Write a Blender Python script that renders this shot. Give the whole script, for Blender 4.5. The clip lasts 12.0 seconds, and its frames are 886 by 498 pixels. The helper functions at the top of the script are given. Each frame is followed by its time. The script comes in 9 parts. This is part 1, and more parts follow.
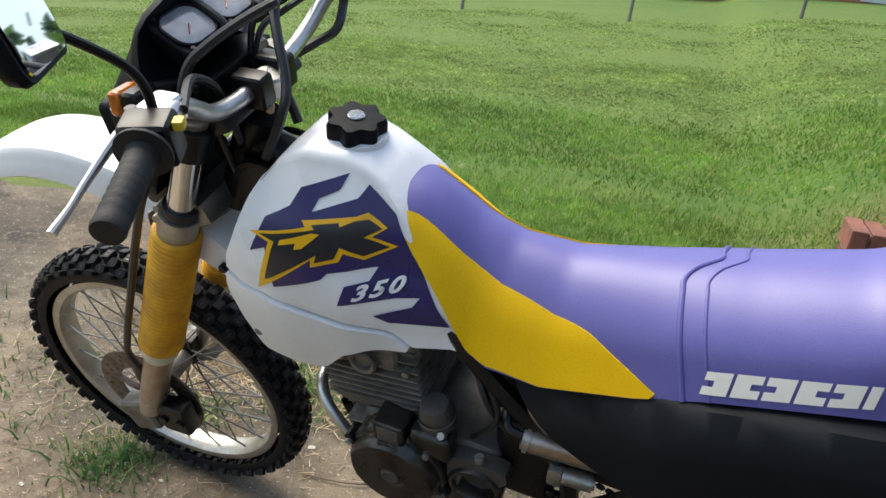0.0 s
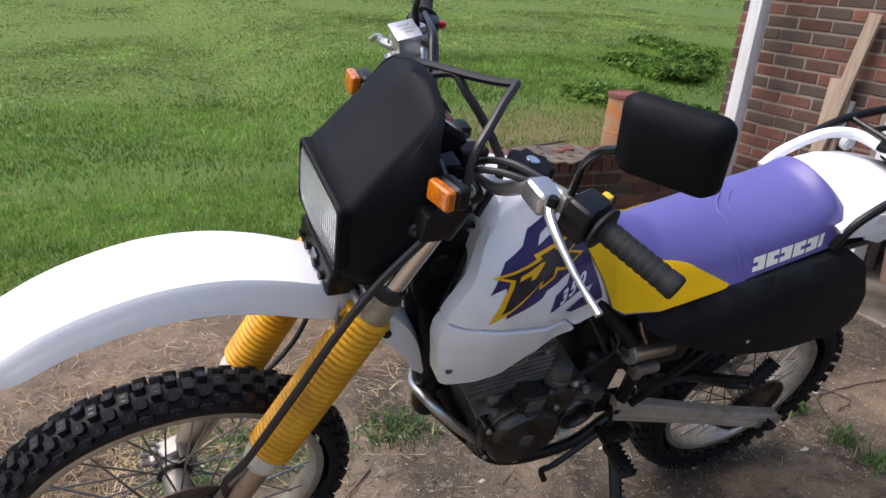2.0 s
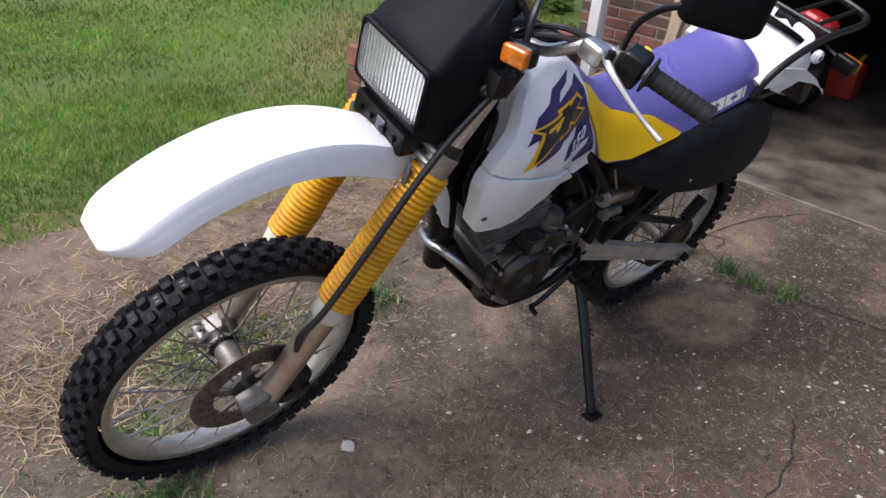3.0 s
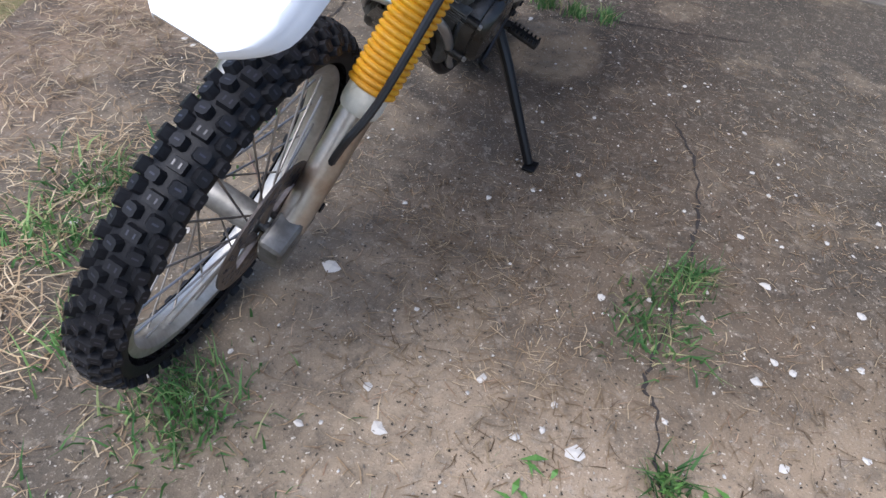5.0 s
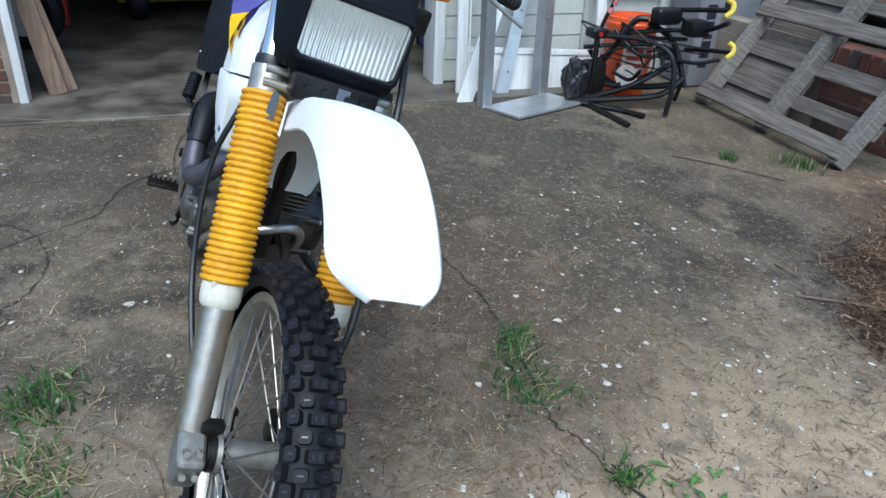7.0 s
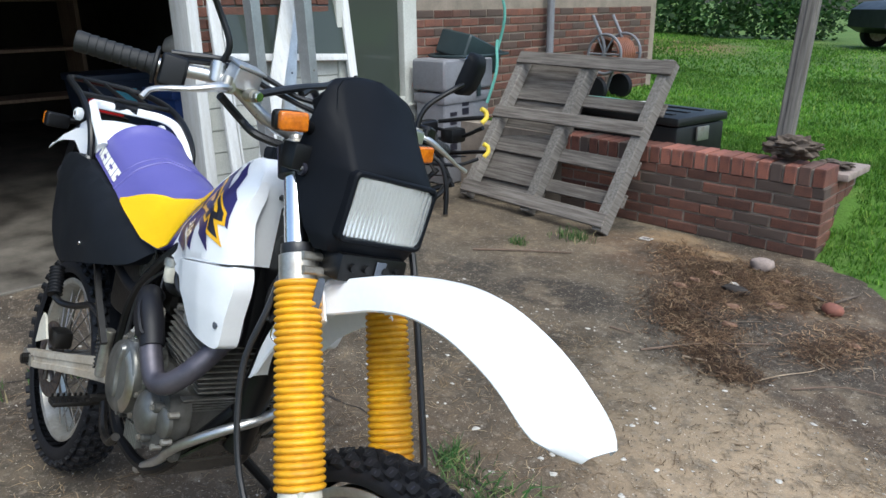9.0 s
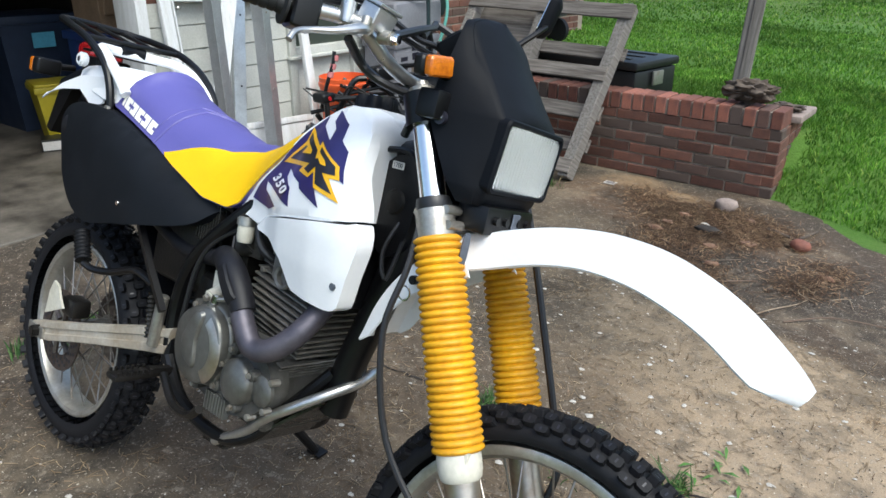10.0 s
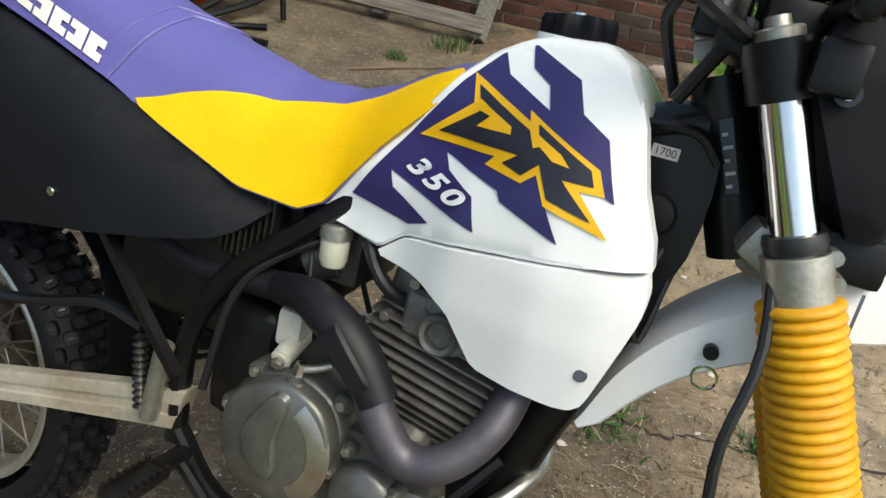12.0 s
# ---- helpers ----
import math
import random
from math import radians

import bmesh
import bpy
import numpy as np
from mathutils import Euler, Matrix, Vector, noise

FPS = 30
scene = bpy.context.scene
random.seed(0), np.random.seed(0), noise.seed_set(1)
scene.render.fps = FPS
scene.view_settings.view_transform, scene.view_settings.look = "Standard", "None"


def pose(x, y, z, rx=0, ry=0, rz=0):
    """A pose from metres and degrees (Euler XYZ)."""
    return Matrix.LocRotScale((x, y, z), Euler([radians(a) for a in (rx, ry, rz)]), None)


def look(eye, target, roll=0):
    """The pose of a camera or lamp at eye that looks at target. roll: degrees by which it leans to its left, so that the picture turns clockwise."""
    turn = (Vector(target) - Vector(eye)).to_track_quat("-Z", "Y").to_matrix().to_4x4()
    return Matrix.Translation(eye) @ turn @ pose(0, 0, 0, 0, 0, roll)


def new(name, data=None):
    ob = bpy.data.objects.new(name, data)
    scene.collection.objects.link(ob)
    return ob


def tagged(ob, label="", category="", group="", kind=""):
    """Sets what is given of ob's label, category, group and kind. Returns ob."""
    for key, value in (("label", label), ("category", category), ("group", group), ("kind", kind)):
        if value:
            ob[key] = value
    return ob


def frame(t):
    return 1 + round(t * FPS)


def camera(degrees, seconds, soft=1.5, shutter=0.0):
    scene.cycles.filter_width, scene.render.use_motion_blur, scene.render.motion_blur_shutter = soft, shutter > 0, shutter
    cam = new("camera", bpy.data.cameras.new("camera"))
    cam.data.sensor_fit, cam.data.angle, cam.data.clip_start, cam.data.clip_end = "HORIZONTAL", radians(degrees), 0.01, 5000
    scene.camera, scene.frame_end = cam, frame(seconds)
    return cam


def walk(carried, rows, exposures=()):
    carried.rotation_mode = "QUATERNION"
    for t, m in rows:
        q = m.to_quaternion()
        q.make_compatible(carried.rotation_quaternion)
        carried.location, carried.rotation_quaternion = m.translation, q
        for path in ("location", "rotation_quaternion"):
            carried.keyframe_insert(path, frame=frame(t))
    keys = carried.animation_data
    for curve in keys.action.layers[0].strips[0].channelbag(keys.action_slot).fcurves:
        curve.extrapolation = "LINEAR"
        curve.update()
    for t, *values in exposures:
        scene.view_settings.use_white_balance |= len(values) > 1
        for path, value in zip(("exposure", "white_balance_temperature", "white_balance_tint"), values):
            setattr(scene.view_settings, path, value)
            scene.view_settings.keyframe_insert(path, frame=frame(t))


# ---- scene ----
cam = camera(63.5, 12.0)
PATH = [
    (0, (0.615, 1.163, 1.272), (1.142, -0.609, 0.509), 7.5),
    (0.5, (0.949, 1.253, 1.302), (1.137, -0.573, 0.507), 5.4),
    (1, (1.229, 1.199, 1.306), (0.936, -0.618, 0.524), 6.6),
    (1.5, (1.486, 1.25, 1.346), (0.707, -0.437, 0.605), 7.4),
    (2, (1.699, 1.231, 1.32), (0.776, -0.397, 0.616), 5.5),
    (2.5, (1.951, 1.249, 1.328), (0.773, -0.17, 0.554), 6.2),
    (3, (2.108, 1.203, 1.283), (0.869, -0.08, 0.379), 6.0),
    (3.5, (2.162, 1.027, 1.196), (0.904, -0.069, 0.094), 7.0),
    (3.7, (2.207, 0.959, 1.17), (0.919, -0.057, 0.026), 7.9),
    (5.3, (2.409, 0.494, 1.082), (0.871, 0.261, -0.176), 8.4),
    (5.5, (2.46, 0.418, 1.089), (0.878, 0.271, -0.127), 7.4),
    (6, (2.502, 0.295, 1.118), (0.891, 0.347, -0.066), 5.7),
    (6.5, (2.46, 0.175, 1.142), (0.831, 0.516, 0.032), 4.8),
    (7, (2.539, -0.002, 1.235), (0.874, 0.62, 0.318), 2.6),
    (7.5, (2.512, -0.113, 1.274), (0.824, 0.656, 0.525), -1.5),
    (7.7, (2.463, -0.139, 1.279), (0.853, 0.787, 0.536), -0.3),
    (9.3, (2.192, -0.534, 1.332), (0.873, 0.819, 0.676), 0.2),
    (9.5, (2.132, -0.567, 1.333), (0.851, 0.812, 0.656), 1.4),
    (10, (1.944, -0.698, 1.32), (0.818, 0.759, 0.539), 0.3),
    (10.5, (1.688, -0.662, 1.279), (0.741, 0.848, 0.371), 1.4),
    (11, (1.433, -0.549, 1.271), (0.624, 0.97, 0.252), 1.7),
    (11.5, (1.209, -0.513, 1.28), (0.697, 1.125, 0.253), 3.4),
    (12, (1.164, -0.484, 1.283), (0.617, 1.058, 0.133), 6.0),
]
walk(cam, [(t, look(eye, target, roll)) for t, eye, target, roll in PATH], exposures=[(0.0, 1.08, 6700, 4), (1.5, 0.81, 6480, 14), (3.5, 0.77, 6190, 17), (5.5, 1.0, 5330, 10), (6.0, 0.84, 5130, 7), (6.5, 0.8, 5230, 0), (7.0, 0.72, 5260, -1), (7.7, 0.68, 5560, 0), (9.5, 0.88, 5890, 3), (10.5, 0.9, 6190, 1), (11.5, 0.76, 6700, 0), (12.0, 0.77, 6900, -1)])

# ---- light ----
world = bpy.data.worlds.new("sky")
scene.world = world
world.use_nodes = True
wt = world.node_tree
sky = wt.nodes.new("ShaderNodeTexSky")
sky.sky_type, sky.sun_disc = "NISHITA", False
sky.sun_elevation, sky.sun_rotation = radians(58), radians(108)
sky.air_density, sky.dust_density = 1.0, 4.0
wt.links.new(sky.outputs[0], wt.nodes["Background"].inputs[0])
wt.nodes["Background"].inputs[1].default_value = 0.15
sun = new("sun", bpy.data.lights.new("sun", "SUN"))
sun.data.energy, sun.data.angle, sun.data.color = 1.4, radians(40), (1.0, 0.96, 0.9)
sun.matrix_world = look((2.8, -0.9, 4.75), (0, 0, 0))


# ---- materials ----
def surf(name, col, rough=0.5, metal=0.0, col2=None, scale=6.0, var=0.25, bump=0.15, bscale=90.0, rnd=0.0, spec=0.5, coat=0.0, dist=0.002, streak=None, alt=None):
    """Colour varied by broad noise towards col2 and by fine grain, with relief and uneven gloss."""
    m = bpy.data.materials.new(name)
    m.use_nodes = True
    t = m.node_tree
    b = t.nodes["Principled BSDF"]
    tc = t.nodes.new("ShaderNodeTexCoord")
    src = tc.outputs["Object"]
    if streak:
        mp = t.nodes.new("ShaderNodeMapping")
        mp.inputs["Scale"].default_value = streak
        t.links.new(src, mp.inputs["Vector"])
        src = mp.outputs["Vector"]

    def noise_at(s, detail=4.0):
        n = t.nodes.new("ShaderNodeTexNoise")
        n.inputs["Scale"].default_value, n.inputs["Detail"].default_value, n.inputs["Roughness"].default_value = s, detail, 0.62
        t.links.new(src, n.inputs["Vector"])
        return n.outputs["Fac"]

    def mixed(fac, a, c, blend="MIX"):
        n = t.nodes.new("ShaderNodeMix")
        n.data_type, n.blend_type = "RGBA", blend
        for sock, v in ((n.inputs["Factor"], fac), (n.inputs["A"], a), (n.inputs["B"], c)):
            if hasattr(v, "is_linked"):
                t.links.new(v, sock)
            elif isinstance(v, tuple):
                sock.default_value = (*v, 1)
            else:
                sock.default_value = v
        return n.outputs["Result"]

    def ramp(fac, lo, hi):
        n = t.nodes.new("ShaderNodeMapRange")
        n.inputs["From Min"].default_value, n.inputs["From Max"].default_value = lo, hi
        t.links.new(fac, n.inputs["Value"])
        return n.outputs["Result"]

    broad, fine = noise_at(scale), noise_at(bscale, 3.0)
    second = col2 or tuple(c * (1 - var) for c in col)
    c = mixed(ramp(broad, 0.36, 0.66), col, second)
    c = mixed(ramp(fine, 0.3, 0.75), c, mixed(1.0, c, tuple([1 - var * 0.8] * 3), "MULTIPLY"))
    if rnd:
        oi = t.nodes.new("ShaderNodeObjectInfo")
        hsv = t.nodes.new("ShaderNodeHueSaturation")
        mr = t.nodes.new("ShaderNodeMapRange")
        mr.inputs["To Min"].default_value, mr.inputs["To Max"].default_value = 1 - rnd, 1 + rnd
        t.links.new(oi.outputs["Random"], mr.inputs["Value"])
        t.links.new(mr.outputs["Result"], hsv.inputs["Value"])
        t.links.new(c, hsv.inputs["Color"])
        c = hsv.outputs["Color"]
        if alt:
            pick = t.nodes.new("ShaderNodeMath")
            pick.operation = "MULTIPLY"
            pick.inputs[1].default_value = 7.31
            part_of = t.nodes.new("ShaderNodeMath")
            part_of.operation = "FRACT"
            t.links.new(oi.outputs["Random"], pick.inputs[0])
            t.links.new(pick.outputs[0], part_of.inputs[0])
            c = mixed(ramp(part_of.outputs[0], 0.66, 0.8), c, alt)
    t.links.new(c, b.inputs["Base Color"])
    rr = t.nodes.new("ShaderNodeMapRange")
    rr.inputs["To Min"].default_value, rr.inputs["To Max"].default_value = max(0.02, rough - 0.1), min(1, rough + 0.12)
    t.links.new(broad, rr.inputs["Value"])
    t.links.new(rr.outputs["Result"], b.inputs["Roughness"])
    b.inputs["Metallic"].default_value = metal
    b.inputs["Specular IOR Level"].default_value = spec
    b.inputs["Coat Weight"].default_value = coat
    if bump:
        bn = t.nodes.new("ShaderNodeBump")
        bn.inputs["Strength"].default_value, bn.inputs["Distance"].default_value = bump, dist
        t.links.new(fine, bn.inputs["Height"])
        t.links.new(bn.outputs["Normal"], b.inputs["Normal"])
    return m


M = {}
M["white"] = surf("white plastic", (0.83, 0.84, 0.86), 0.34, var=0.05, bump=0.02, scale=4)
M["tank"] = surf("white tank paint", (0.84, 0.85, 0.87), 0.28, var=0.04, bump=0.01, scale=4, coat=0.3)
M["fair"] = surf("matt black plastic", (0.006, 0.0072, 0.0105), 0.55, spec=0.13, var=0.3, bump=0.25, bscale=420, dist=0.0006)
M["panel"] = surf("grained dark plastic", (0.008, 0.0096, 0.0128), 0.58, spec=0.16, var=0.3, bump=0.4, bscale=520, dist=0.0006)
M["black"] = surf("black paint", (0.006, 0.006, 0.007), 0.36, spec=0.35, var=0.5, bump=0.1)
M["rubber"] = surf("tyre rubber", (0.006, 0.0065, 0.0085), 0.6, spec=0.25, col2=(0.011, 0.011, 0.013), bump=0.3, bscale=200)
M["grip"] = surf("grip rubber", (0.009, 0.0095, 0.011), 0.65, bump=0.3, bscale=300)
M["cable"] = surf("cable sheath", (0.013, 0.013, 0.015), 0.42, var=0.2)
M["purple"] = surf("purple vinyl", (0.098, 0.09, 0.315), 0.42, spec=0.6, col2=(0.11, 0.1, 0.335), bump=0.3, bscale=520, dist=0.0007, scale=9)
M["yellow"] = surf("yellow vinyl", (0.84, 0.52, 0.002), 0.5, spec=0.28, col2=(0.79, 0.47, 0.002), bump=0.3, bscale=520, dist=0.0007)
M["boot"] = surf("yellow fork boot", (0.78, 0.4, 0.006), 0.5, col2=(0.56, 0.26, 0.008), scale=14, bump=0.2)
M["navy"] = surf("navy decal", (0.03, 0.024, 0.125), 0.3, var=0.1, bump=0.0)
M["ink"] = surf("black decal", (0.02, 0.02, 0.03), 0.3, var=0.1, bump=0.0)
M["gold"] = surf("yellow decal", (0.86, 0.47, 0.01), 0.3, var=0.08, bump=0.0)
M["letter"] = surf("cream print", (0.75, 0.74, 0.68), 0.5, var=0.1, bump=0.0)
M["chrome"] = surf("chromed steel", (0.78, 0.79, 0.8), 0.12, 1.0, var=0.08, bump=0.0)
M["alu"] = surf("cast aluminium", (0.5, 0.49, 0.46), 0.42, 0.85, col2=(0.36, 0.33, 0.28), scale=18, bump=0.25, bscale=160)
M["leg"] = surf("fork leg aluminium", (0.5, 0.47, 0.425), 0.36, 0.9, col2=(0.4, 0.31, 0.23), scale=12, bump=0.08)
M["swing"] = surf("dirty satin aluminium", (0.62, 0.58, 0.5), 0.42, 0.35, col2=(0.42, 0.35, 0.26), scale=14, bump=0.15)
M["bar"] = surf("brushed bar", (0.62, 0.62, 0.61), 0.3, 0.9, var=0.2, bump=0.1)
M["rim"] = surf("alloy rim", (0.58, 0.57, 0.53), 0.4, 0.8, col2=(0.42, 0.39, 0.33), scale=16)
M["spoke"] = surf("spoke steel", (0.36, 0.33, 0.3), 0.4, 0.9, var=0.3)
M["disc"] = surf("brake disc", (0.22, 0.19, 0.17), 0.45, 0.85, col2=(0.13, 0.1, 0.08), scale=25)
M["engine"] = surf("grey engine paint", (0.13, 0.128, 0.12), 0.45, 0.5, col2=(0.07, 0.066, 0.058), scale=15, bump=0.3, bscale=140)
M["cover"] = surf("clutch cover", (0.19, 0.19, 0.178), 0.36, 0.6, col2=(0.1, 0.097, 0.084), scale=12, bump=0.12)
# near-black base takes in the deep shade under seat and engine
M["darkeng"] = surf("oily dark metal darkened for shade", (0.007, 0.0068, 0.0065), 0.4, 0.35, col2=(0.015, 0.013, 0.0115), scale=20, bump=0.4, bscale=120)
M["pipe"] = surf("exhaust steel", (0.085, 0.08, 0.1), 0.5, 0.6, col2=(0.13, 0.118, 0.135), scale=14, bump=0.15)
M["shield"] = surf("heat shield black", (0.011, 0.011, 0.014), 0.5, spec=0.3, var=0.3)
M["amber"] = surf("amber lens", (0.62, 0.17, 0.004), 0.12, col2=(0.42, 0.1, 0.003), scale=40, var=0.3, bump=0.6, bscale=160, coat=0.5)
M["redlens"] = surf("red lens", (0.4, 0.012, 0.015), 0.2, var=0.2, coat=0.4)
M["collar"] = surf("aged plastic collar", (0.55, 0.52, 0.42), 0.5, col2=(0.62, 0.6, 0.52))
M["tape"] = surf("grey tube", (0.16, 0.18, 0.22), 0.45, 0.5, var=0.3)
M["gauge"] = surf("gauge glass", (0.35, 0.36, 0.38), 0.12, var=0.25, coat=1.0, scale=20)
M["label"] = surf("paper label", (0.6, 0.58, 0.54), 0.6, var=0.2)
M["brick"] = surf("red brick", (0.15, 0.06, 0.038), 0.85, col2=(0.1, 0.046, 0.033), scale=14, bump=0.7, bscale=110, rnd=0.4, alt=(0.07, 0.048, 0.038), dist=0.004)
M["capbrick"] = surf("pale red brick", (0.23, 0.085, 0.054), 0.85, col2=(0.15, 0.064, 0.05), scale=14, bump=0.7, bscale=110, rnd=0.45, alt=(0.08, 0.055, 0.045), dist=0.004)
M["mortar"] = surf("mortar", (0.3, 0.25, 0.2), 0.95, bump=0.7, bscale=120, dist=0.004, var=0.3)
M["whitewood"] = surf("white painted wood", (0.72, 0.73, 0.74), 0.55, col2=(0.6, 0.6, 0.58), scale=5, bump=0.3, bscale=60, streak=(6, 6, 0.7))
M["siding"] = surf("pale grey siding", (0.56, 0.57, 0.53), 0.6, col2=(0.48, 0.49, 0.45), scale=5, bump=0.2)
M["galv"] = surf("bare aluminium", (0.62, 0.64, 0.66), 0.34, 0.8, var=0.2, scale=7)
M["oldwood"] = surf("weathered grey wood", (0.19, 0.17, 0.15), 0.9, col2=(0.075, 0.062, 0.052), scale=7, bump=0.9, bscale=40, rnd=0.22, dist=0.004, streak=(0.5, 9, 9))
M["oldwoodv"] = surf("weathered upright wood", (0.22, 0.205, 0.185), 0.9, col2=(0.11, 0.097, 0.085), scale=7, bump=0.9, bscale=40, rnd=0.2, dist=0.004, streak=(9, 9, 0.5))
M["plank"] = surf("raw plank", (0.24, 0.165, 0.11), 0.75, col2=(0.15, 0.1, 0.07), scale=6, bump=0.5, bscale=40, rnd=0.2, streak=(8, 8, 0.5))
M["rust"] = surf("rusty steel", (0.4, 0.135, 0.03), 0.8, col2=(0.27, 0.22, 0.16), scale=7, bump=0.5, bscale=90)
M["oldsteel"] = surf("weathered brown steel", (0.17, 0.145, 0.115), 0.8, 0.2, col2=(0.08, 0.06, 0.045), scale=14, bump=0.5, bscale=90)
M["rusttop"] = surf("dark rust", (0.2, 0.07, 0.045), 0.85, col2=(0.14, 0.055, 0.04), scale=9, bump=0.5)
M["greyplastic"] = surf("grey plastic bin", (0.2, 0.205, 0.225), 0.5, col2=(0.16, 0.16, 0.175), bump=0.15)
M["darkgreen"] = surf("dark green plastic", (0.02, 0.035, 0.04), 0.45, var=0.2)
M["blackbox"] = surf("black toolbox plastic", (0.012, 0.013, 0.014), 0.42, var=0.4, bump=0.1)
M["teal"] = surf("teal rope", (0.12, 0.36, 0.3), 0.6)
M["hose"] = surf("brown hose", (0.24, 0.1, 0.06), 0.5)
M["orange"] = surf("orange bucket", (0.75, 0.11, 0.025), 0.42, var=0.12)
M["pink"] = surf("pink grip", (0.55, 0.2, 0.2), 0.5)
M["lever_yellow"] = surf("yellow lever", (0.8, 0.6, 0.05), 0.4)
M["tractor"] = surf("green paint", (0.015, 0.12, 0.02), 0.3, var=0.2, coat=0.3)
M["tractor_yellow"] = surf("yellow paint", (0.3, 0.22, 0.012), 0.4)
M["cardboard"] = surf("cardboard", (0.3, 0.2, 0.12), 0.85)
M["rag"] = surf("pale rag", (0.5, 0.48, 0.45), 0.9, bump=0.6)
M["navybin"] = surf("navy plastic", (0.018, 0.03, 0.06), 0.5, var=0.2)
M["skysticker"] = surf("pale blue sticker", (0.12, 0.42, 0.6), 0.5, var=0.3)
M["tubyellow"] = surf("yellow plastic", (0.42, 0.34, 0.015), 0.45, var=0.15)
M["blue"] = surf("blue plastic", (0.02, 0.05, 0.2), 0.5)
M["redcan"] = surf("red plastic can", (0.4, 0.035, 0.015), 0.5)
M["stone"] = surf("stone", (0.3, 0.24, 0.21), 0.9, scale=30, bump=0.6)
# lining set near black so that its colour holds the garage's shade
M["inside"] = surf("garage lining with shade in its colour", (0.035, 0.029, 0.023), 0.9, bump=0.4)
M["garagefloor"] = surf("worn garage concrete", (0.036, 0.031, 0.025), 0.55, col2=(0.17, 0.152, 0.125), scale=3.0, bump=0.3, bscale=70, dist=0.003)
M["roof"] = surf("roofing", (0.1, 0.09, 0.085), 0.9)
M["weed"] = surf("weed leaf", (0.085, 0.2, 0.03), 0.6, col2=(0.06, 0.14, 0.025), scale=9, bump=0)
M["straw"] = surf("dry straw", (0.5, 0.39, 0.24), 0.8, col2=(0.36, 0.26, 0.16), scale=12, bump=0)
M["speck"] = surf("pale chips", (0.5, 0.47, 0.42), 0.8, var=0.2)
M["ivy"] = surf("dark leaves", (0.028, 0.075, 0.025), 0.45, col2=(0.05, 0.11, 0.03), scale=5, bump=0)
M["crack"] = surf("crack dirt", (0.03, 0.024, 0.02), 0.95)
M["twig"] = surf("twig", (0.16, 0.11, 0.08), 0.9)
# brick lightened so that the colour carries the distance haze
M["farbrick"] = surf("far brick wall with haze in its colour", (0.42, 0.19, 0.12), 0.9)

glass = bpy.data.materials.new("window glass")
glass.use_nodes = True
gb = glass.node_tree.nodes["Principled BSDF"]
gb.inputs["Base Color"].default_value, gb.inputs["Roughness"].default_value = (0.045, 0.055, 0.045, 1), 0.08
M["glass"] = glass
mirror = bpy.data.materials.new("mirror")
mirror.use_nodes = True
gb = mirror.node_tree.nodes["Principled BSDF"]
gb.inputs["Base Color"].default_value, gb.inputs["Metallic"].default_value, gb.inputs["Roughness"].default_value = (0.9, 0.9, 0.9, 1), 1.0, 0.03
M["mirror"] = mirror
lensm = bpy.data.materials.new("ribbed lamp glass")
lensm.use_nodes = True
gb = lensm.node_tree.nodes["Principled BSDF"]
gb.inputs["Base Color"].default_value, gb.inputs["Roughness"].default_value = (0.75, 0.78, 0.77, 1), 0.1
gb.inputs["Alpha"].default_value, gb.inputs["IOR"].default_value = 0.2, 1.5
M["lens"] = lensm


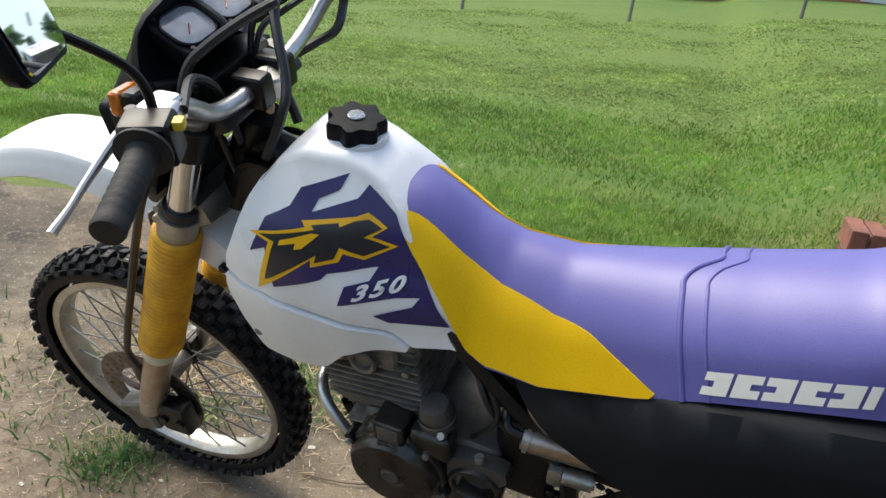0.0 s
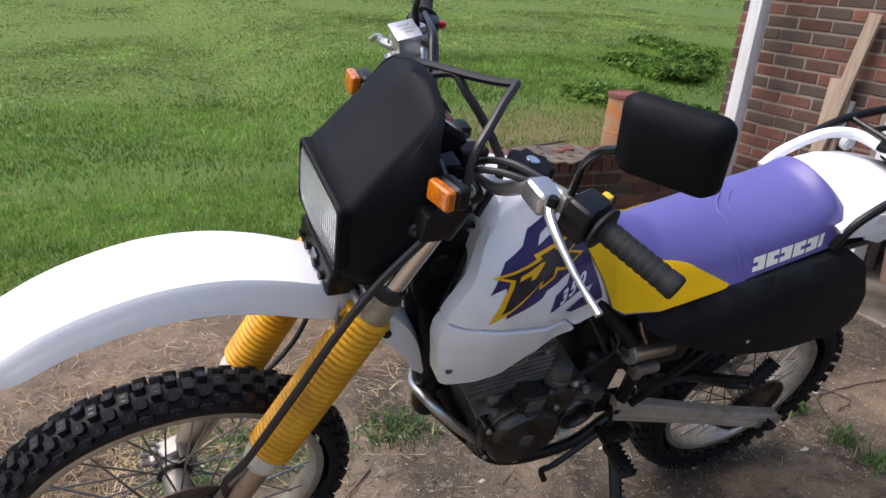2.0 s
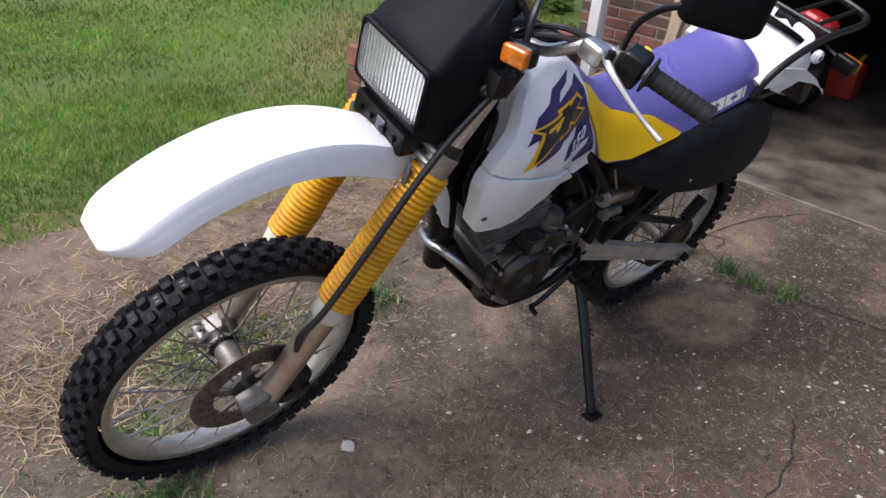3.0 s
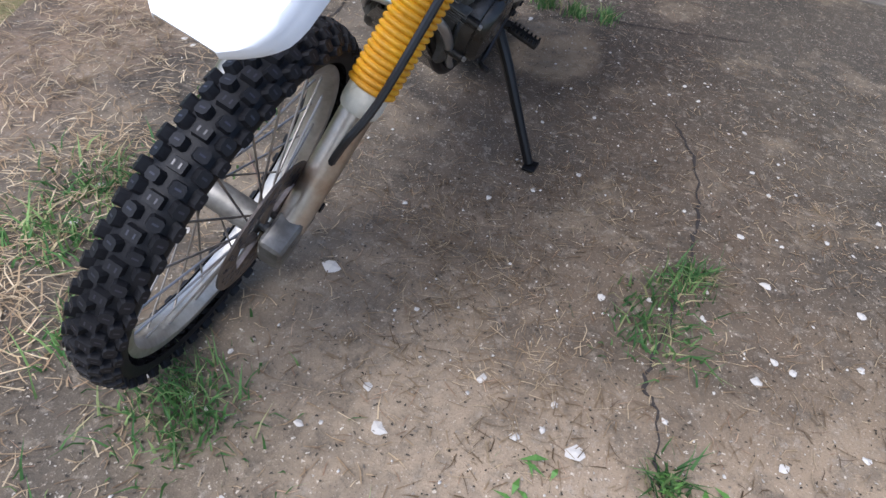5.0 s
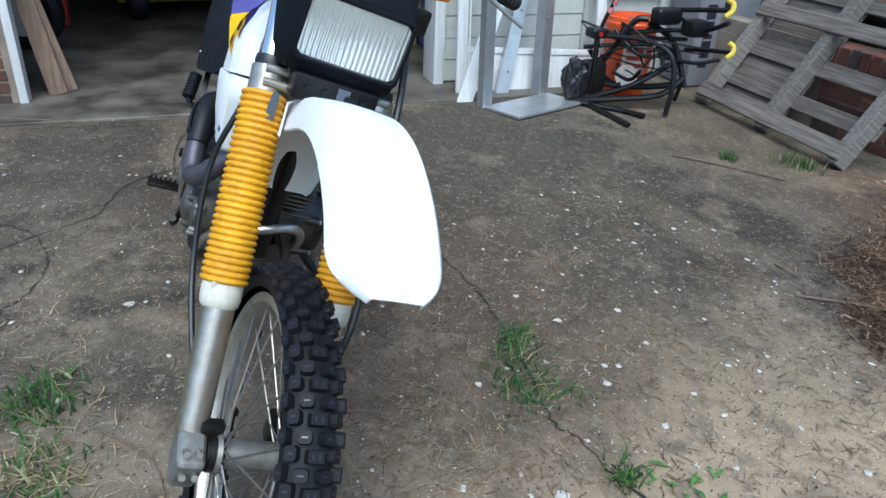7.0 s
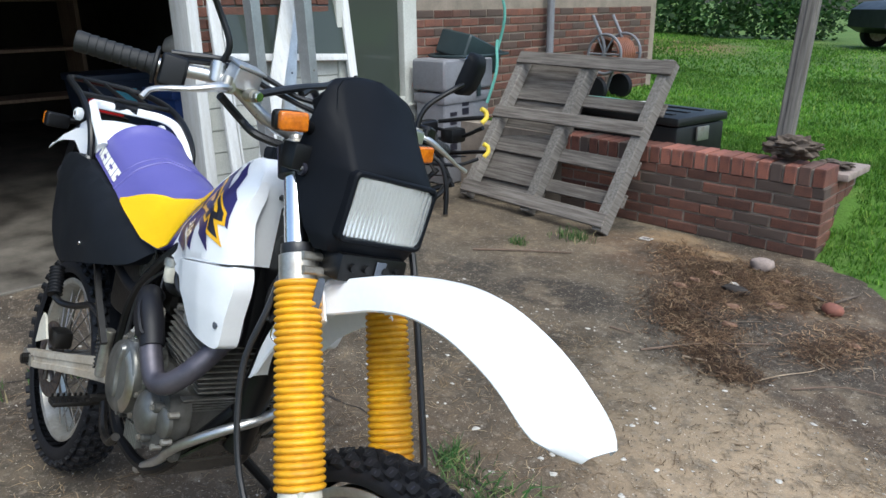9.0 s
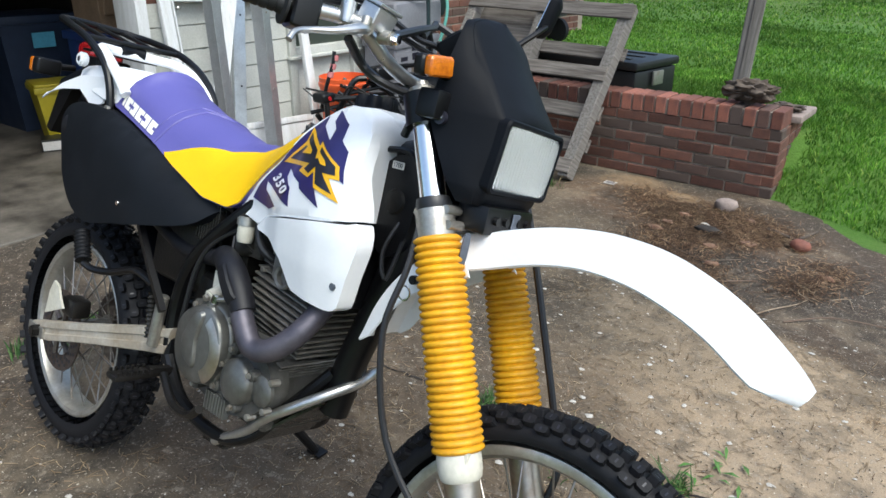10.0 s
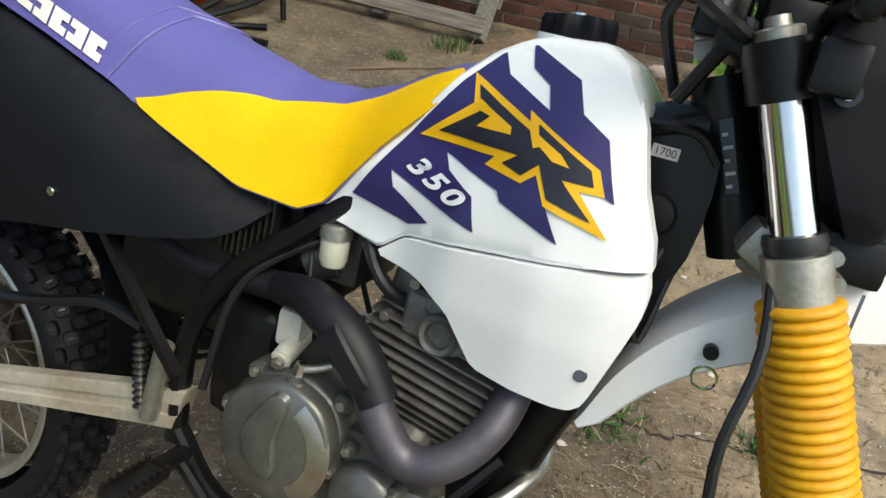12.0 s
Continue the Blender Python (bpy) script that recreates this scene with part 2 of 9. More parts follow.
def ground_mat(name, kind):
    """Concrete or lawn soil, with stains and darker or paler patches at places of the plan."""
    m = bpy.data.materials.new(name)
    m.use_nodes = True
    t = m.node_tree
    b = t.nodes["Principled BSDF"]
    tc = t.nodes.new("ShaderNodeTexCoord")

    def nz(s, d=5.0, r=0.6):
        n = t.nodes.new("ShaderNodeTexNoise")
        n.inputs["Scale"].default_value, n.inputs["Detail"].default_value, n.inputs["Roughness"].default_value = s, d, r
        t.links.new(tc.outputs["Object"], n.inputs["Vector"])
        return n.outputs["Fac"]

    def rng(v, lo, hi, a=0.0, c=1.0):
        n = t.nodes.new("ShaderNodeMapRange")
        n.interpolation_type = "SMOOTHSTEP"
        for k, x in zip(("From Min", "From Max", "To Min", "To Max"), (lo, hi, a, c)):
            n.inputs[k].default_value = x
        t.links.new(v, n.inputs["Value"])
        return n.outputs["Result"]

    def mix(f, a, c):
        n = t.nodes.new("ShaderNodeMix")
        n.data_type = "RGBA"
        for sock, v in ((n.inputs["Factor"], f), (n.inputs["A"], a), (n.inputs["B"], c)):
            if isinstance(v, tuple):
                sock.default_value = (*v, 1)
            elif isinstance(v, float):
                sock.default_value = v
            else:
                t.links.new(v, sock)
        return n.outputs["Result"]

    def mul(a, c):
        n = t.nodes.new("ShaderNodeMath")
        n.operation = "MULTIPLY"
        for sock, v in zip(n.inputs, (a, c)):
            if isinstance(v, float):
                sock.default_value = v
            else:
                t.links.new(v, sock)
        return n.outputs[0]

    wob = t.nodes.new("ShaderNodeTexNoise")
    wob.inputs["Scale"].default_value, wob.inputs["Detail"].default_value = 2.2, 4.0
    t.links.new(tc.outputs["Object"], wob.inputs["Vector"])

    def spot(x, y, rx, ry, turn, soft, wobble=0.35):
        """1 inside an uneven ellipse, 0 outside."""
        mp = t.nodes.new("ShaderNodeMapping")
        mp.vector_type = "TEXTURE"
        mp.inputs["Location"].default_value = (x, y, 0)
        mp.inputs["Rotation"].default_value = (0, 0, radians(turn))
        mp.inputs["Scale"].default_value = (rx, ry, 1000)
        t.links.new(tc.outputs["Object"], mp.inputs["Vector"])
        add = t.nodes.new("ShaderNodeVectorMath")
        add.operation = "MULTIPLY_ADD"
        add.inputs[1].default_value = (wobble * 2, wobble * 2, 0)
        t.links.new(wob.outputs["Color"], add.inputs[0])
        t.links.new(mp.outputs["Vector"], add.inputs[2])
        ln = t.nodes.new("ShaderNodeVectorMath")
        ln.operation = "LENGTH"
        sub = t.nodes.new("ShaderNodeVectorMath")
        sub.operation = "SUBTRACT"
        sub.inputs[1].default_value = (wobble, wobble, 0)
        t.links.new(add.outputs[0], sub.inputs[0])
        t.links.new(sub.outputs[0], ln.inputs[0])
        return rng(ln.outputs["Value"], 1.0 + soft, 1.0 - soft)

    if kind == "concrete":
        c = mix(rng(nz(1.1), 0.35, 0.65), (0.056, 0.047, 0.036), (0.125, 0.108, 0.085))
        c = mix(rng(nz(3.2), 0.47, 0.62), c, (0.03, 0.027, 0.023))
        c = mix(mul(spot(1.75, 0.95, 1.0, 0.75, 20, 0.5), 0.75), c, (0.3, 0.24, 0.172))
        c = mix(mul(spot(2.5, 0.4, 1.6, 0.9, 10, 0.5), 0.5), c, (0.26, 0.222, 0.17))
        # broad darker patches beside and behind the motorcycle
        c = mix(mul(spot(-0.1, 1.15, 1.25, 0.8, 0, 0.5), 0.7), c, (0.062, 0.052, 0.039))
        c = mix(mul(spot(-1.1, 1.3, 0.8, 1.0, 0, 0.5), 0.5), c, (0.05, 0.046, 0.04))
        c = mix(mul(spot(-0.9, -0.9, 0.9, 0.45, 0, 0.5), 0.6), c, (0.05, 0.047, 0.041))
        c = mix(mul(spot(0.0, 2.75, 1.5, 0.4, -3, 0.5), 0.65), c, (0.105, 0.082, 0.056))
        c = mix(mul(spot(0.55, 2.75, 0.4, 0.22, 0, 0.25, 0.3), 0.7), c, (0.05, 0.038, 0.027))
        c = mix(mul(spot(1.2, -1.15, 1.6, 0.35, 0, 0.5), 0.75), c, (0.2, 0.15, 0.11))
        # darker ground round the rear wheel and along the left side
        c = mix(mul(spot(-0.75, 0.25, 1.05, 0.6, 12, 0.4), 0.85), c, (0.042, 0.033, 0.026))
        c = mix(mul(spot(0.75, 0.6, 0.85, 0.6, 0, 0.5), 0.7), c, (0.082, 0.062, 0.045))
        c = mix(mul(spot(-0.13, 0.255, 0.25, 0.16, 5, 0.2, 0.3), 0.9), c, (0.2, 0.158, 0.11))
        c = mix(mul(spot(-1.35, 0.0, 0.34, 0.13, 20, 0.45), 0.4), c, (0.16, 0.132, 0.1))
        c = mix(mul(spot(-2.45, -0.35, 0.42, 0.75, 10, 0.4, 0.3), 0.7), c, (0.24, 0.2, 0.16))
        c = mix(mul(spot(1.65, 1.45, 0.6, 0.75, -15, 0.45), 0.6), c, (0.2, 0.155, 0.107))
        c = mix(mul(spot(1.35, 0.85, 0.4, 0.35, 0, 0.5), 0.35), c, (0.16, 0.125, 0.09))
        c = mix(mul(spot(0.55, 2.0, 0.6, 0.4, 30, 0.5, 0.3), 0.4), c, (0.045, 0.038, 0.03))
        c = mix(mul(spot(1.9, 1.28, 0.62, 0.52, -25, 0.3, 0.3), 0.8), c, (0.3, 0.24, 0.17))
        c = mix(mul(spot(2.3, 0.75, 0.9, 0.8, 0, 0.4, 0.3), 0.6), c, (0.3, 0.245, 0.185))
        c = mix(mul(spot(1.15, 1.62, 0.4, 0.26, -30, 0.4, 0.3), 0.5), c, (0.2, 0.165, 0.12))
        # darker ground beside the fork
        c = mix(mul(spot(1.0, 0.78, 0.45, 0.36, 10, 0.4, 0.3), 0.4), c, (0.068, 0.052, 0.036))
        c = mix(mul(spot(0.45, 1.9, 0.34, 0.12, 10, 0.4, 0.2), 0.5), c, (0.13, 0.105, 0.075))
        c = mix(mul(spot(1.6, 2.62, 1.25, 0.7, -32, 0.06, 0.1), 0.9), c, (0.052, 0.038, 0.028))
        c = mix(mul(spot(-2.0, 0.35, 0.4, 1.0, 5, 0.25, 0.3), 0.65), c, (0.2, 0.175, 0.145))
        c = mix(mul(spot(-0.9, -0.02, 0.3, 0.13, 15, 0.3, 0.2), 0.6), c, (0.17, 0.135, 0.1))
        c = mix(mul(spot(0.7, 2.95, 0.75, 0.32, -12, 0.35, 0.3), 0.75), c, (0.105, 0.066, 0.04))
        c = mix(mul(spot(0.29, 3.32, 0.2, 0.12, 0, 0.3, 0.3), 0.8), c, (0.23, 0.165, 0.1))
        c = mix(mul(spot(0.61, 3.2, 0.15, 0.08, 0, 0.3, 0.3), 0.8), c, (0.25, 0.175, 0.1))
        c = mix(mul(spot(1.08, 2.48, 0.22, 0.14, 20, 0.3, 0.3), 0.75), c, (0.026, 0.022, 0.018))
        c = mix(mul(spot(1.38, 2.15, 0.3, 0.2, 30, 0.4, 0.3), 0.55), c, (0.035, 0.03, 0.025))
        c = mix(mul(spot(0.34, 2.16, 0.27, 0.18, 10, 0.2, 0.2), 0.92), c, (0.026, 0.022, 0.018))
        # darker ground by the front wheel
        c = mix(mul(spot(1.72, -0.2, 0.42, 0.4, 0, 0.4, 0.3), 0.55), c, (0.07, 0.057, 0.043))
        c = mix(rng(nz(1.9, 6.0, 0.62), 0.5, 0.6), c, mix(0.4, c, (0.03, 0.027, 0.023)))
        c = mix(rng(nz(2.7, 6.0, 0.65), 0.52, 0.63), c, mix(0.4, c, (0.22, 0.18, 0.132)))
        fine = nz(140.0, 4.0, 0.7)
        c = mix(rng(nz(6.5, 5.0, 0.7), 0.5, 0.62), c, mix(0.4, c, (0.04, 0.034, 0.028)))
        c = mix(rng(nz(14.0, 6.0, 0.7), 0.5, 0.66), c, mix(0.5, c, (0.055, 0.05, 0.042)))
        c = mix(rng(nz(26.0, 6.0, 0.75), 0.52, 0.66), c, mix(0.42, c, (0.3, 0.27, 0.23)))
        c = mix(rng(fine, 0.57, 0.7), c, mix(0.55, c, (0.44, 0.4, 0.345)))
        c = mix(rng(nz(230.0, 3.0, 0.7), 0.56, 0.7), c, mix(0.68, c, (0.024, 0.021, 0.018)))
        c = mix(rng(nz(75.0, 2.0), 0.66, 0.72), c, (0.4, 0.37, 0.32))
        warm = t.nodes.new("ShaderNodeVectorMath")
        warm.operation = "MULTIPLY"
        warm.inputs[1].default_value = (1.06, 1.0, 0.91)
        t.links.new(c, warm.inputs[0])
        c = warm.outputs[0]
        rough = 0.82
    else:
        c = mix(rng(nz(0.35), 0.38, 0.62), (0.07, 0.125, 0.022), (0.112, 0.16, 0.03))
        c = mix(rng(nz(2.3), 0.4, 0.7), c, (0.065, 0.13, 0.026))
        c = mix(rng(nz(7.0), 0.56, 0.74), c, (0.2, 0.2, 0.08))
        c = mix(mul(spot(1.0, -1.45, 2.2, 0.28, 0, 0.5), 0.8), c, (0.2, 0.13, 0.08))
        c = mix(mul(spot(-1.3, -2.75, 1.2, 0.6, 0, 0.5), 0.85), c, (0.2, 0.135, 0.075))
        # far lawn paled to go with the haze in its blades
        c = mix(mul(spot(2.0, -15.0, 20.0, 9.5, 0, 0.6), 0.6), c, (0.125, 0.172, 0.03))
        c = mix(mul(spot(1.0, 7.0, 8.0, 4.2, 0, 0.3), 0.7), c, (0.075, 0.17, 0.018))
        c = mix(mul(spot(-5.6, 13.5, 1.6, 2.2, 30, 0.4), 0.8), c, (0.2, 0.1, 0.06))
        fine = nz(60.0, 4.0, 0.7)
        c = mix(rng(fine, 0.3, 0.75), c, mix(0.55, c, (0.04, 0.09, 0.014)))
        rough = 0.9
    t.links.new(c, b.inputs["Base Color"])
    b.inputs["Roughness"].default_value = rough
    b.inputs["Specular IOR Level"].default_value = 0.3
    bn = t.nodes.new("ShaderNodeBump")
    bn.inputs["Strength"].default_value, bn.inputs["Distance"].default_value = 0.6, 0.004 if kind == "concrete" else 0.02
    t.links.new(fine, bn.inputs["Height"])
    t.links.new(bn.outputs["Normal"], b.inputs["Normal"])
    return m


M["concrete"], M["lawn"] = ground_mat("stained concrete", "concrete"), ground_mat("lawn soil", "lawn")


def blade_mat(name, stops):
    m = bpy.data.materials.new(name)
    m.use_nodes = True
    t = m.node_tree
    b = t.nodes["Principled BSDF"]
    g = t.nodes.new("ShaderNodeNewGeometry")
    r = t.nodes.new("ShaderNodeValToRGB")
    for n, (at, col) in enumerate(stops):
        e = r.color_ramp.elements[n] if n < 2 else r.color_ramp.elements.new(at)
        e.position, e.color = at, (*col, 1)
    t.links.new(g.outputs["Random Per Island"], r.inputs[0])
    tc = t.nodes.new("ShaderNodeTexCoord")
    col = r.outputs[0]
    for scale, lo, hi in ((0.9, 0.66, 1.3), (5.0, 0.72, 1.25)):
        nt = t.nodes.new("ShaderNodeTexNoise")
        nt.inputs["Scale"].default_value, nt.inputs["Detail"].default_value = scale, 3.0
        mr = t.nodes.new("ShaderNodeMapRange")
        for key, val in (("From Min", 0.35), ("From Max", 0.65), ("To Min", lo), ("To Max", hi)):
            mr.inputs[key].default_value = val
        hs = t.nodes.new("ShaderNodeHueSaturation")
        t.links.new(tc.outputs["Object"], nt.inputs["Vector"])
        t.links.new(nt.outputs["Fac"], mr.inputs["Value"])
        t.links.new(mr.outputs["Result"], hs.inputs["Value"])
        t.links.new(col, hs.inputs["Color"])
        col = hs.outputs["Color"]
    t.links.new(col, b.inputs["Base Color"])
    b.inputs["Roughness"].default_value = 0.6
    b.inputs["Specular IOR Level"].default_value = 0.25
    thin = t.nodes.new("ShaderNodeBsdfTranslucent")
    both = t.nodes.new("ShaderNodeMixShader")
    both.inputs[0].default_value = 0.42
    t.links.new(col, thin.inputs["Color"])
    t.links.new(b.outputs[0], both.inputs[1])
    t.links.new(thin.outputs[0], both.inputs[2])
    t.links.new(both.outputs[0], t.nodes["Material Output"].inputs["Surface"])
    return m


M["grass"] = blade_mat("grass blades", ((0.0, (0.080, 0.185, 0.029)), (1.0, (0.367, 0.320, 0.141)), (0.5, (0.144, 0.279, 0.039)), (0.88, (0.224, 0.336, 0.057))))
M["bankgrass"] = blade_mat("clover and grass", ((0.0, (0.038, 0.11, 0.011)), (1.0, (0.25, 0.33, 0.07)), (0.55, (0.09, 0.2, 0.02)), (0.9, (0.145, 0.275, 0.036))))
# paler than the near blades: haze and sky sheen put into the colour
M["fargrass"] = blade_mat("far grass with haze in its colour", ((0.0, (0.15, 0.235, 0.05)), (1.0, (0.4, 0.39, 0.18)), (0.5, (0.2, 0.3, 0.07)), (0.88, (0.26, 0.35, 0.1))))
M["ivyblade"] = blade_mat("ground cover", ((0.0, (0.05, 0.11, 0.025)), (1.0, (0.28, 0.4, 0.1)), (0.6, (0.13, 0.24, 0.05))))
M["paleplank"] = surf("pale sawn plank", (0.4, 0.31, 0.23), 0.8, col2=(0.3, 0.225, 0.16), scale=6, bump=0.4, bscale=40, rnd=0.15, streak=(8, 8, 0.5))
M["fin"] = surf("cast fins", (0.24, 0.23, 0.21), 0.48, 0.5, col2=(0.12, 0.112, 0.098), scale=22, bump=0.2)
M["weedblade"] = blade_mat("weed blades", ((0.0, (0.04, 0.1, 0.03)), (1.0, (0.38, 0.31, 0.18)), (0.5, (0.08, 0.17, 0.05)), (0.8, (0.16, 0.25, 0.085))))
M["leafblade"] = blade_mat("leaf clump", ((0.0, (0.016, 0.05, 0.014)), (1.0, (0.07, 0.14, 0.03)), (0.6, (0.035, 0.085, 0.02))))
M["strawblade"] = blade_mat("straw", ((0.0, (0.12, 0.08, 0.046)), (1.0, (0.46, 0.37, 0.24)), (0.6, (0.26, 0.19, 0.115))))
M["palestraw"] = blade_mat("pale straw", ((0.0, (0.2, 0.13, 0.075)), (1.0, (0.56, 0.47, 0.32)), (0.6, (0.38, 0.29, 0.175))))
M["needleblade"] = blade_mat("needles", ((0.0, (0.09, 0.06, 0.04)), (1.0, (0.42, 0.3, 0.2)), (0.6, (0.24, 0.15, 0.095))))

M["mulchblade"] = blade_mat("bark litter", ((0.0, (0.05, 0.031, 0.02)), (1.0, (0.4, 0.29, 0.175)), (0.45, (0.13, 0.078, 0.047)), (0.75, (0.24, 0.155, 0.09))))
M["bark"] = surf("red-brown bark", (0.15, 0.075, 0.045), 0.9, col2=(0.24, 0.15, 0.1), scale=40, bump=0.6, bscale=120, rnd=0.4)
M["paletwig"] = surf("bleached twig", (0.34, 0.27, 0.19), 0.85, col2=(0.2, 0.14, 0.09), scale=30)
M["rotwood"] = surf("rotten wood", (0.05, 0.036, 0.027), 0.95, col2=(0.13, 0.1, 0.075), scale=22, bump=0.9, bscale=70, dist=0.006)
M["lugcast"] = surf("dull grey casting", (0.3, 0.3, 0.285), 0.45, 0.5, col2=(0.15, 0.145, 0.13), scale=20, bump=0.25, bscale=150)
# glossy grey casting, darkened to hold the shade of the left side
M["darkcast"] = surf("oily grey casting darkened for shade", (0.085, 0.082, 0.075), 0.24, 0.7, col2=(0.026, 0.023, 0.019), scale=17, bump=0.25, bscale=150)

M["gritblade"] = blade_mat("grit", ((0.0, (0.02, 0.018, 0.015)), (1.0, (0.5, 0.46, 0.39)), (0.5, (0.05, 0.044, 0.036)), (0.7, (0.26, 0.23, 0.19))))
# fluted reflector: ribs running up and down
refl = surf("fluted reflector", (0.9, 0.93, 0.93), 0.2, 1.0, var=0.1, bump=0.0)
rt = refl.node_tree
wave = rt.nodes.new("ShaderNodeTexWave")
wave.bands_direction = "Y"
for key, val in (("Scale", 34.0), ("Distortion", 1.6), ("Detail", 1.0), ("Detail Scale", 0.6)):
    wave.inputs[key].default_value = val
rib_bump = rt.nodes.new("ShaderNodeBump")
rib_bump.inputs["Strength"].default_value, rib_bump.inputs["Distance"].default_value = 0.5, 0.002
rt.links.new(rt.nodes["Texture Coordinate"].outputs["Object"], wave.inputs["Vector"])
rt.links.new(wave.outputs["Fac"], rib_bump.inputs["Height"])
rt.links.new(rib_bump.outputs["Normal"], rt.nodes["Principled BSDF"].inputs["Normal"])
M["reflector"] = refl


# ---- mesh helpers ----
def ip(x, pairs):
    return float(np.interp(x, [p[0] for p in pairs], [p[1] for p in pairs]))


def thing(name, label, category, m=None, group="", kind=""):
    ob = new(name)
    ob.empty_display_size = 0.05
    if m is not None:
        ob.matrix_world = m
    return tagged(ob, label, category, group, kind)


def part(name, bm, material, parent=None, label="", smooth=35, m=None):
    """Links a bmesh as one mesh object under a thing or under a part."""
    bmesh.ops.recalc_face_normals(bm, faces=bm.faces)
    if m is not None:
        bm.transform(m)
    me = bpy.data.meshes.new(name)
    bm.to_mesh(me)
    bm.free()
    me.materials.append(M[material] if isinstance(material, str) else material)
    if smooth:
        me.polygons.foreach_set("use_smooth", [True] * len(me.polygons))
        me.set_sharp_from_angle(angle=radians(smooth))
    ob = new(name, me)
    ob.parent = parent
    return tagged(ob, label) if label else ob


def share(name, me, parent, m):
    ob = new(name, me)
    ob.parent = parent
    ob.matrix_basis = m
    return ob


def raw(name, verts, faces, material, parent=None):
    me = bpy.data.meshes.new(name)
    me.from_pydata(verts, [], faces)
    me.materials.append(M[material])
    ob = new(name, me)
    ob.parent = parent
    return ob


def block(lo, hi, bevel=0.004, seg=2, m=None, into=None):
    bm = into or bmesh.new()
    c = [(a + b) / 2 for a, b in zip(lo, hi)]
    s = [abs(b - a) for a, b in zip(lo, hi)]
    made = bmesh.ops.create_cube(bm, size=1, matrix=(m or Matrix()) @ Matrix.Translation(c) @ Matrix.Diagonal((*s, 1)))
    if bevel:
        vs = set(made["verts"])
        bmesh.ops.bevel(bm, geom=[e for e in bm.edges if e.verts[0] in vs], offset=min(bevel, min(s) * 0.45), segments=seg, affect="EDGES", profile=0.6)
    return bm


def cyl(p0, p1, r0, r1=None, n=20, bevel=0.0, into=None):
    """A cylinder or cone from p0 to p1."""
    bm = into or bmesh.new()
    a, b = Vector(p0), Vector(p1)
    turn = (b - a).to_track_quat("Z", "Y").to_matrix().to_4x4()
    made = bmesh.ops.create_cone(bm, cap_ends=True, segments=n, radius1=r0, radius2=r0 if r1 is None else r1, depth=(b - a).length, matrix=Matrix.Translation((a + b) / 2) @ turn)
    if bevel:
        vs = set(made["verts"])
        rims = [e for e in bm.edges if e.verts[0] in vs and any(len(f.verts) > 4 for f in e.link_faces)]
        bmesh.ops.bevel(bm, geom=rims, offset=bevel, segments=2, affect="EDGES")
    return bm


def loft(rings, caps=True, into=None, closed=True):
    bm = into or bmesh.new()
    rows = [[bm.verts.new(p) for p in ring] for ring in rings]
    n = len(rows[0])
    for a, b in zip(rows, rows[1:]):
        for i in range(n if closed else n - 1):
            j = (i + 1) % n
            bm.faces.new((a[i], a[j], b[j], b[i]))
    if caps:
        bm.faces.new(rows[0])
        bm.faces.new(rows[-1])
    return bm


def spin(profile, origin, axis, n=32, into=None, caps=False):
    """Turns (along, radius) pairs about an axis through origin."""
    q = Vector(axis).to_track_quat("Z", "Y").to_matrix()
    o = Vector(origin)
    rings = [[o + q @ Vector((r * math.cos(2 * math.pi * k / n), r * math.sin(2 * math.pi * k / n), h)) for k in range(n)] for h, r in profile]
    return loft(rings, caps, into)


def curve_pts(pts, res=5, closed=False):
    """A smooth line through the points."""
    p = [Vector(q) for q in pts]
    out, n = [], len(p)
    for i in range(n if closed else n - 1):
        a, b = p[i], p[(i + 1) % n]
        z = p[i - 1] if closed or i else a + (a - b)
        c = p[(i + 2) % n] if closed or i + 2 < n else b + (b - a)
        for k in range(res):
            s = k / res
            out.append(0.5 * ((2 * a) + (b - z) * s + (2 * z - 5 * a + 4 * b - c) * s * s + (3 * a - z - 3 * b + c) * s**3))
    return out if closed else out + [p[-1]]


def sweep(pts, r, n=10, res=5, into=None, closed=False, smooth=True):
    """A tube along a smooth line; r is a radius, or one for each given point."""
    line = curve_pts(pts, res, closed) if smooth else [Vector(q) for q in pts]
    radii = r if isinstance(r, (list, tuple)) else [r, r]
    rings, up = [], None
    for i, p in enumerate(line):
        if closed:
            d = line[(i + 1) % len(line)] - line[i - 1]
        else:
            d = line[min(i + 1, len(line) - 1)] - line[max(i - 1, 0)]
        d.normalize()
        if up is None:
            up = d.orthogonal().normalized()
        up = (up - d * up.dot(d)).normalized()
        side = d.cross(up)
        rad = float(np.interp(i / max(1, len(line) - 1), np.linspace(0, 1, len(radii)), radii))
        rings.append([p + rad * (math.cos(2 * math.pi * k / n) * up + math.sin(2 * math.pi * k / n) * side) for k in range(n)])
    if closed:
        rings.append(rings[0])
        bm = loft(rings, False, into)
        bmesh.ops.remove_doubles(bm, verts=bm.verts, dist=1e-6)
        return bm
    return loft(rings, True, into)


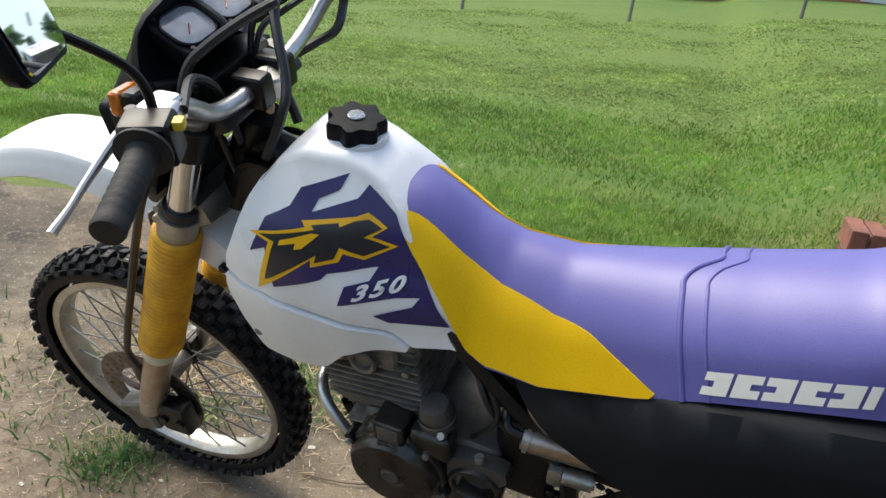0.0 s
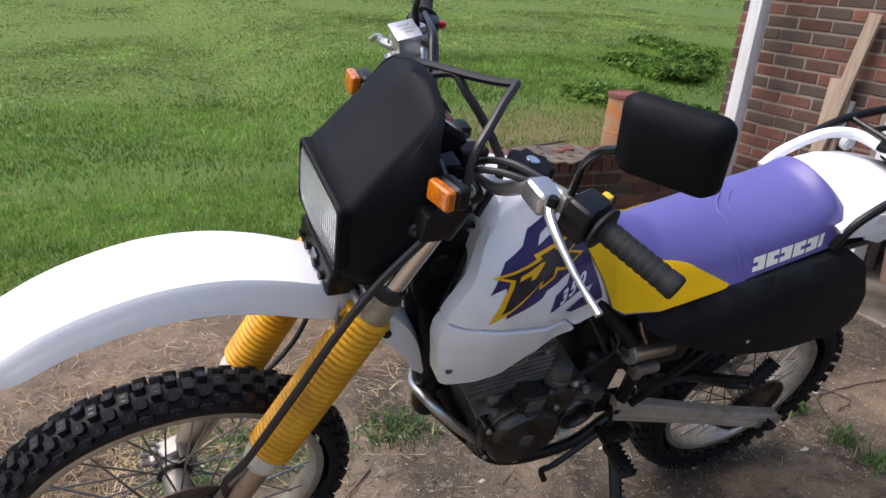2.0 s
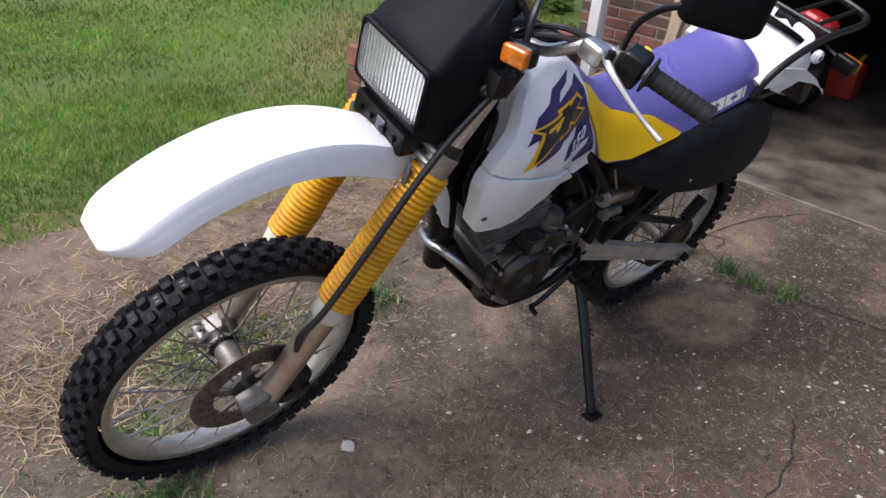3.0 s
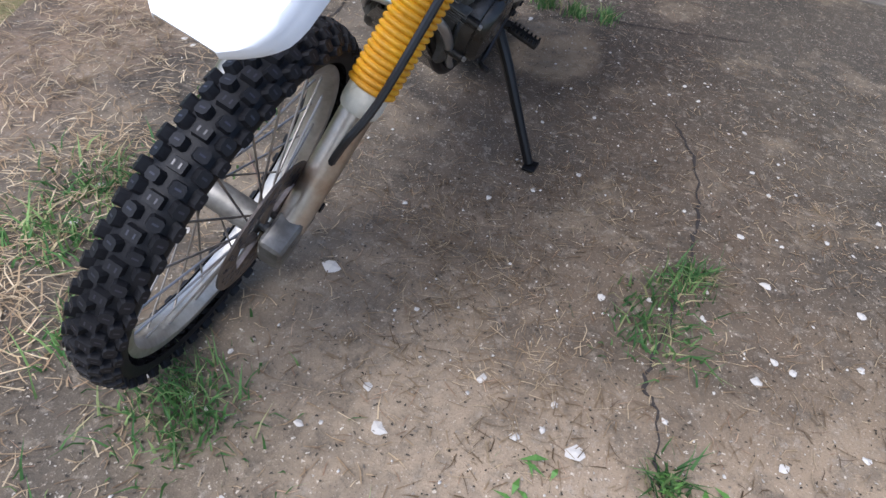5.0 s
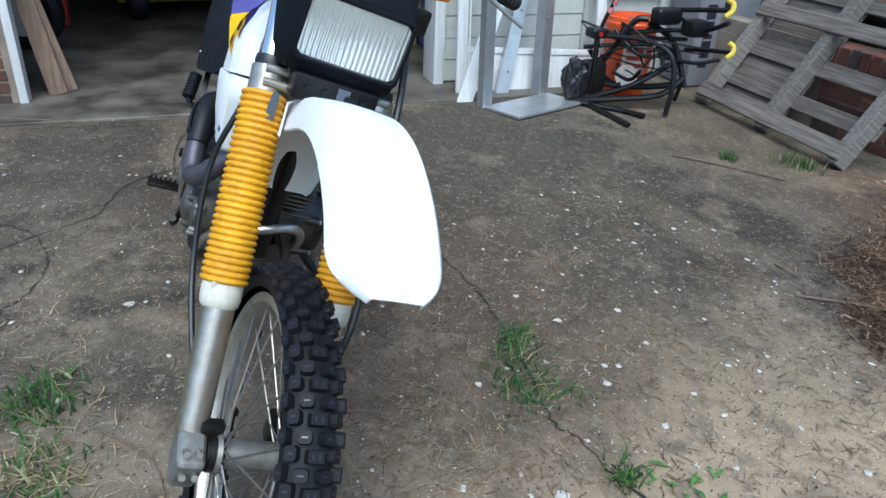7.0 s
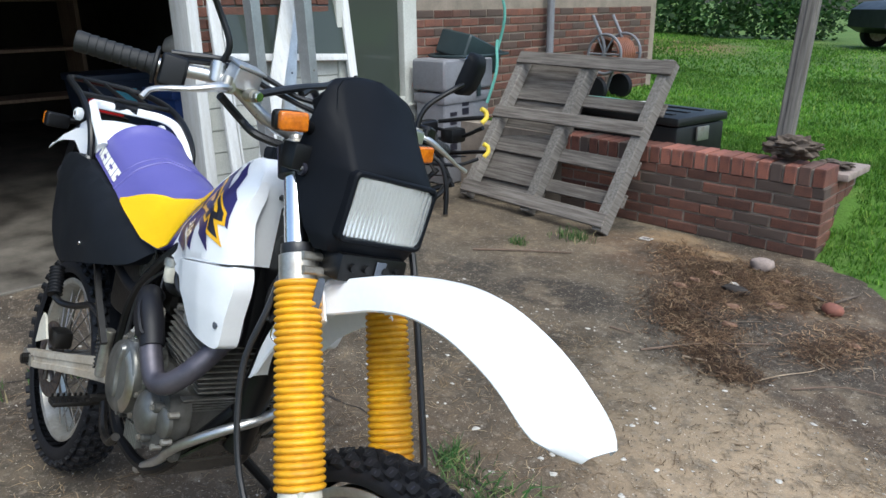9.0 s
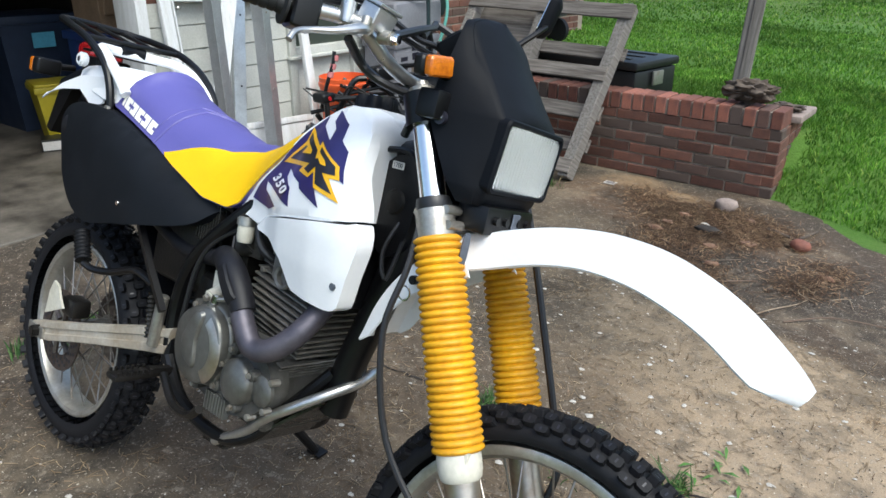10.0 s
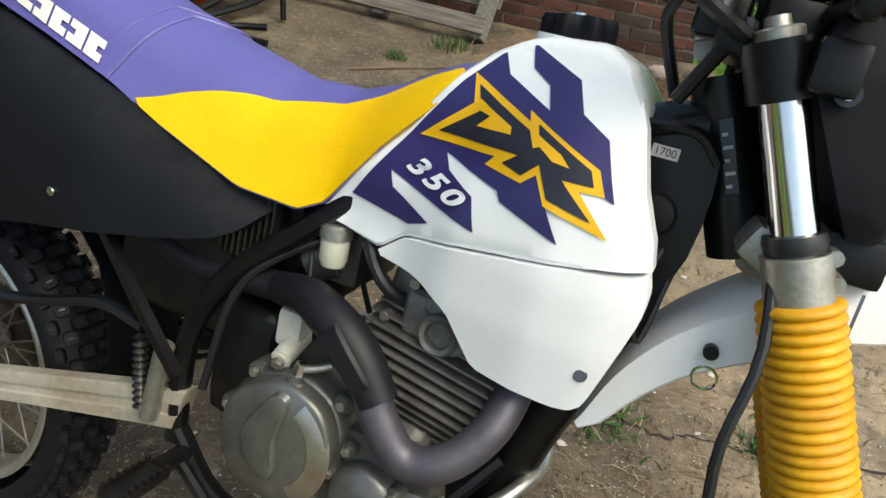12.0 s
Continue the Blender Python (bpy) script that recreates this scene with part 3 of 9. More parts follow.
def shell(outline, outer, inner, step=0.012, into=None):
    """A plate with an outline in x and z, from y = inner(x, z) to y = outer(x, z)."""
    flat = bmesh.new()
    flat.faces.new([flat.verts.new((x, 0, z)) for x, z in outline])
    xs, zs = [p[0] for p in outline], [p[1] for p in outline]
    for lo, hi, co, no in ((min(xs), max(xs), 0, (1, 0, 0)), (min(zs), max(zs), 2, (0, 0, 1))):
        at = lo + step
        while at < hi - step * 0.3:
            where = [0, 0, 0]
            where[co] = at
            bmesh.ops.bisect_plane(flat, geom=flat.verts[:] + flat.edges[:] + flat.faces[:], plane_co=where, plane_no=no)
            at += step
    bmesh.ops.triangulate(flat, faces=[f for f in flat.faces if len(f.verts) > 4])
    bm = into or bmesh.new()
    a = {v: bm.verts.new((v.co.x, outer(v.co.x, v.co.z), v.co.z)) for v in flat.verts}
    b = {v: bm.verts.new((v.co.x, inner(v.co.x, v.co.z), v.co.z)) for v in flat.verts} if inner else None
    for f in flat.faces:
        bm.faces.new([a[v] for v in f.verts])
        if b:
            bm.faces.new([b[v] for v in reversed(f.verts)])
    if b:
        for e in flat.edges:
            if len(e.link_faces) == 1:
                u, v = e.verts
                bm.faces.new((a[u], a[v], b[v], b[u]))
    flat.free()
    return bm


def rounded(outline, res=4):
    return [(v.x, v.y) for v in curve_pts([(x, z, 0) for x, z in outline], res, True)]


def words(text, size, m, material, parent, name="lettering", depth=0.0008, squash=1.0, weight=0.0, slant=0.0):
    """Flat letters as a mesh, in the x-y plane of m."""
    cu = bpy.data.curves.new(name, "FONT")
    cu.body, cu.size, cu.extrude, cu.align_x, cu.align_y = text, size, depth, "CENTER", "CENTER"
    cu.offset, cu.shear = weight, slant
    tmp = new("tmp_text", cu)
    me = bpy.data.meshes.new_from_object(tmp.evaluated_get(bpy.context.evaluated_depsgraph_get()))
    bpy.data.objects.remove(tmp)
    me.transform(m @ Matrix.Diagonal((squash, 1, 1, 1)))
    me.materials.clear()
    me.materials.append(M[material])
    me.name = name
    ob = new(name, me)
    ob.parent = parent
    return ob

# ---- ground ----
def sstep(a, b, v):
    t = min(1.0, max(0.0, (v - a) / (b - a)))
    return t * t * (3 - 2 * t)


def lawn_z(x, y):
    """The height of the lawn: level with the drive at its edges, banked up behind the low walls."""
    z = -0.012
    far = -0.063 * max(-60, min(60, x)) - 0.021 * max(-60, min(60, y))
    if y < -1.3:
        z += sstep(0.0, 3.0, -1.4 - y) * far + 0.34 * sstep(0.2, -0.9, x) * sstep(-1.75, -2.2, y)
    elif y > 2.9:
        rise = sstep(3.05 + 0.35 * sstep(1.6, 1.0, x), 4.1, y) if x > 0.98 else sstep(3.6, 3.74, y)
        z += 0.36 * rise * sstep(2.6, 0.9, x) + sstep(3.5, 7.0, y) * max(0, far + 0.1)
    if y > 3.6 and x < 0.9:
        z += 0.02 * math.sin(x * 2.1 + y)
    return z + 0.012 * math.sin(x * 1.7) * math.sin(y * 1.3)


xs = [-70, -45, -30, -20, -14, -10, -7.5, -5.5] + list(np.arange(-4, 4.01, 0.16)) + [5, 6.5, 8.5, 11, 15, 22, 35, 70]
ys = [-70, -45, -30, -20, -14, -10, -8, -6.5] + list(np.arange(-5.5, 7.01, 0.14)) + [8, 9.5, 12, 16, 22, 32, 50, 70]
gv = [(x, y, lawn_z(x, y)) for x in xs for y in ys]
ny = len(ys)
gf = [(i * ny + j, (i + 1) * ny + j, (i + 1) * ny + j + 1, i * ny + j + 1) for i in range(len(xs) - 1) for j in range(ny - 1)]
ground = raw("ground", gv, gf, "lawn")
ground.data.polygons.foreach_set("use_smooth", [True] * len(gf))
tagged(ground, "green mown lawn with worn dry patches", "lawn", kind="structure")

# the drive: one slab with an uneven edge
rng = random.Random(4)
edge_n = [(x, -1.42 + 0.08 * math.sin(x * 2.3) + 0.05 * math.sin(x * 7.1 + 1) + rng.uniform(-0.02, 0.02)) for x in np.arange(9, -2.01, -0.12)]
edge_p = [(x, 3.06 + (0.5 * sstep(1.75, 1.02, x) + 0.05 * math.sin(x * 2.9) + 0.04 * math.sin(x * 6.3) + rng.uniform(-0.015, 0.015) if x > 0.95 else 0.5)) for x in np.arange(-2, 9.01, 0.12)]
loop = edge_n + edge_p
bm = bmesh.new()
top = [bm.verts.new((x, y, 0.0)) for x, y in loop]
low = [bm.verts.new((x, y, -0.12)) for x, y in loop]
bm.faces.new(top)
for i in range(len(loop)):
    j = (i + 1) % len(loop)
    bm.faces.new((top[i], low[i], low[j], top[j]))
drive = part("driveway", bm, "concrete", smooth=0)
tagged(drive, "stained brown-grey concrete driveway with cracks and litter", "driveway", kind="structure")


def strips(name, lines, width, z, material, label, category, seed):
    """Thin uneven ribbons lying on the ground along lines."""
    r = random.Random(seed)
    vs, fs = [], []
    for line in lines:
        pts = curve_pts([(x, y, 0) for x, y in line], 8)
        for i, p in enumerate(pts):
            d = (pts[min(i + 1, len(pts) - 1)] - pts[max(i - 1, 0)]).normalized()
            n = Vector((-d.y, d.x, 0))
            w = width * r.uniform(0.35, 1.3) * (0.3 if i in (0, len(pts) - 1) else 1)
            o = n * r.uniform(-0.006, 0.006)
            vs += [tuple(p + o + n * w + Vector((0, 0, z))), tuple(p + o - n * w + Vector((0, 0, z)))]
            if i:
                k = len(vs)
                fs.append((k - 4, k - 3, k - 1, k - 2))
    return tagged(raw(name, vs, fs, material), label, category, kind="stuff")


cracks = [
    [(0.16, 0.73), (0.37, 0.81), (0.59, 0.84), (0.8, 0.84), (1.01, 0.83), (1.28, 0.79), (1.36, 0.82), (1.5, 0.84), (1.59, 0.87), (1.9, 0.95)],
    [(0.35, -0.94), (0.19, -0.84), (0.0, -0.77), (-0.08, -0.72), (-0.19, -0.59), (-0.33, -0.4), (-0.62, -0.3), (-0.8, -0.05), (-0.68, 0.0)],
    [(-0.08, -0.72), (-0.27, -0.89), (-0.43, -1.04)],
    [(-0.19, -0.59), (0.05, -0.53), (0.25, -0.56), (0.37, -0.63), (0.57, -0.61)],
    [(-0.19, -0.59), (-0.31, -0.71), (-0.33, -0.82)],
    [(-0.68, -0.09), (-0.88, -0.1), (-1.23, -0.05), (-1.5, 0.06)],
    [(-0.68, -0.09), (-0.52, 0.18), (-0.55, 0.41), (-0.59, 0.62), (-0.7, 0.95)],
    [(-1.53, -0.9), (-1.52, -0.4), (-1.6, 0.23), (-1.7, 0.6), (-1.72, 1.4)],
]
strips("cracks", cracks, 0.0042, 0.0025, "crack", "dark dirt-filled cracks in the concrete", "crack", 2)


def scatter(name, n, area, length, width, lift, material, label, category, seed, clump=None, flat=0.25, surface=None):
    """Loose blades: flat slivers lying about or standing in tufts. area(r) gives x, y."""
    r = random.Random(seed)
    vs, fs = [], []
    for _ in range(n):
        x, y = area(r)
        z = surface(x, y) if surface else 0.0
        a, l, w = r.uniform(0, 6.283), length * r.uniform(0.4, 1.3), width * r.uniform(0.6, 1.3)
        e = r.uniform(0, flat)
        d = Vector((math.cos(a) * math.cos(e), math.sin(a) * math.cos(e), math.sin(e)))
        s = Vector((-math.sin(a), math.cos(a), 0)) * w
        p = Vector((x, y, z + lift * r.random() + 0.002))
        bend = Vector((r.uniform(-1, 1), r.uniform(-1, 1), 0)) * l * 0.16
        mid = p + d * (l * 0.5) + bend
        end = p + d * l - Vector((0, 0, l * 0.5 * math.sin(e) * 0.7)) + bend * 0.4
        end.z, mid.z = max(end.z, z + 0.002), max(mid.z, z + 0.003)
        i = len(vs)
        vs += [tuple(p - s), tuple(p + s), tuple(mid + s * 0.8), tuple(mid - s * 0.8), tuple(end)]
        fs += [(i, i + 1, i + 2, i + 3), (i + 3, i + 2, i + 4)]
    return tagged(raw(name, vs, fs, material), label, category, kind="stuff")


def gauss(cx, cy, sx, sy):
    return lambda r: (r.gauss(cx, sx), r.gauss(cy, sy))


def tufts(spots):
    def pick(r):
        cx, cy, s = r.choice(spots)
        return r.gauss(cx, s), r.gauss(cy, s)
    return pick


def box_area(x0, x1, y0, y1):
    return lambda r: (r.uniform(x0, x1), r.uniform(y0, y1))


def blades(name, pts, height, width, material, label, category, seed, surface=lawn_z, lean=0.5):
    """Upright grass: one bent blade of three corners for each place."""
    g = np.random.default_rng(seed)
    p = np.array(pts, float)
    n = len(p)
    z = np.array([surface(x, y) for x, y in p])
    a = g.uniform(0, 2 * np.pi, n)
    h = height * g.uniform(0.45, 1.35, n)
    w = width * g.uniform(0.6, 1.3, n)
    ln = g.uniform(0.05, lean, n) * h
    b = g.uniform(0, 2 * np.pi, n)
    base = np.stack([p[:, 0], p[:, 1], z - 0.004], 1)
    side = np.stack([np.cos(a) * w, np.sin(a) * w, 0 * w], 1)
    tip = base + np.stack([np.cos(b) * ln, np.sin(b) * ln, h], 1)
    mid = base + np.stack([np.cos(b) * ln * 0.3, np.sin(b) * ln * 0.3, h * 0.6], 1)
    vs = np.stack([base - side, base + side, mid + side * 0.7, mid - side * 0.7, tip], 1).reshape(-1, 3)
    k = np.arange(n)[:, None] * 5
    me = bpy.data.meshes.new(name)
    quads, tris = k + [[0, 1, 2, 3]], k + [[3, 2, 4]]
    loops = np.concatenate([quads, tris], 1).ravel()
    me.vertices.add(n * 5)
    me.vertices.foreach_set("co", vs.ravel())
    me.loops.add(n * 7)
    me.loops.foreach_set("vertex_index", loops)
    me.polygons.add(n * 2)
    me.polygons.foreach_set("loop_start", (np.arange(n)[:, None] * 7 + [[0, 4]]).ravel())
    me.update(calc_edges=True)
    me.materials.append(M[material])
    return tagged(new(name, me), label, category, kind="stuff")


g = np.random.default_rng(7)
# lawn beyond the drive's low edge: dense near, thinner far off
pts = []
for n, y0, y1, x0, x1 in ((105000, 1.42, 3.4, -2.6, 6.5), (85000, 3.2, 6.0, -6, 8), (140000, 5.5, 10.5, -9, 12), (90000, 10, 20, -18, 18)):
    x, y = g.uniform(x0, x1, n), -g.uniform(y0, y1, n)
    soft = np.minimum(np.minimum((-y - y0) / (0.2 * (y1 - y0)) + (y0 < 2), (y1 + y) / (0.25 * (y1 - y0))), 1)
    keep = (g.random(n) < soft) & (y < -1.47 - 0.1 * np.sin(x * 2.3) - 0.06 * np.sin(x * 6.1) - 0.25 * g.random(n) ** 3) & ~((x < -0.36) & (y > -2.2) & (x > -2.1)) & ~((x < -1.9) & (y > -2.1))
    bare = np.exp(-((x + 1.3) / 0.9) ** 2 - ((y + 2.75) / 0.45) ** 2)
    keep &= g.random(n) > 0.85 * bare
    pts.append((x[keep], y[keep], y0))
near = np.concatenate([np.stack(q[:2], 1) for q in pts[:1]])
blades("lawn_grass", near, 0.034, 0.003, "grass", "short green grass beside the drive", "grass", 1, lean=1.2)
blades("lawn_grass", np.stack(pts[1][:2], 1), 0.036, 0.0048, "grass", "short green grass beside the drive", "grass", 2, lean=1.2)
# the far bands use the haze-paled blades
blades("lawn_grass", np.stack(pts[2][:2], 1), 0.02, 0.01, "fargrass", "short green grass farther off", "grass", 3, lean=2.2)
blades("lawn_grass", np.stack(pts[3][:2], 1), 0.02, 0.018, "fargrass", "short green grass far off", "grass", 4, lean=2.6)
pts = []
for n, y0, y1, x0, x1 in ((130000, 3.0, 5.6, -2.0, 6.0), (74000, 5.0, 9.5, -5, 6.0), (42000, 9, 18, -9, 6.0)):
    x, y = g.uniform(x0, x1, n), g.uniform(y0, y1, n)
    keep = ((x > 1.06) & (y > 3.1 + 0.06 * np.sin(x * 5) + 0.5 * np.clip((1.75 - x) / 0.73, 0, 1) ** 1.5)) | ((x <= 1.06) & (y > 3.78))
    pts.append(np.stack([x[keep], y[keep]], 1))
blades("bank_grass", pts[0], 0.034, 0.004, "bankgrass", "lush green grass on the bank", "grass", 5, lean=1.1)
blades("bank_grass", pts[1], 0.036, 0.0068, "bankgrass", "lush green grass on the bank", "grass", 6, lean=1.2)
blades("bank_grass", pts[2], 0.045, 0.012, "bankgrass", "lush green grass far off", "grass", 7, lean=1.4)


def zero(x, y):
    return 0.0


# weeds in the cracks and along the edge
spots = [(0.8, -0.45, 0.05), (0.89, -0.45, 0.05), (1.11, -0.43, 0.055), (1.27, -0.53, 0.07), (1.3, -0.45, 0.06), (1.48, -0.44, 0.06), (1.5, -0.58, 0.07), (1.68, -0.24, 0.045)]
w = [(random.Random(k).choice(spots)) for k in range(1050)]
r = random.Random(11)
blades("edge_weeds", [(r.gauss(x, s), r.gauss(y, s)) for x, y, s in w], 0.04, 0.0036, "weedblade", "tufts of coarse grass in the concrete", "weeds", 12, zero, 2.0)
spots = [(0.99, 0.82, 0.04), (1.11, 0.79, 0.055), (1.18, 0.78, 0.055), (1.52, 0.86, 0.02), (0.92, 0.85, 0.025)]
w = [spots[k % 5] for k in range(420)]
blades("crack_weeds", [(r.gauss(x, s), r.gauss(y, s)) for x, y, s in w], 0.04, 0.0034, "weedblade", "weeds growing out of a crack", "weeds", 13, zero, 2.6)
spots = [(-0.53, 0.13, 0.035), (-0.52, 0.26, 0.035), (-0.54, 0.38, 0.035), (-0.52, -0.06, 0.03), (-0.29, 2.61, 0.03), (-0.14, 2.92, 0.06), (-0.1, 2.93, 0.05)]
w = [spots[k % 7] for k in range(620)]
blades("small_weeds", [(r.gauss(x, s), r.gauss(y, s * 0.7)) for x, y, s in w], 0.05, 0.003, "weedblade", "small green weeds on the drive", "weeds", 14, zero, 1.2)
blades("wheel_weeds", [(r.gauss(1.74, 0.06), r.gauss(0.02, 0.06)) for _ in range(400)], 0.04, 0.0028, "weedblade", "trampled grass beside the wheel", "weeds", 15, zero, 1.8)
blades("far_wheel_weeds", [(r.gauss(2.25, 0.25), r.gauss(0.05, 0.3)) for _ in range(420)], 0.04, 0.0028, "weedblade", "trampled grass on the drive", "weeds", 16, zero, 1.8)
# broad-leaved seedlings
vs, fs = [], []
for cx, cy, n in ((1.61, 0.63, 7), (1.67, 0.66, 8), (1.66, 0.88, 8), (1.56, 0.96, 6), (1.59, 1.03, 6), (1.52, 0.87, 5)):
    for k in range(n):
        a = 2 * math.pi * k / n + r.uniform(-0.3, 0.3)
        l, wd = r.uniform(0.035, 0.07), r.uniform(0.004, 0.007)
        d, s = Vector((math.cos(a), math.sin(a), 0.35)), Vector((-math.sin(a), math.cos(a), 0))
        o = Vector((cx + r.uniform(-0.04, 0.04), cy + r.uniform(-0.04, 0.04), 0.004))
        i = len(vs)
        vs += [tuple(o), tuple(o + d * l * 0.5 + s * wd), tuple(o + d * l * 0.5 - s * wd), tuple(o + d * l * 0.9 - Vector((0, 0, 0.012)))]
        fs += [(i, i + 1, i + 2), (i + 1, i + 3, i + 2)]
tagged(raw("seedlings", vs, fs, "weed"), "broad-leaved green seedlings in the concrete", "weeds", kind="stuff")

scatter("straw", 3900, tufts([(1.35, -1.0, 0.25), (0.9, -0.9, 0.22), (1.7, -0.75, 0.22), (1.2, -0.55, 0.15), (2.0, -0.55, 0.2), (1.75, -0.5, 0.13), (0.6, -1.1, 0.2), (0.2, -1.2, 0.25)]), 0.07, 0.0016, 0.012, "palestraw", "dry straw lying on the concrete", "straw", 21, flat=0.35)
scatter("grit", 24000, box_area(-1.6, 2.8, -1.3, 2.6), 0.007, 0.0017, 0.002, "gritblade", "fine dark and pale grit on the concrete", "grit", 27, flat=0.2)
scatter("loose_straw", 5600, box_area(-0.5, 2.6, -0.6, 1.9), 0.045, 0.0013, 0.003, "strawblade", "thin dry stalks strewn on the drive", "straw", 22, flat=0.12)
scatter("needles_litter", 4200, box_area(-1.6, 2.4, -1.2, 2.8), 0.04, 0.0008, 0.003, "needleblade", "brown needles strewn on the drive", "litter", 23, flat=0.12)
scatter("needle_piles", 1700, tufts([(1.15, 0.42, 0.11), (1.0, 0.3, 0.1), (0.75, 1.75, 0.07), (1.0, 0.15, 0.12), (1.35, 0.35, 0.13), (1.9, 1.55, 0.07), (0.7, 0.55, 0.12), (0.5, 1.2, 0.1), (1.4, 0.6, 0.1), (0.2, 1.5, 0.12)]), 0.055, 0.0009, 0.006, "strawblade", "small drifts of dry needles", "litter", 24, flat=0.3)
heap = [(0.46, 3.1, 0.1), (0.66, 2.91, 0.12), (0.77, 2.96, 0.12), (0.94, 2.98, 0.13), (1.15, 2.89, 0.11), (1.25, 2.88, 0.08), (0.85, 2.38, 0.09), (0.94, 2.26, 0.09), (0.8, 2.55, 0.12), (1.14, 2.06, 0.06), (1.11, 2.22, 0.08), (1.07, 2.8, 0.12), (1.0, 2.62, 0.13), (1.47, 2.36, 0.07), (1.54, 2.57, 0.08), (1.29, 1.98, 0.06), (0.85, 2.72, 0.13), (1.05, 3.03, 0.1)]
scatter("mulch", 7600, tufts(heap), 0.05, 0.0022, 0.018, "mulchblade", "brown needles and bark litter strewn along the wall", "mulch", 25, flat=0.4)
scatter("mulch_crumbs", 5200, tufts(heap), 0.014, 0.0045, 0.008, "mulchblade", "crumbs of brown bark on the drive", "mulch", 28, flat=0.3)
scatter("lawn_straw", 3000, box_area(-1.9, 3.2, -2.1, -1.35), 0.06, 0.0014, 0.02, "strawblade", "dry stalks along the lawn's edge", "straw", 26, flat=0.6, surface=lawn_z)
vs, fs = [], []
r = random.Random(31)
for k in range(620):
    if k < 430:
        x, y = r.uniform(-0.4, 2.3), r.uniform(0.25, 2.0)
    else:
        x, y = r.uniform(-1.6, 2.0), r.uniform(-0.9, 0.4)
    s = r.choice([0.0025, 0.003, 0.004, 0.005, 0.009]) * r.uniform(0.7, 1.2)
    i = len(vs)
    n = 6
    for q in range(n):
        a = 2 * math.pi * q / n
        f = r.uniform(0.6, 1.2)
        vs.append((x + s * f * math.cos(a) * 1.4, y + s * f * math.sin(a), 0.0025))
    vs.append((x, y, 0.005))
    fs += [(i + q, i + (q + 1) % n, i + n) for q in range(n)]
for x, y, s in ((1.284, 0.083, 0.021), (1.63, 0.35, 0.017), (1.54, 0.58, 0.012), (1.525, 0.692, 0.018), (1.68, 0.22, 0.01), (0.86, 1.025, 0.016), (0.86, 1.245, 0.013), (1.115, 1.045, 0.012), (1.19, 1.01, 0.014), (1.05, 1.23, 0.01), (1.3, 1.22, 0.01), (1.22, 1.4, 0.011), (1.4, 1.24, 0.01), (1.39, 1.065, 0.013), (1.38, 0.84, 0.009), (0.99, 0.135, 0.009), (1.57, 1.14, 0.01), (1.68, 1.44, 0.013), (0.404, -0.255, 0.018)):
    i = len(vs)
    n = 8
    for q in range(n):
        a = 2 * math.pi * q / n
        f = r.uniform(0.6, 1.2)
        vs.append((x + s * f * math.cos(a), y + s * f * math.sin(a), 0.0025))
    vs.append((x, y, 0.006))
    fs += [(i + q, i + (q + 1) % n, i + n) for q in range(n)]
tagged(raw("pale_chips", vs, fs, "speck"), "pale chips and droppings strewn on the concrete", "litter", kind="stuff")
for k, (pts, rad) in enumerate((([(0.95, 1.9, 0.006), (1.1, 2.1, 0.012), (1.3, 2.3, 0.008)], 0.005), ([(1.5, 2.0, 0.005), (1.65, 2.12, 0.02), (1.9, 2.2, 0.006)], 0.004), ([(-0.4, 2.35, 0.006), (-0.2, 2.5, 0.01), (0.05, 2.68, 0.008)], 0.007), ([(1.0, -0.3, 0.004), (1.15, -0.18, 0.01), (1.3, -0.15, 0.005)], 0.003), ([(-1.6, -0.62, 0.008), (-1.7, -0.9, 0.01), (-1.8, -1.16, 0.008)], 0.008))):
    tagged(part("twig", sweep(pts, [rad, rad * 0.6], 6, 4), "twig"), "dry brown twig lying on the ground", "twig", "twigs on the drive")

for pts, rad, material, label in (
        ([(0.73, 2.58), (0.86, 2.47), (0.98, 2.41), (1.06, 2.37)], 0.004, "twig", "thin brown twig in the litter"),
        ([(1.06, 2.36), (1.13, 2.43), (1.19, 2.5)], 0.004, "rotwood", "thin dark twig in the litter"),
        ([(1.09, 2.24), (1.18, 2.17), (1.27, 2.16)], 0.0035, "twig", "thin brown twig in the litter"),
        ([(1.25, 1.94), (1.32, 1.91)], 0.004, "twig", "short brown twig on the concrete"),
        ([(1.1, 1.96), (1.19, 1.98)], 0.006, "paletwig", "short pale stick on the concrete"),
        ([(1.18, 2.97), (1.26, 2.92), (1.35, 2.89)], 0.009, "rotwood", "black wet stick at the edge of the litter"),
        ([(1.34, 2.92), (1.37, 3.0), (1.39, 3.09)], 0.008, "rotwood", "black wet stick at the edge of the litter"),
        ([(1.38, 1.96), (1.44, 2.07), (1.5, 2.18), (1.53, 2.24)], 0.003, "paletwig", "pale dry root on the concrete"),
        ([(1.44, 2.33), (1.49, 2.28), (1.55, 2.25)], 0.003, "paletwig", "pale dry root on the concrete"),
        ([(1.3, 2.41), (1.33, 2.48)], 0.003, "twig", "short brown twig on the concrete"),
        ([(1.61, 2.32), (1.66, 2.35), (1.69, 2.28)], 0.0025, "paletwig", "pale dry root on the concrete"),
        ([(0.74, 2.0), (0.86, 2.0)], 0.004, "twig", "short brown twig on the concrete")):
    way = [(x, y, rad + 0.002 + 0.006 * (k % 2)) for k, (x, y) in enumerate(pts)]
    tagged(part("twig", sweep(way, [rad, rad * 0.6], 6, 4), material), label, "twig", "twigs on the drive")


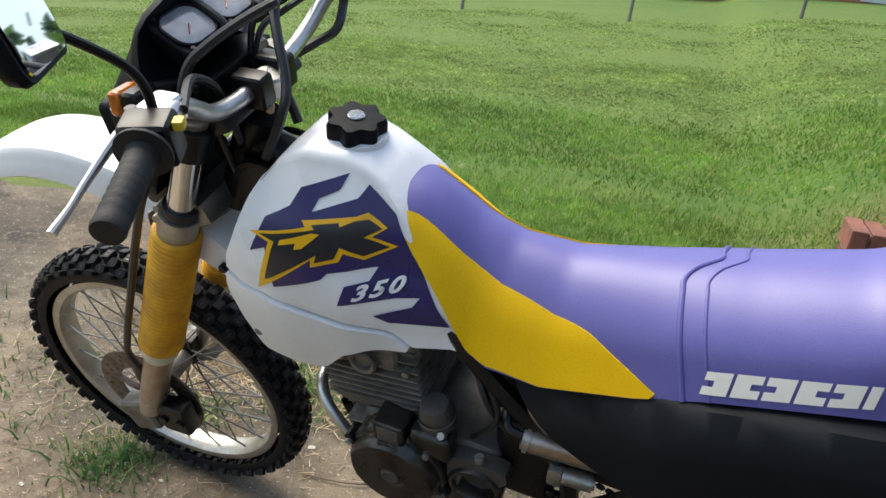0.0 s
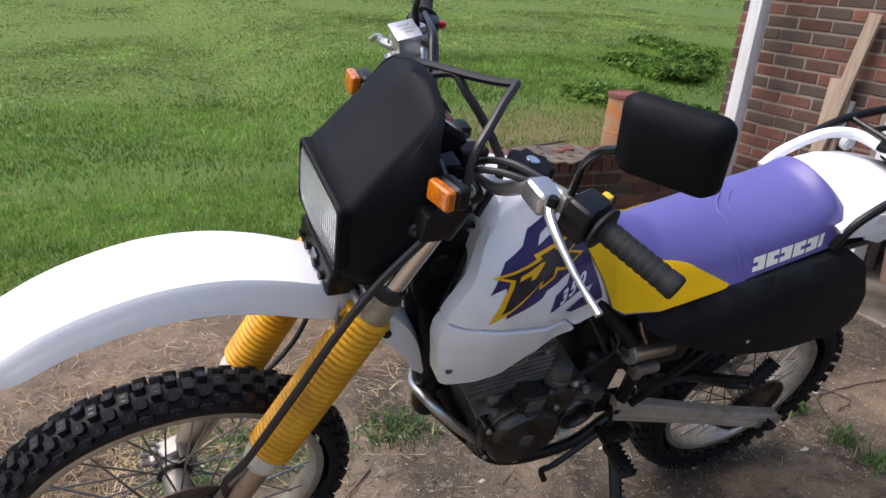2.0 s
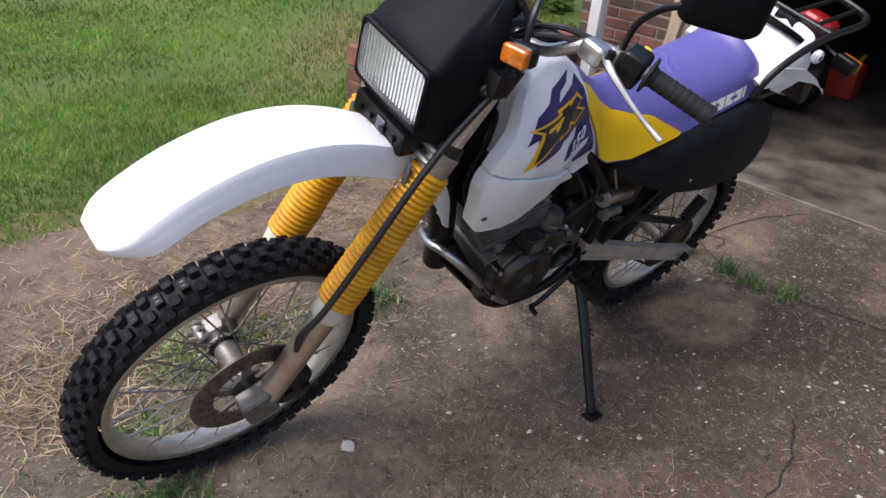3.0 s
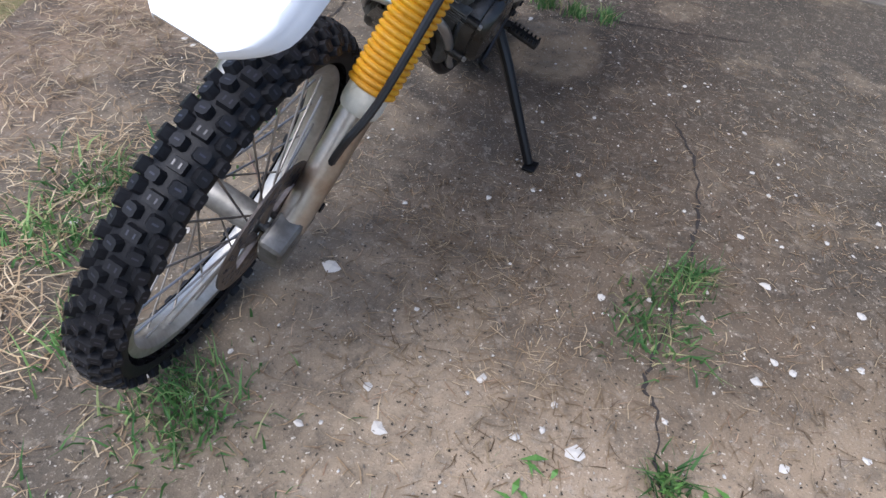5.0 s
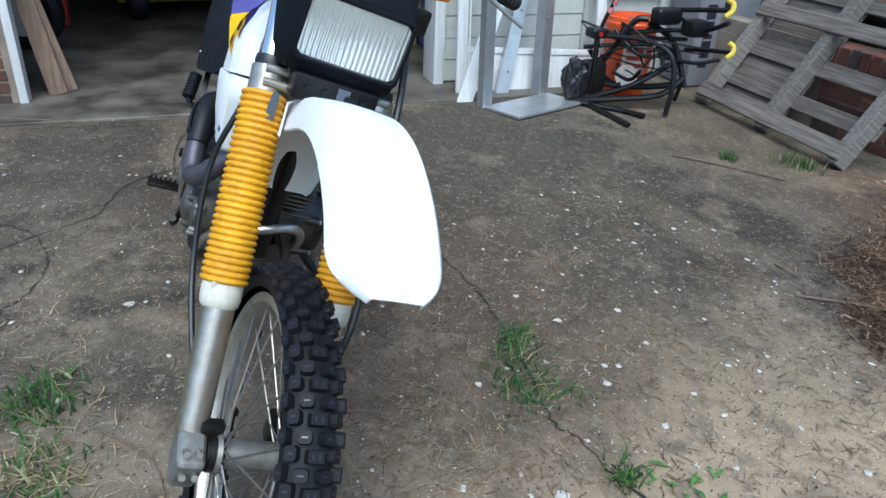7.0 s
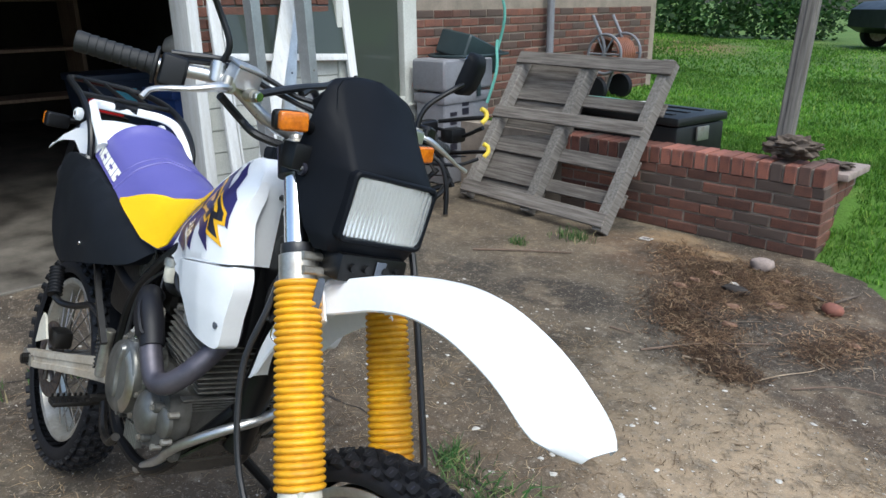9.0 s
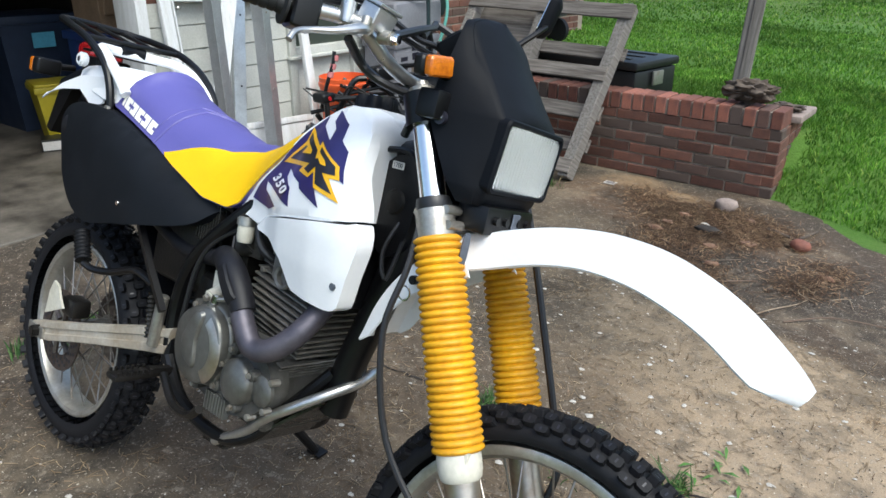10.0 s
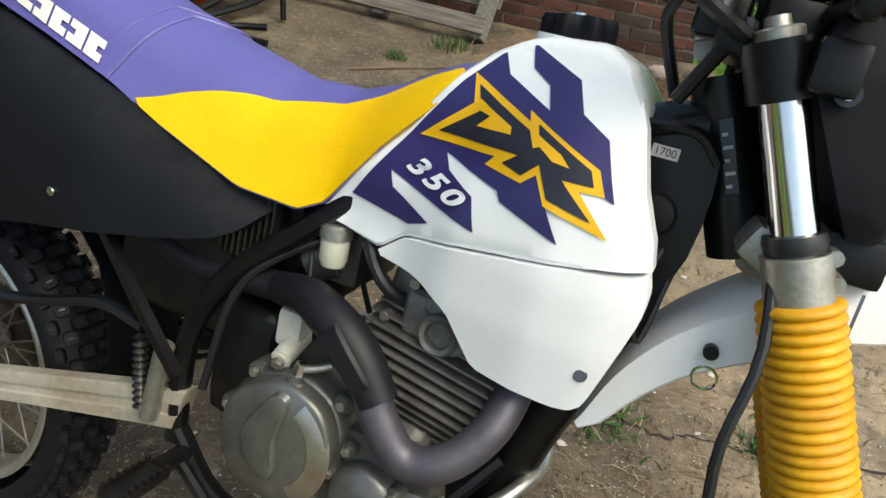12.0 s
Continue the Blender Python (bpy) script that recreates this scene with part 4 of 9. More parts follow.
def stone(name, x, y, z, s, material, label, category, seed, rough=0.0):
    bm = bmesh.new()
    bmesh.ops.create_icosphere(bm, subdivisions=4 if rough else 2, radius=1)
    rr = random.Random(seed)
    off = Vector((rr.uniform(0, 9), rr.uniform(0, 9), 0))
    for v in bm.verts:
        v.co *= 1 + 0.28 * noise.noise(v.co * 1.3 + off) + rough * (noise.noise(v.co * 3.1 + off) + 0.6 * noise.noise(Vector((v.co.x * 2, v.co.y * 9, v.co.z * 9)) + off))
        v.co = Vector((v.co.x * s[0], v.co.y * s[1], v.co.z * s[2]))
    low = min(v.co.z for v in bm.verts)
    return tagged(part(name, bm, material, m=Matrix.Translation((x, y, z - low - 0.004)), smooth=50), label, category)


stone("rock", 0.915, 3.14, 0, (0.06, 0.05, 0.04), "stone", "rounded grey-brown stone on the litter", "rock", 1)
stone("brick_fragment", 1.372, 2.8, 0, (0.05, 0.04, 0.03), "capbrick", "broken piece of red brick on the drive", "brick", 2)
stone("dark_clod", 0.95, 2.76, 0, (0.07, 0.04, 0.018), "crack", "dark clod lying on brown litter", "clod", 3)
for k, (x, y, size) in enumerate(((1.16, 2.71, 0.045), (0.77, 2.92, 0.035), (0.72, 2.65, 0.04), (1.03, 2.57, 0.035), (1.1, 2.37, 0.035), (0.74, 2.76, 0.03), (1.55, 2.51, 0.03), (1.08, 3.03, 0.035))):
    chip = stone("bark_chip", x, y, 0, (size, size * 0.6, 0.011), "bark", "flat red-brown bark chip in the litter", "bark", 40 + k, 0.12)
    tagged(chip, "flat red-brown bark chip in the litter", "bark", "bark chips in the litter")
stone("pale_chunk", 0.91, 2.83, 0, (0.028, 0.018, 0.012), "speck", "pale chip on brown litter", "chip", 4)
tagged(part("paper_tag", block((0.17, 3.18, 0.0), (0.24, 3.23, 0.004), 0.001, 1), "label"), "small white printed tag lying on the drive", "paper")
for k in range(3):
    part("tag_line", block((0.18, 3.19 + 0.012 * k, 0.0042), (0.23, 3.195 + 0.012 * k, 0.0048), 0, 1), "ink", bpy.data.objects["paper_tag"])


# ---- low brick walls ----
def brick_mesh(name, l, d, h, material):
    bm = block((-l / 2, -d / 2, -h / 2), (l / 2, d / 2, h / 2), 0.004, 1)
    rr = random.Random(len(name))
    for v in bm.verts:
        v.co += Vector((rr.uniform(-1, 1), rr.uniform(-1, 1), rr.uniform(-1, 1))) * 0.0015
    me = bpy.data.meshes.new(name)
    bm.to_mesh(me)
    bm.free()
    me.materials.append(M[material])
    return me


BR = brick_mesh("brick_whole", 0.194, 0.092, 0.057, "brick")
BH = brick_mesh("brick_halved", 0.092, 0.092, 0.057, "brick")
BC = brick_mesh("brick_upright", 0.06, 0.196, 0.1, "capbrick")
BE = brick_mesh("brick_end", 0.092, 0.12, 0.057, "brick")
rb = random.Random(5)


def course(parent, x0, x1, y, z, odd, face=0.0, axis="x"):
    """One course of stretchers between x0 and x1 along an axis."""
    at, n = x0, 0
    first = True
    while at < x1 - 0.05:
        half = first and odd or x1 - at < 0.15
        me, l = (BH, 0.092) if half else (BR, 0.194)
        c = at + l / 2
        j = Vector((rb.uniform(-0.002, 0.002), rb.uniform(-0.003, 0.003), rb.uniform(-0.0015, 0.0015)))
        if axis == "x":
            m = Matrix.Translation(Vector((c, y, z)) + j)
        else:
            m = Matrix.Translation(Vector((y, c, z)) + j) @ pose(0, 0, 0, 0, 0, 90)
        share("brick", me, parent, m)
        at += l + 0.01
        first = False


# the wall beyond the drive, with the pallet against it
wall_a = part("low_wall", block((-2.03, 3.418, -0.1), (0.955, 3.59, 0.35), 0.002, 1), "mortar", smooth=0)
wall_a.location = (0.09, 0.07, 0.045)
tagged(wall_a, "low red brick retaining wall with an upright brick capping", "wall", kind="structure")
for k in range(6):
    course(wall_a, -0.72, 0.96, 3.455, -0.015 + 0.067 * k, k % 2)
for k in range(24):
    share("capping_brick", BC, wall_a, Matrix.Translation((0.925 - 0.0735 * k + rb.uniform(-0.003, 0.003), 3.505 + rb.uniform(-0.004, 0.004), 0.4 + rb.uniform(-0.003, 0.003))))
for k in range(6):
    share("brick", BE, wall_a, Matrix.Translation((0.9, 3.46 + 0.0, -0.015 + 0.067 * k)) @ pose(0, 0, 0, 0, 0, 90) @ Matrix.Diagonal((1.02, 1.06, 1.0, 1)))
    for y in (3.564, 3.694, 3.824):
        share("brick", BE, wall_a, Matrix.Translation((0.915, y, -0.015 + 0.067 * k)))
part("wall_core", block((-1.98, 3.42, 0.345), (0.95, 3.58, 0.44), 0.002, 1), "mortar", wall_a, smooth=0)
part("return_core", block((0.875, 3.5, -0.1), (0.952, 3.95, 0.355), 0.002, 1), "mortar", wall_a, smooth=0)
part("end_slab", block((0.86, 3.6, 0.36), (1.01, 3.97, 0.4), 0.01, 2), "stone", wall_a, "flat mossy capping stone")
# the wall beside the house pillar
wall_b = part("planter_wall", block((-2.15, -2.13, -0.05), (-0.4, -1.965, 0.4), 0.002, 1), "mortar", smooth=0)
wall_b.location = (0.27, 0.15, -0.03)
tagged(wall_b, "low dark red brick wall with an upright brick capping", "wall", kind="structure")
for k in range(6):
    course(wall_b, -2.14, -0.39, -2.0, 0.03 + 0.067 * k, k % 2)
for k in range(24):
    share("capping_brick", BC, wall_b, Matrix.Translation((-0.415 - 0.0735 * k, -2.045 + rb.uniform(-0.004, 0.004), 0.465 + rb.uniform(-0.003, 0.003))))
for k in range(6):
    share("brick", BE, wall_b, Matrix.Translation((-0.437, -2.08, 0.03 + 0.067 * k)))
part("wall_core", block((-2.15, -2.125, 0.4), (-0.405, -1.97, 0.5), 0.002, 1), "mortar", wall_b, smooth=0)

# ---- house ----
HX = -2.0
wall_w = part("wall_pillar", block((HX - 0.3, -1.94, -0.1), (HX - 0.009, -0.9, 2.5), 0.002, 1), "mortar", smooth=0)
tagged(wall_w, "dark red brick pier beside the garage opening", "wall", kind="structure")
for k in range(36):
    course(wall_w, -1.95, -0.89, HX - 0.05, 0.03 + 0.0685 * k, k % 2, axis="y")
for k in range(36):
    share("brick", BE, wall_w, Matrix.Translation((HX - 0.13, -1.9, 0.03 + 0.0685 * k)))
    share("brick", BE, wall_w, Matrix.Translation((HX - 0.13, -0.94, 0.03 + 0.0685 * k)))
wall_e = part("wall_house", block((HX - 0.25, 3.41, -0.1), (HX - 0.012, 6.98, 2.5), 0.002, 1), "mortar", smooth=0)
tagged(wall_e, "red brick house wall", "wall", kind="structure")
for k in range(2, 19):
    course(wall_e, 3.41, 6.9, HX - 0.05, 0.03 + 0.0685 * k, k % 2, axis="y")
wall_m = part("wall_boarded", block((HX - 0.22, 1.6, -0.05), (HX - 0.03, 2.655, 2.5), 0.002, 1), "siding", smooth=0)
tagged(wall_m, "pale grey boarded wall beside the garage", "wall", kind="structure")
for k in range(14):
    course(wall_m, 1.6, 2.66, HX - 0.055, 1.03 + 0.0685 * k, k % 2, axis="y")
for k in range(7):
    bm = block((-0.008, 1.58, 0.0), (0.008, 2.655, 0.139), 0.004, 1, Matrix.Translation((HX - 0.015, 0, 0.02 + 0.142 * k)) @ pose(0, 0, 0, 0, -2.4, 0))
    part("board", bm, "siding", wall_m, smooth=0)
tagged(part("wall_header", block((HX - 0.25, -0.9, 2.12), (HX - 0.01, 1.6, 2.6), 0.004, 1), "siding", smooth=0), "boarded header over the garage opening", "wall", kind="structure")
tagged(part("wall_header_b", block((HX - 0.22, 2.6, 2.1), (HX - 0.01, 3.42, 2.6), 0.004, 1), "siding", smooth=0), "boards over the window", "wall", kind="structure")
roof = tagged(part("roof", block((-9, -2.6, 2.6), (HX + 0.45, 9.2, 2.75), 0.01, 1), "roof", smooth=0), "dark roof with a wide eave", "roof", kind="structure")
# window beside the boarded wall
window = thing("window_1", "tall dark window in a cream wooden frame", "window", kind="structure")
part("pane", block((HX - 0.06, 2.72, 0.66), (HX - 0.052, 3.27, 2.05), 0, 1), "glass", window, smooth=0)
for lo, hi in (((HX - 0.07, 2.655, 0.0), (HX + 0.012, 2.72, 2.1)), ((HX - 0.07, 3.27, 0.0), (HX + 0.014, 3.405, 2.1)), ((HX - 0.07, 2.72, 0.6), (HX + 0.012, 3.27, 0.66)), ((HX - 0.07, 2.72, 2.05), (HX + 0.012, 3.27, 2.1))):
    part("window_frame", block(lo, hi, 0.006), "siding", window)
part("apron_panel", block((HX - 0.07, 2.72, 0.0), (HX - 0.03, 3.27, 0.6), 0.003), "siding", window)
part("window_sill", block((HX - 0.05, 2.64, 0.585), (HX + 0.04, 3.36, 0.606), 0.005), "siding", window)
# near-black sheet added in place of an unlit room
tagged(part("backing_dark", block((HX - 0.5, 2.6, 0.0), (HX - 0.4, 3.4, 2.4), 0, 1), "inside", smooth=0), "near-black sheet standing for the unlit room behind the window", "wall", kind="structure")
# garage shell, its lining darkened for the unlit interior
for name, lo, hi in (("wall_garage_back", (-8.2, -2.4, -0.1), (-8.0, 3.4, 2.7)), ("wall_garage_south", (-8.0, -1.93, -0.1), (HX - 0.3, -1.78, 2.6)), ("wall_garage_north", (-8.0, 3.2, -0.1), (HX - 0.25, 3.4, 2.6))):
    tagged(part(name, block(lo, hi, 0, 1), "inside", smooth=0), "garage wall darkened to stand for the unlit interior", "wall", kind="structure")
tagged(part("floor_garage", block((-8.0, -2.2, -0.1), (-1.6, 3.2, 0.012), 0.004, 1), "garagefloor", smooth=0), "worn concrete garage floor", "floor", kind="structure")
tagged(part("ceiling_garage", block((-8.0, -2.2, 2.4), (HX - 0.25, 3.2, 2.5), 0, 1), "inside", smooth=0), "garage ceiling darkened to stand for the unlit interior", "ceiling", kind="structure")
trim = thing("trim", "white painted wooden jambs of the garage opening", "trim", kind="structure")
part("jamb", block((HX - 0.1, -0.9, 0), (HX + 0.012, -0.855, 2.12), 0.004), "whitewood", trim)
part("jamb", block((HX - 0.2, 1.56, 0), (HX + 0.03, 1.63, 2.12), 0.004), "whitewood", trim)
post = thing("porch_post", "white painted timber post standing by the brick pier", "post")
part("shaft", block((-1.83, -1.69, 0.0), (-1.75, -1.61, 2.6), 0.006, 2), "whitewood", post)
part("post_base", block((-1.85, -1.71, 0.0), (-1.73, -1.59, 0.05), 0.006, 2), "whitewood", post)
for k, (y0, z1, ln, w, mname) in enumerate(((-1.22, 1.36, 9, 0.07, "paleplank"), (-1.12, 1.02, 6, 0.13, "paleplank"), (-1.2, 0.92, 7, 0.035, "whitewood"))):
    bm = block((-0.012, -w / 2, 0), (0.012, w / 2, z1), 0.003, 1, Matrix.Translation((HX + 0.17 - 0.04 * k, y0, 0.002)) @ pose(0, 0, 0, -6 if k != 1 else 3, -math.degrees(math.atan2(0.12 - 0.02 * k, z1)), 0))
    tagged(part("leaning_board", bm, mname, smooth=0), ("raw wooden plank leaning on the brick pier", "short broad board leaning on the brick pier", "narrow white batten leaning on the brick pier")[k], "board", "boards against the pier")

# rusty bucket and grate on the planter wall
can = thing("rusty_bucket", "upturned rusty steel bucket standing on the brick wall", "bucket", Matrix.Translation((-1.22, -1.9, 0.485)))
part("bucket_wall", spin([(0, 0.135), (0.01, 0.138), (0.1, 0.136), (0.104, 0.139), (0.108, 0.136), (0.3, 0.133)], (0, 0, 0), (0, 0, 1), 36, caps=True), "rust", can)
part("bucket_lid", spin([(0.295, 0.136), (0.298, 0.142), (0.318, 0.142), (0.322, 0.136), (0.314, 0.126), (0.314, 0.01)], (0, 0, 0), (0, 0, 1), 36, caps=True), "rusttop", can)
grate = thing("old_grate", "warped rusty metal grate lying on the brick wall", "grate", Matrix.Translation((-0.7, -1.78, 0.497)) @ pose(0, 0, 0, 5, 2, 10))


def holed_plate(nx, ny, size, thick, hole):
    """A warped plate on a grid, with the cells picked by hole left out."""
    bm = bmesh.new()
    up = {}
    for i in range(nx + 1):
        for j in range(ny + 1):
            x, y = (i / nx - 0.5) * size[0], (j / ny - 0.5) * size[1]
            z = 0.012 * math.sin(7 * x + 3) * math.sin(9 * y) + 0.01 * noise.noise(Vector((9 * x, 9 * y, 3))) + 0.02
            up[i, j] = (bm.verts.new((x + 0.006 * noise.noise(Vector((x * 30, y * 30, 1))), y, z)), bm.verts.new((x, y, z - thick)))
    cells = {(i, j) for i in range(nx) for j in range(ny) if not hole(i, j)}
    for i, j in cells:
        q = [(i, j), (i + 1, j), (i + 1, j + 1), (i, j + 1)]
        bm.faces.new([up[k][0] for k in q])
        bm.faces.new([up[k][1] for k in reversed(q)])
        for a, b, o in ((0, 1, (i, j - 1)), (1, 2, (i + 1, j)), (2, 3, (i, j + 1)), (3, 0, (i - 1, j))):
            if o not in cells:
                bm.faces.new((up[q[a]][0], up[q[a]][1], up[q[b]][1], up[q[b]][0]))
    bmesh.ops.delete(bm, geom=[v for v in bm.verts if not v.link_faces], context="VERTS")
    return bm


part("grate_plate", holed_plate(22, 18, (0.46, 0.42), 0.008, lambda i, j: (i % 4 == 2 and j in (3, 4, 8, 13, 14)) or (i in (9, 10) and j in (9, 10)) or (i > 18 and j > 15)), "oldsteel", grate, smooth=50)
for x, y, r0 in ((-0.02, 0.0, 0.034), (0.06, 0.02, 0.024), (-0.14, 0.06, 0.018)):
    part("grate_burner", spin([(0, r0), (0.014, r0), (0.018, r0 * 0.8), (0.014, r0 * 0.5), (0.006, r0 * 0.4), (0.006, 0.002)], (x, y, 0.018), (0, 0, 1), 20, caps=True), "rusttop", grate)
part("grate_edge", sweep([(-0.23, -0.21, 0.025), (0.0, -0.212, 0.02), (0.23, -0.21, 0.028)], 0.007, 8, 3), "oldsteel", grate)


# ---- things beside the house ----
def pallet():
    """A wooden pallet on its edge: u along the bottom, v up its slope."""
    o, u = Vector((0.007, 3.06, 0.02)), Vector((-1.3, 0.1, 0)).normalized()
    v = Vector((-0.05, 0.62, 0.96))
    v = (v - u * v.dot(u)).normalized()
    n = u.cross(v)
    if n.y > 0:
        n = -n
    mm = Matrix((u, v, n)).transposed().to_4x4()
    mm.translation = o
    ob = thing("pallet", "weathered grey wooden pallet leaning against the brick wall", "pallet", mm)
    L, H = 1.28, 1.14
    rp = random.Random(8)
    for a in (0.0, 0.6, 1.2):
        part("stringer", block((a, 0.0, -0.045), (a + 0.075, H, 0.04), 0.005, 1), "oldwoodv", ob, smooth=0)
    for k, b in enumerate((0.02, 0.19, 0.4, 0.62, 0.8, 1.03)):
        w = rp.uniform(0.085, 0.105)
        z = 0.04 if k in (0, 3, 5) else -0.062
        part("slat", block((-0.01 + rp.uniform(-0.01, 0.01), b, z), (L + rp.uniform(-0.01, 0.02), b + w, z + 0.018), 0.004, 1, pose(0, 0, 0, 0, 0, rp.uniform(-0.6, 0.6))), "oldwood", ob, smooth=0)
    part("loose_sheet", block((0.62, 0.1, -0.085), (1.27, 1.18, -0.068), 0.003, 1), "oldwood", ob, smooth=0)
    return ob


pallet()
# grey storage box with stencilled lettering, unreadable
tote = thing("storage_box", "tall grey plastic storage box with stencilled lettering", "box", Matrix.Translation((-1.62, 3.31, 0)))
part("box_body", block((-0.3, 0.0, 0.0), (0.02, 0.5, 0.7), 0.03, 3), "greyplastic", tote)
part("box_band", block((-0.31, -0.012, 0.62), (0.035, 0.512, 0.7), 0.02, 2), "greyplastic", tote)
part("box_lid", block((-0.32, -0.02, 0.71), (0.045, 0.525, 0.95), 0.04, 3), "greyplastic", tote)
part("lid_strap", block((0.04, 0.33, 0.66), (0.052, 0.37, 0.96), 0.004), "darkgreen", tote)
for col, (y, n) in enumerate(((0.06, 7), (0.19, 8), (0.3, 5))):
    for k in range(n):
        part("stencil_mark", block((0.02, y, 0.14 + 0.065 * k), (0.0235, y + 0.075, 0.14 + 0.065 * k + (0.05 if (k + col) % 3 else 0.03)), 0.001, 1), "ink", tote, smooth=0)
lidbin = thing("folded_tub", "dark green plastic tub turned over on the box", "tub", Matrix.Translation((-1.75, 3.56, 0.95)))
part("tub_shell", block((-0.16, -0.06, 0.0), (0.16, 0.36, 0.19), 0.03, 3, pose(0, 0, 0, -20, 8, 0)), "darkgreen", lidbin)
part("tub_rim", sweep([(-0.18, -0.08, 0.012), (0.18, -0.08, 0.012), (0.19, 0.42, 0.014), (-0.18, 0.42, 0.014)], 0.012, 8, 3, closed=True), "darkgreen", lidbin)
tagged(part("rope", sweep([(-1.45, 3.62, 0.62), (-1.43, 3.7, 0.85), (-1.5, 3.78, 1.02), (-1.6, 3.9, 1.06), (-1.7, 4.02, 1.0), (-1.66, 4.05, 1.3), (-1.8, 4.0, 1.7)], 0.012, 8, 5), "teal"), "teal rope looped over the storage box", "rope")
tagged(part("hose_end", sweep([(-0.95, 3.85, 0.672), (-0.75, 3.95, 0.675), (-0.6, 3.9, 0.68), (-0.62, 3.78, 0.675), (-0.8, 3.76, 0.672), (-0.85, 3.88, 0.69), (-0.65, 4.02, 0.675), (-0.45, 3.98, 0.672)], 0.014, 8, 5), "teal"), "teal hose lying across the toolbox", "hose")
# old glazed storm window, metal strips and boards leaning on the boarded wall
storm = thing("storm_window", "old white storm window with a glazed top leaning on the wall", "window frame", Matrix.Translation((-1.75, 1.64, 0.0)) @ pose(0, 0, 0, -3, -11.3, 0))
for lo, hi in (((-0.02, 0.0, 0.0), (0.02, 0.065, 1.9)), ((-0.02, 1.0, 0.0), (0.02, 1.06, 1.9))):
    part("stile", block(lo, hi, 0.004), "whitewood", storm)
for lo, hi in (((-0.018, 0.065, 0.26), (0.018, 1.0, 0.3)), ((-0.018, 0.065, 1.04), (0.018, 1.0, 1.085)), ((-0.018, 0.065, 1.84), (0.018, 1.0, 1.9))):
    part("rail", block(lo, hi, 0.004), "whitewood", storm)
part("panel", block((-0.008, 0.065, 0.0), (0.008, 1.0, 0.26), 0.003, 1), "whitewood", storm)
part("pane", block((-0.004, 0.065, 1.085), (0.0, 1.0, 1.84), 0, 1), "glass", storm, smooth=0)
for y in (-0.006, 0.071, 0.99):
    part("bead", block((0.0, y, 0.0), (0.026, y + 0.012, 1.9), 0.003, 1), "whitewood", storm, smooth=0)
part("latch", block((0.02, 1.02, 0.86), (0.045, 1.04, 0.93), 0.006, 2), "black", storm, "small black latch")
part("latch_knob", spin([(0, 0.012), (0.018, 0.012), (0.024, 0.006), (0.026, 0.001)], (0.02, 0.1, 1.0), (1, 0, 0), 14, caps=True), "alu", storm)
strip = thing("metal_strip", "bare grey metal door jamb strip leaning on the wall", "metal strip", Matrix.Translation((-1.68, 1.89, 0.0)) @ pose(0, 0, 0, -14, -11.3, 0))
part("strip_web", block((0.0, 0.0, 0.0), (0.006, 0.085, 2.0), 0.001, 1), "galv", strip)
part("strip_flange", block((-0.03, 0.0, 0.0), (0.0, 0.006, 2.0), 0.001, 1), "galv", strip)
part("strip_flange", block((-0.03, 0.079, 0.0), (0.0, 0.085, 2.0), 0.001, 1), "galv", strip)
for z in (0.16, 0.55, 0.98):
    part("strip_hole", cyl((0.0055, 0.05, z), (0.0075, 0.05, z), 0.007, n=10), "ink", strip)
strip = thing("aluminium_frame", "bare aluminium door frame with a wide sill by the wall", "frame", Matrix.Translation((-1.588, 2.164, 0.0)) @ pose(0, 0, 0, 0, -1.5, 21.7))
part("frame_post", block((-0.08, 0.0, 0.0), (0.0, 0.02, 2.1), 0.002, 1), "galv", strip)
part("frame_flange", block((-0.003, -0.01, 0.0), (0.002, 0.07, 2.1), 0.001, 1), "galv", strip)
part("frame_post", block((-0.06, -0.51, 0.0), (0.0, -0.49, 2.1), 0.002, 1), "galv", strip)
part("frame_flange", block((-0.003, -0.52, 0.0), (0.002, -0.44, 2.1), 0.001, 1), "galv", strip)
part("frame_sill", block((0.0, -0.51, 0.0), (0.3, 0.07, 0.018), 0.003, 1), "galv", strip)
for z in (0.12, 0.5, 0.95):
    part("frame_screw", cyl((0.001, 0.03, z), (0.006, 0.03, z), 0.007, n=8), "alu", strip)
tagged(part("white_board", block((-0.008, 0, 0), (0.008, 0.1, 1.8), 0.003, 1, Matrix.Translation((-1.57, 1.58, 0.002)) @ pose(0, 0, 0, -21.5, -11.3, 0)), "whitewood", smooth=0), "white painted board leaning on the wall", "board")
# orange bucket and small bare motorbike frame
bucket = thing("orange_bucket", "orange plastic bucket with a white printed label", "bucket", Matrix.Translation((-1.62, 2.8, 0)) @ Matrix.Diagonal((1.12, 1.12, 1.42, 1)))
part("bucket_wall", spin([(0, 0.125), (0.01, 0.13), (0.3, 0.15), (0.31, 0.157), (0.325, 0.157), (0.33, 0.152), (0.35, 0.153), (0.352, 0.145), (0.02, 0.12)], (0, 0, 0), (0, 0, 1), 32, caps=True), "orange", bucket)
part("label_patch", loft([[Vector((0.1425 * math.cos(a), 0.1425 * math.sin(a), 0.11)), Vector((0.1455 * math.cos(a), 0.1455 * math.sin(a), 0.11)), Vector((0.1515 * math.cos(a), 0.1515 * math.sin(a), 0.24)), Vector((0.1485 * math.cos(a), 0.1485 * math.sin(a), 0.24))] for a in np.linspace(-0.75, 0.2, 12)]), "label", bucket, "pale printed label", smooth=30)
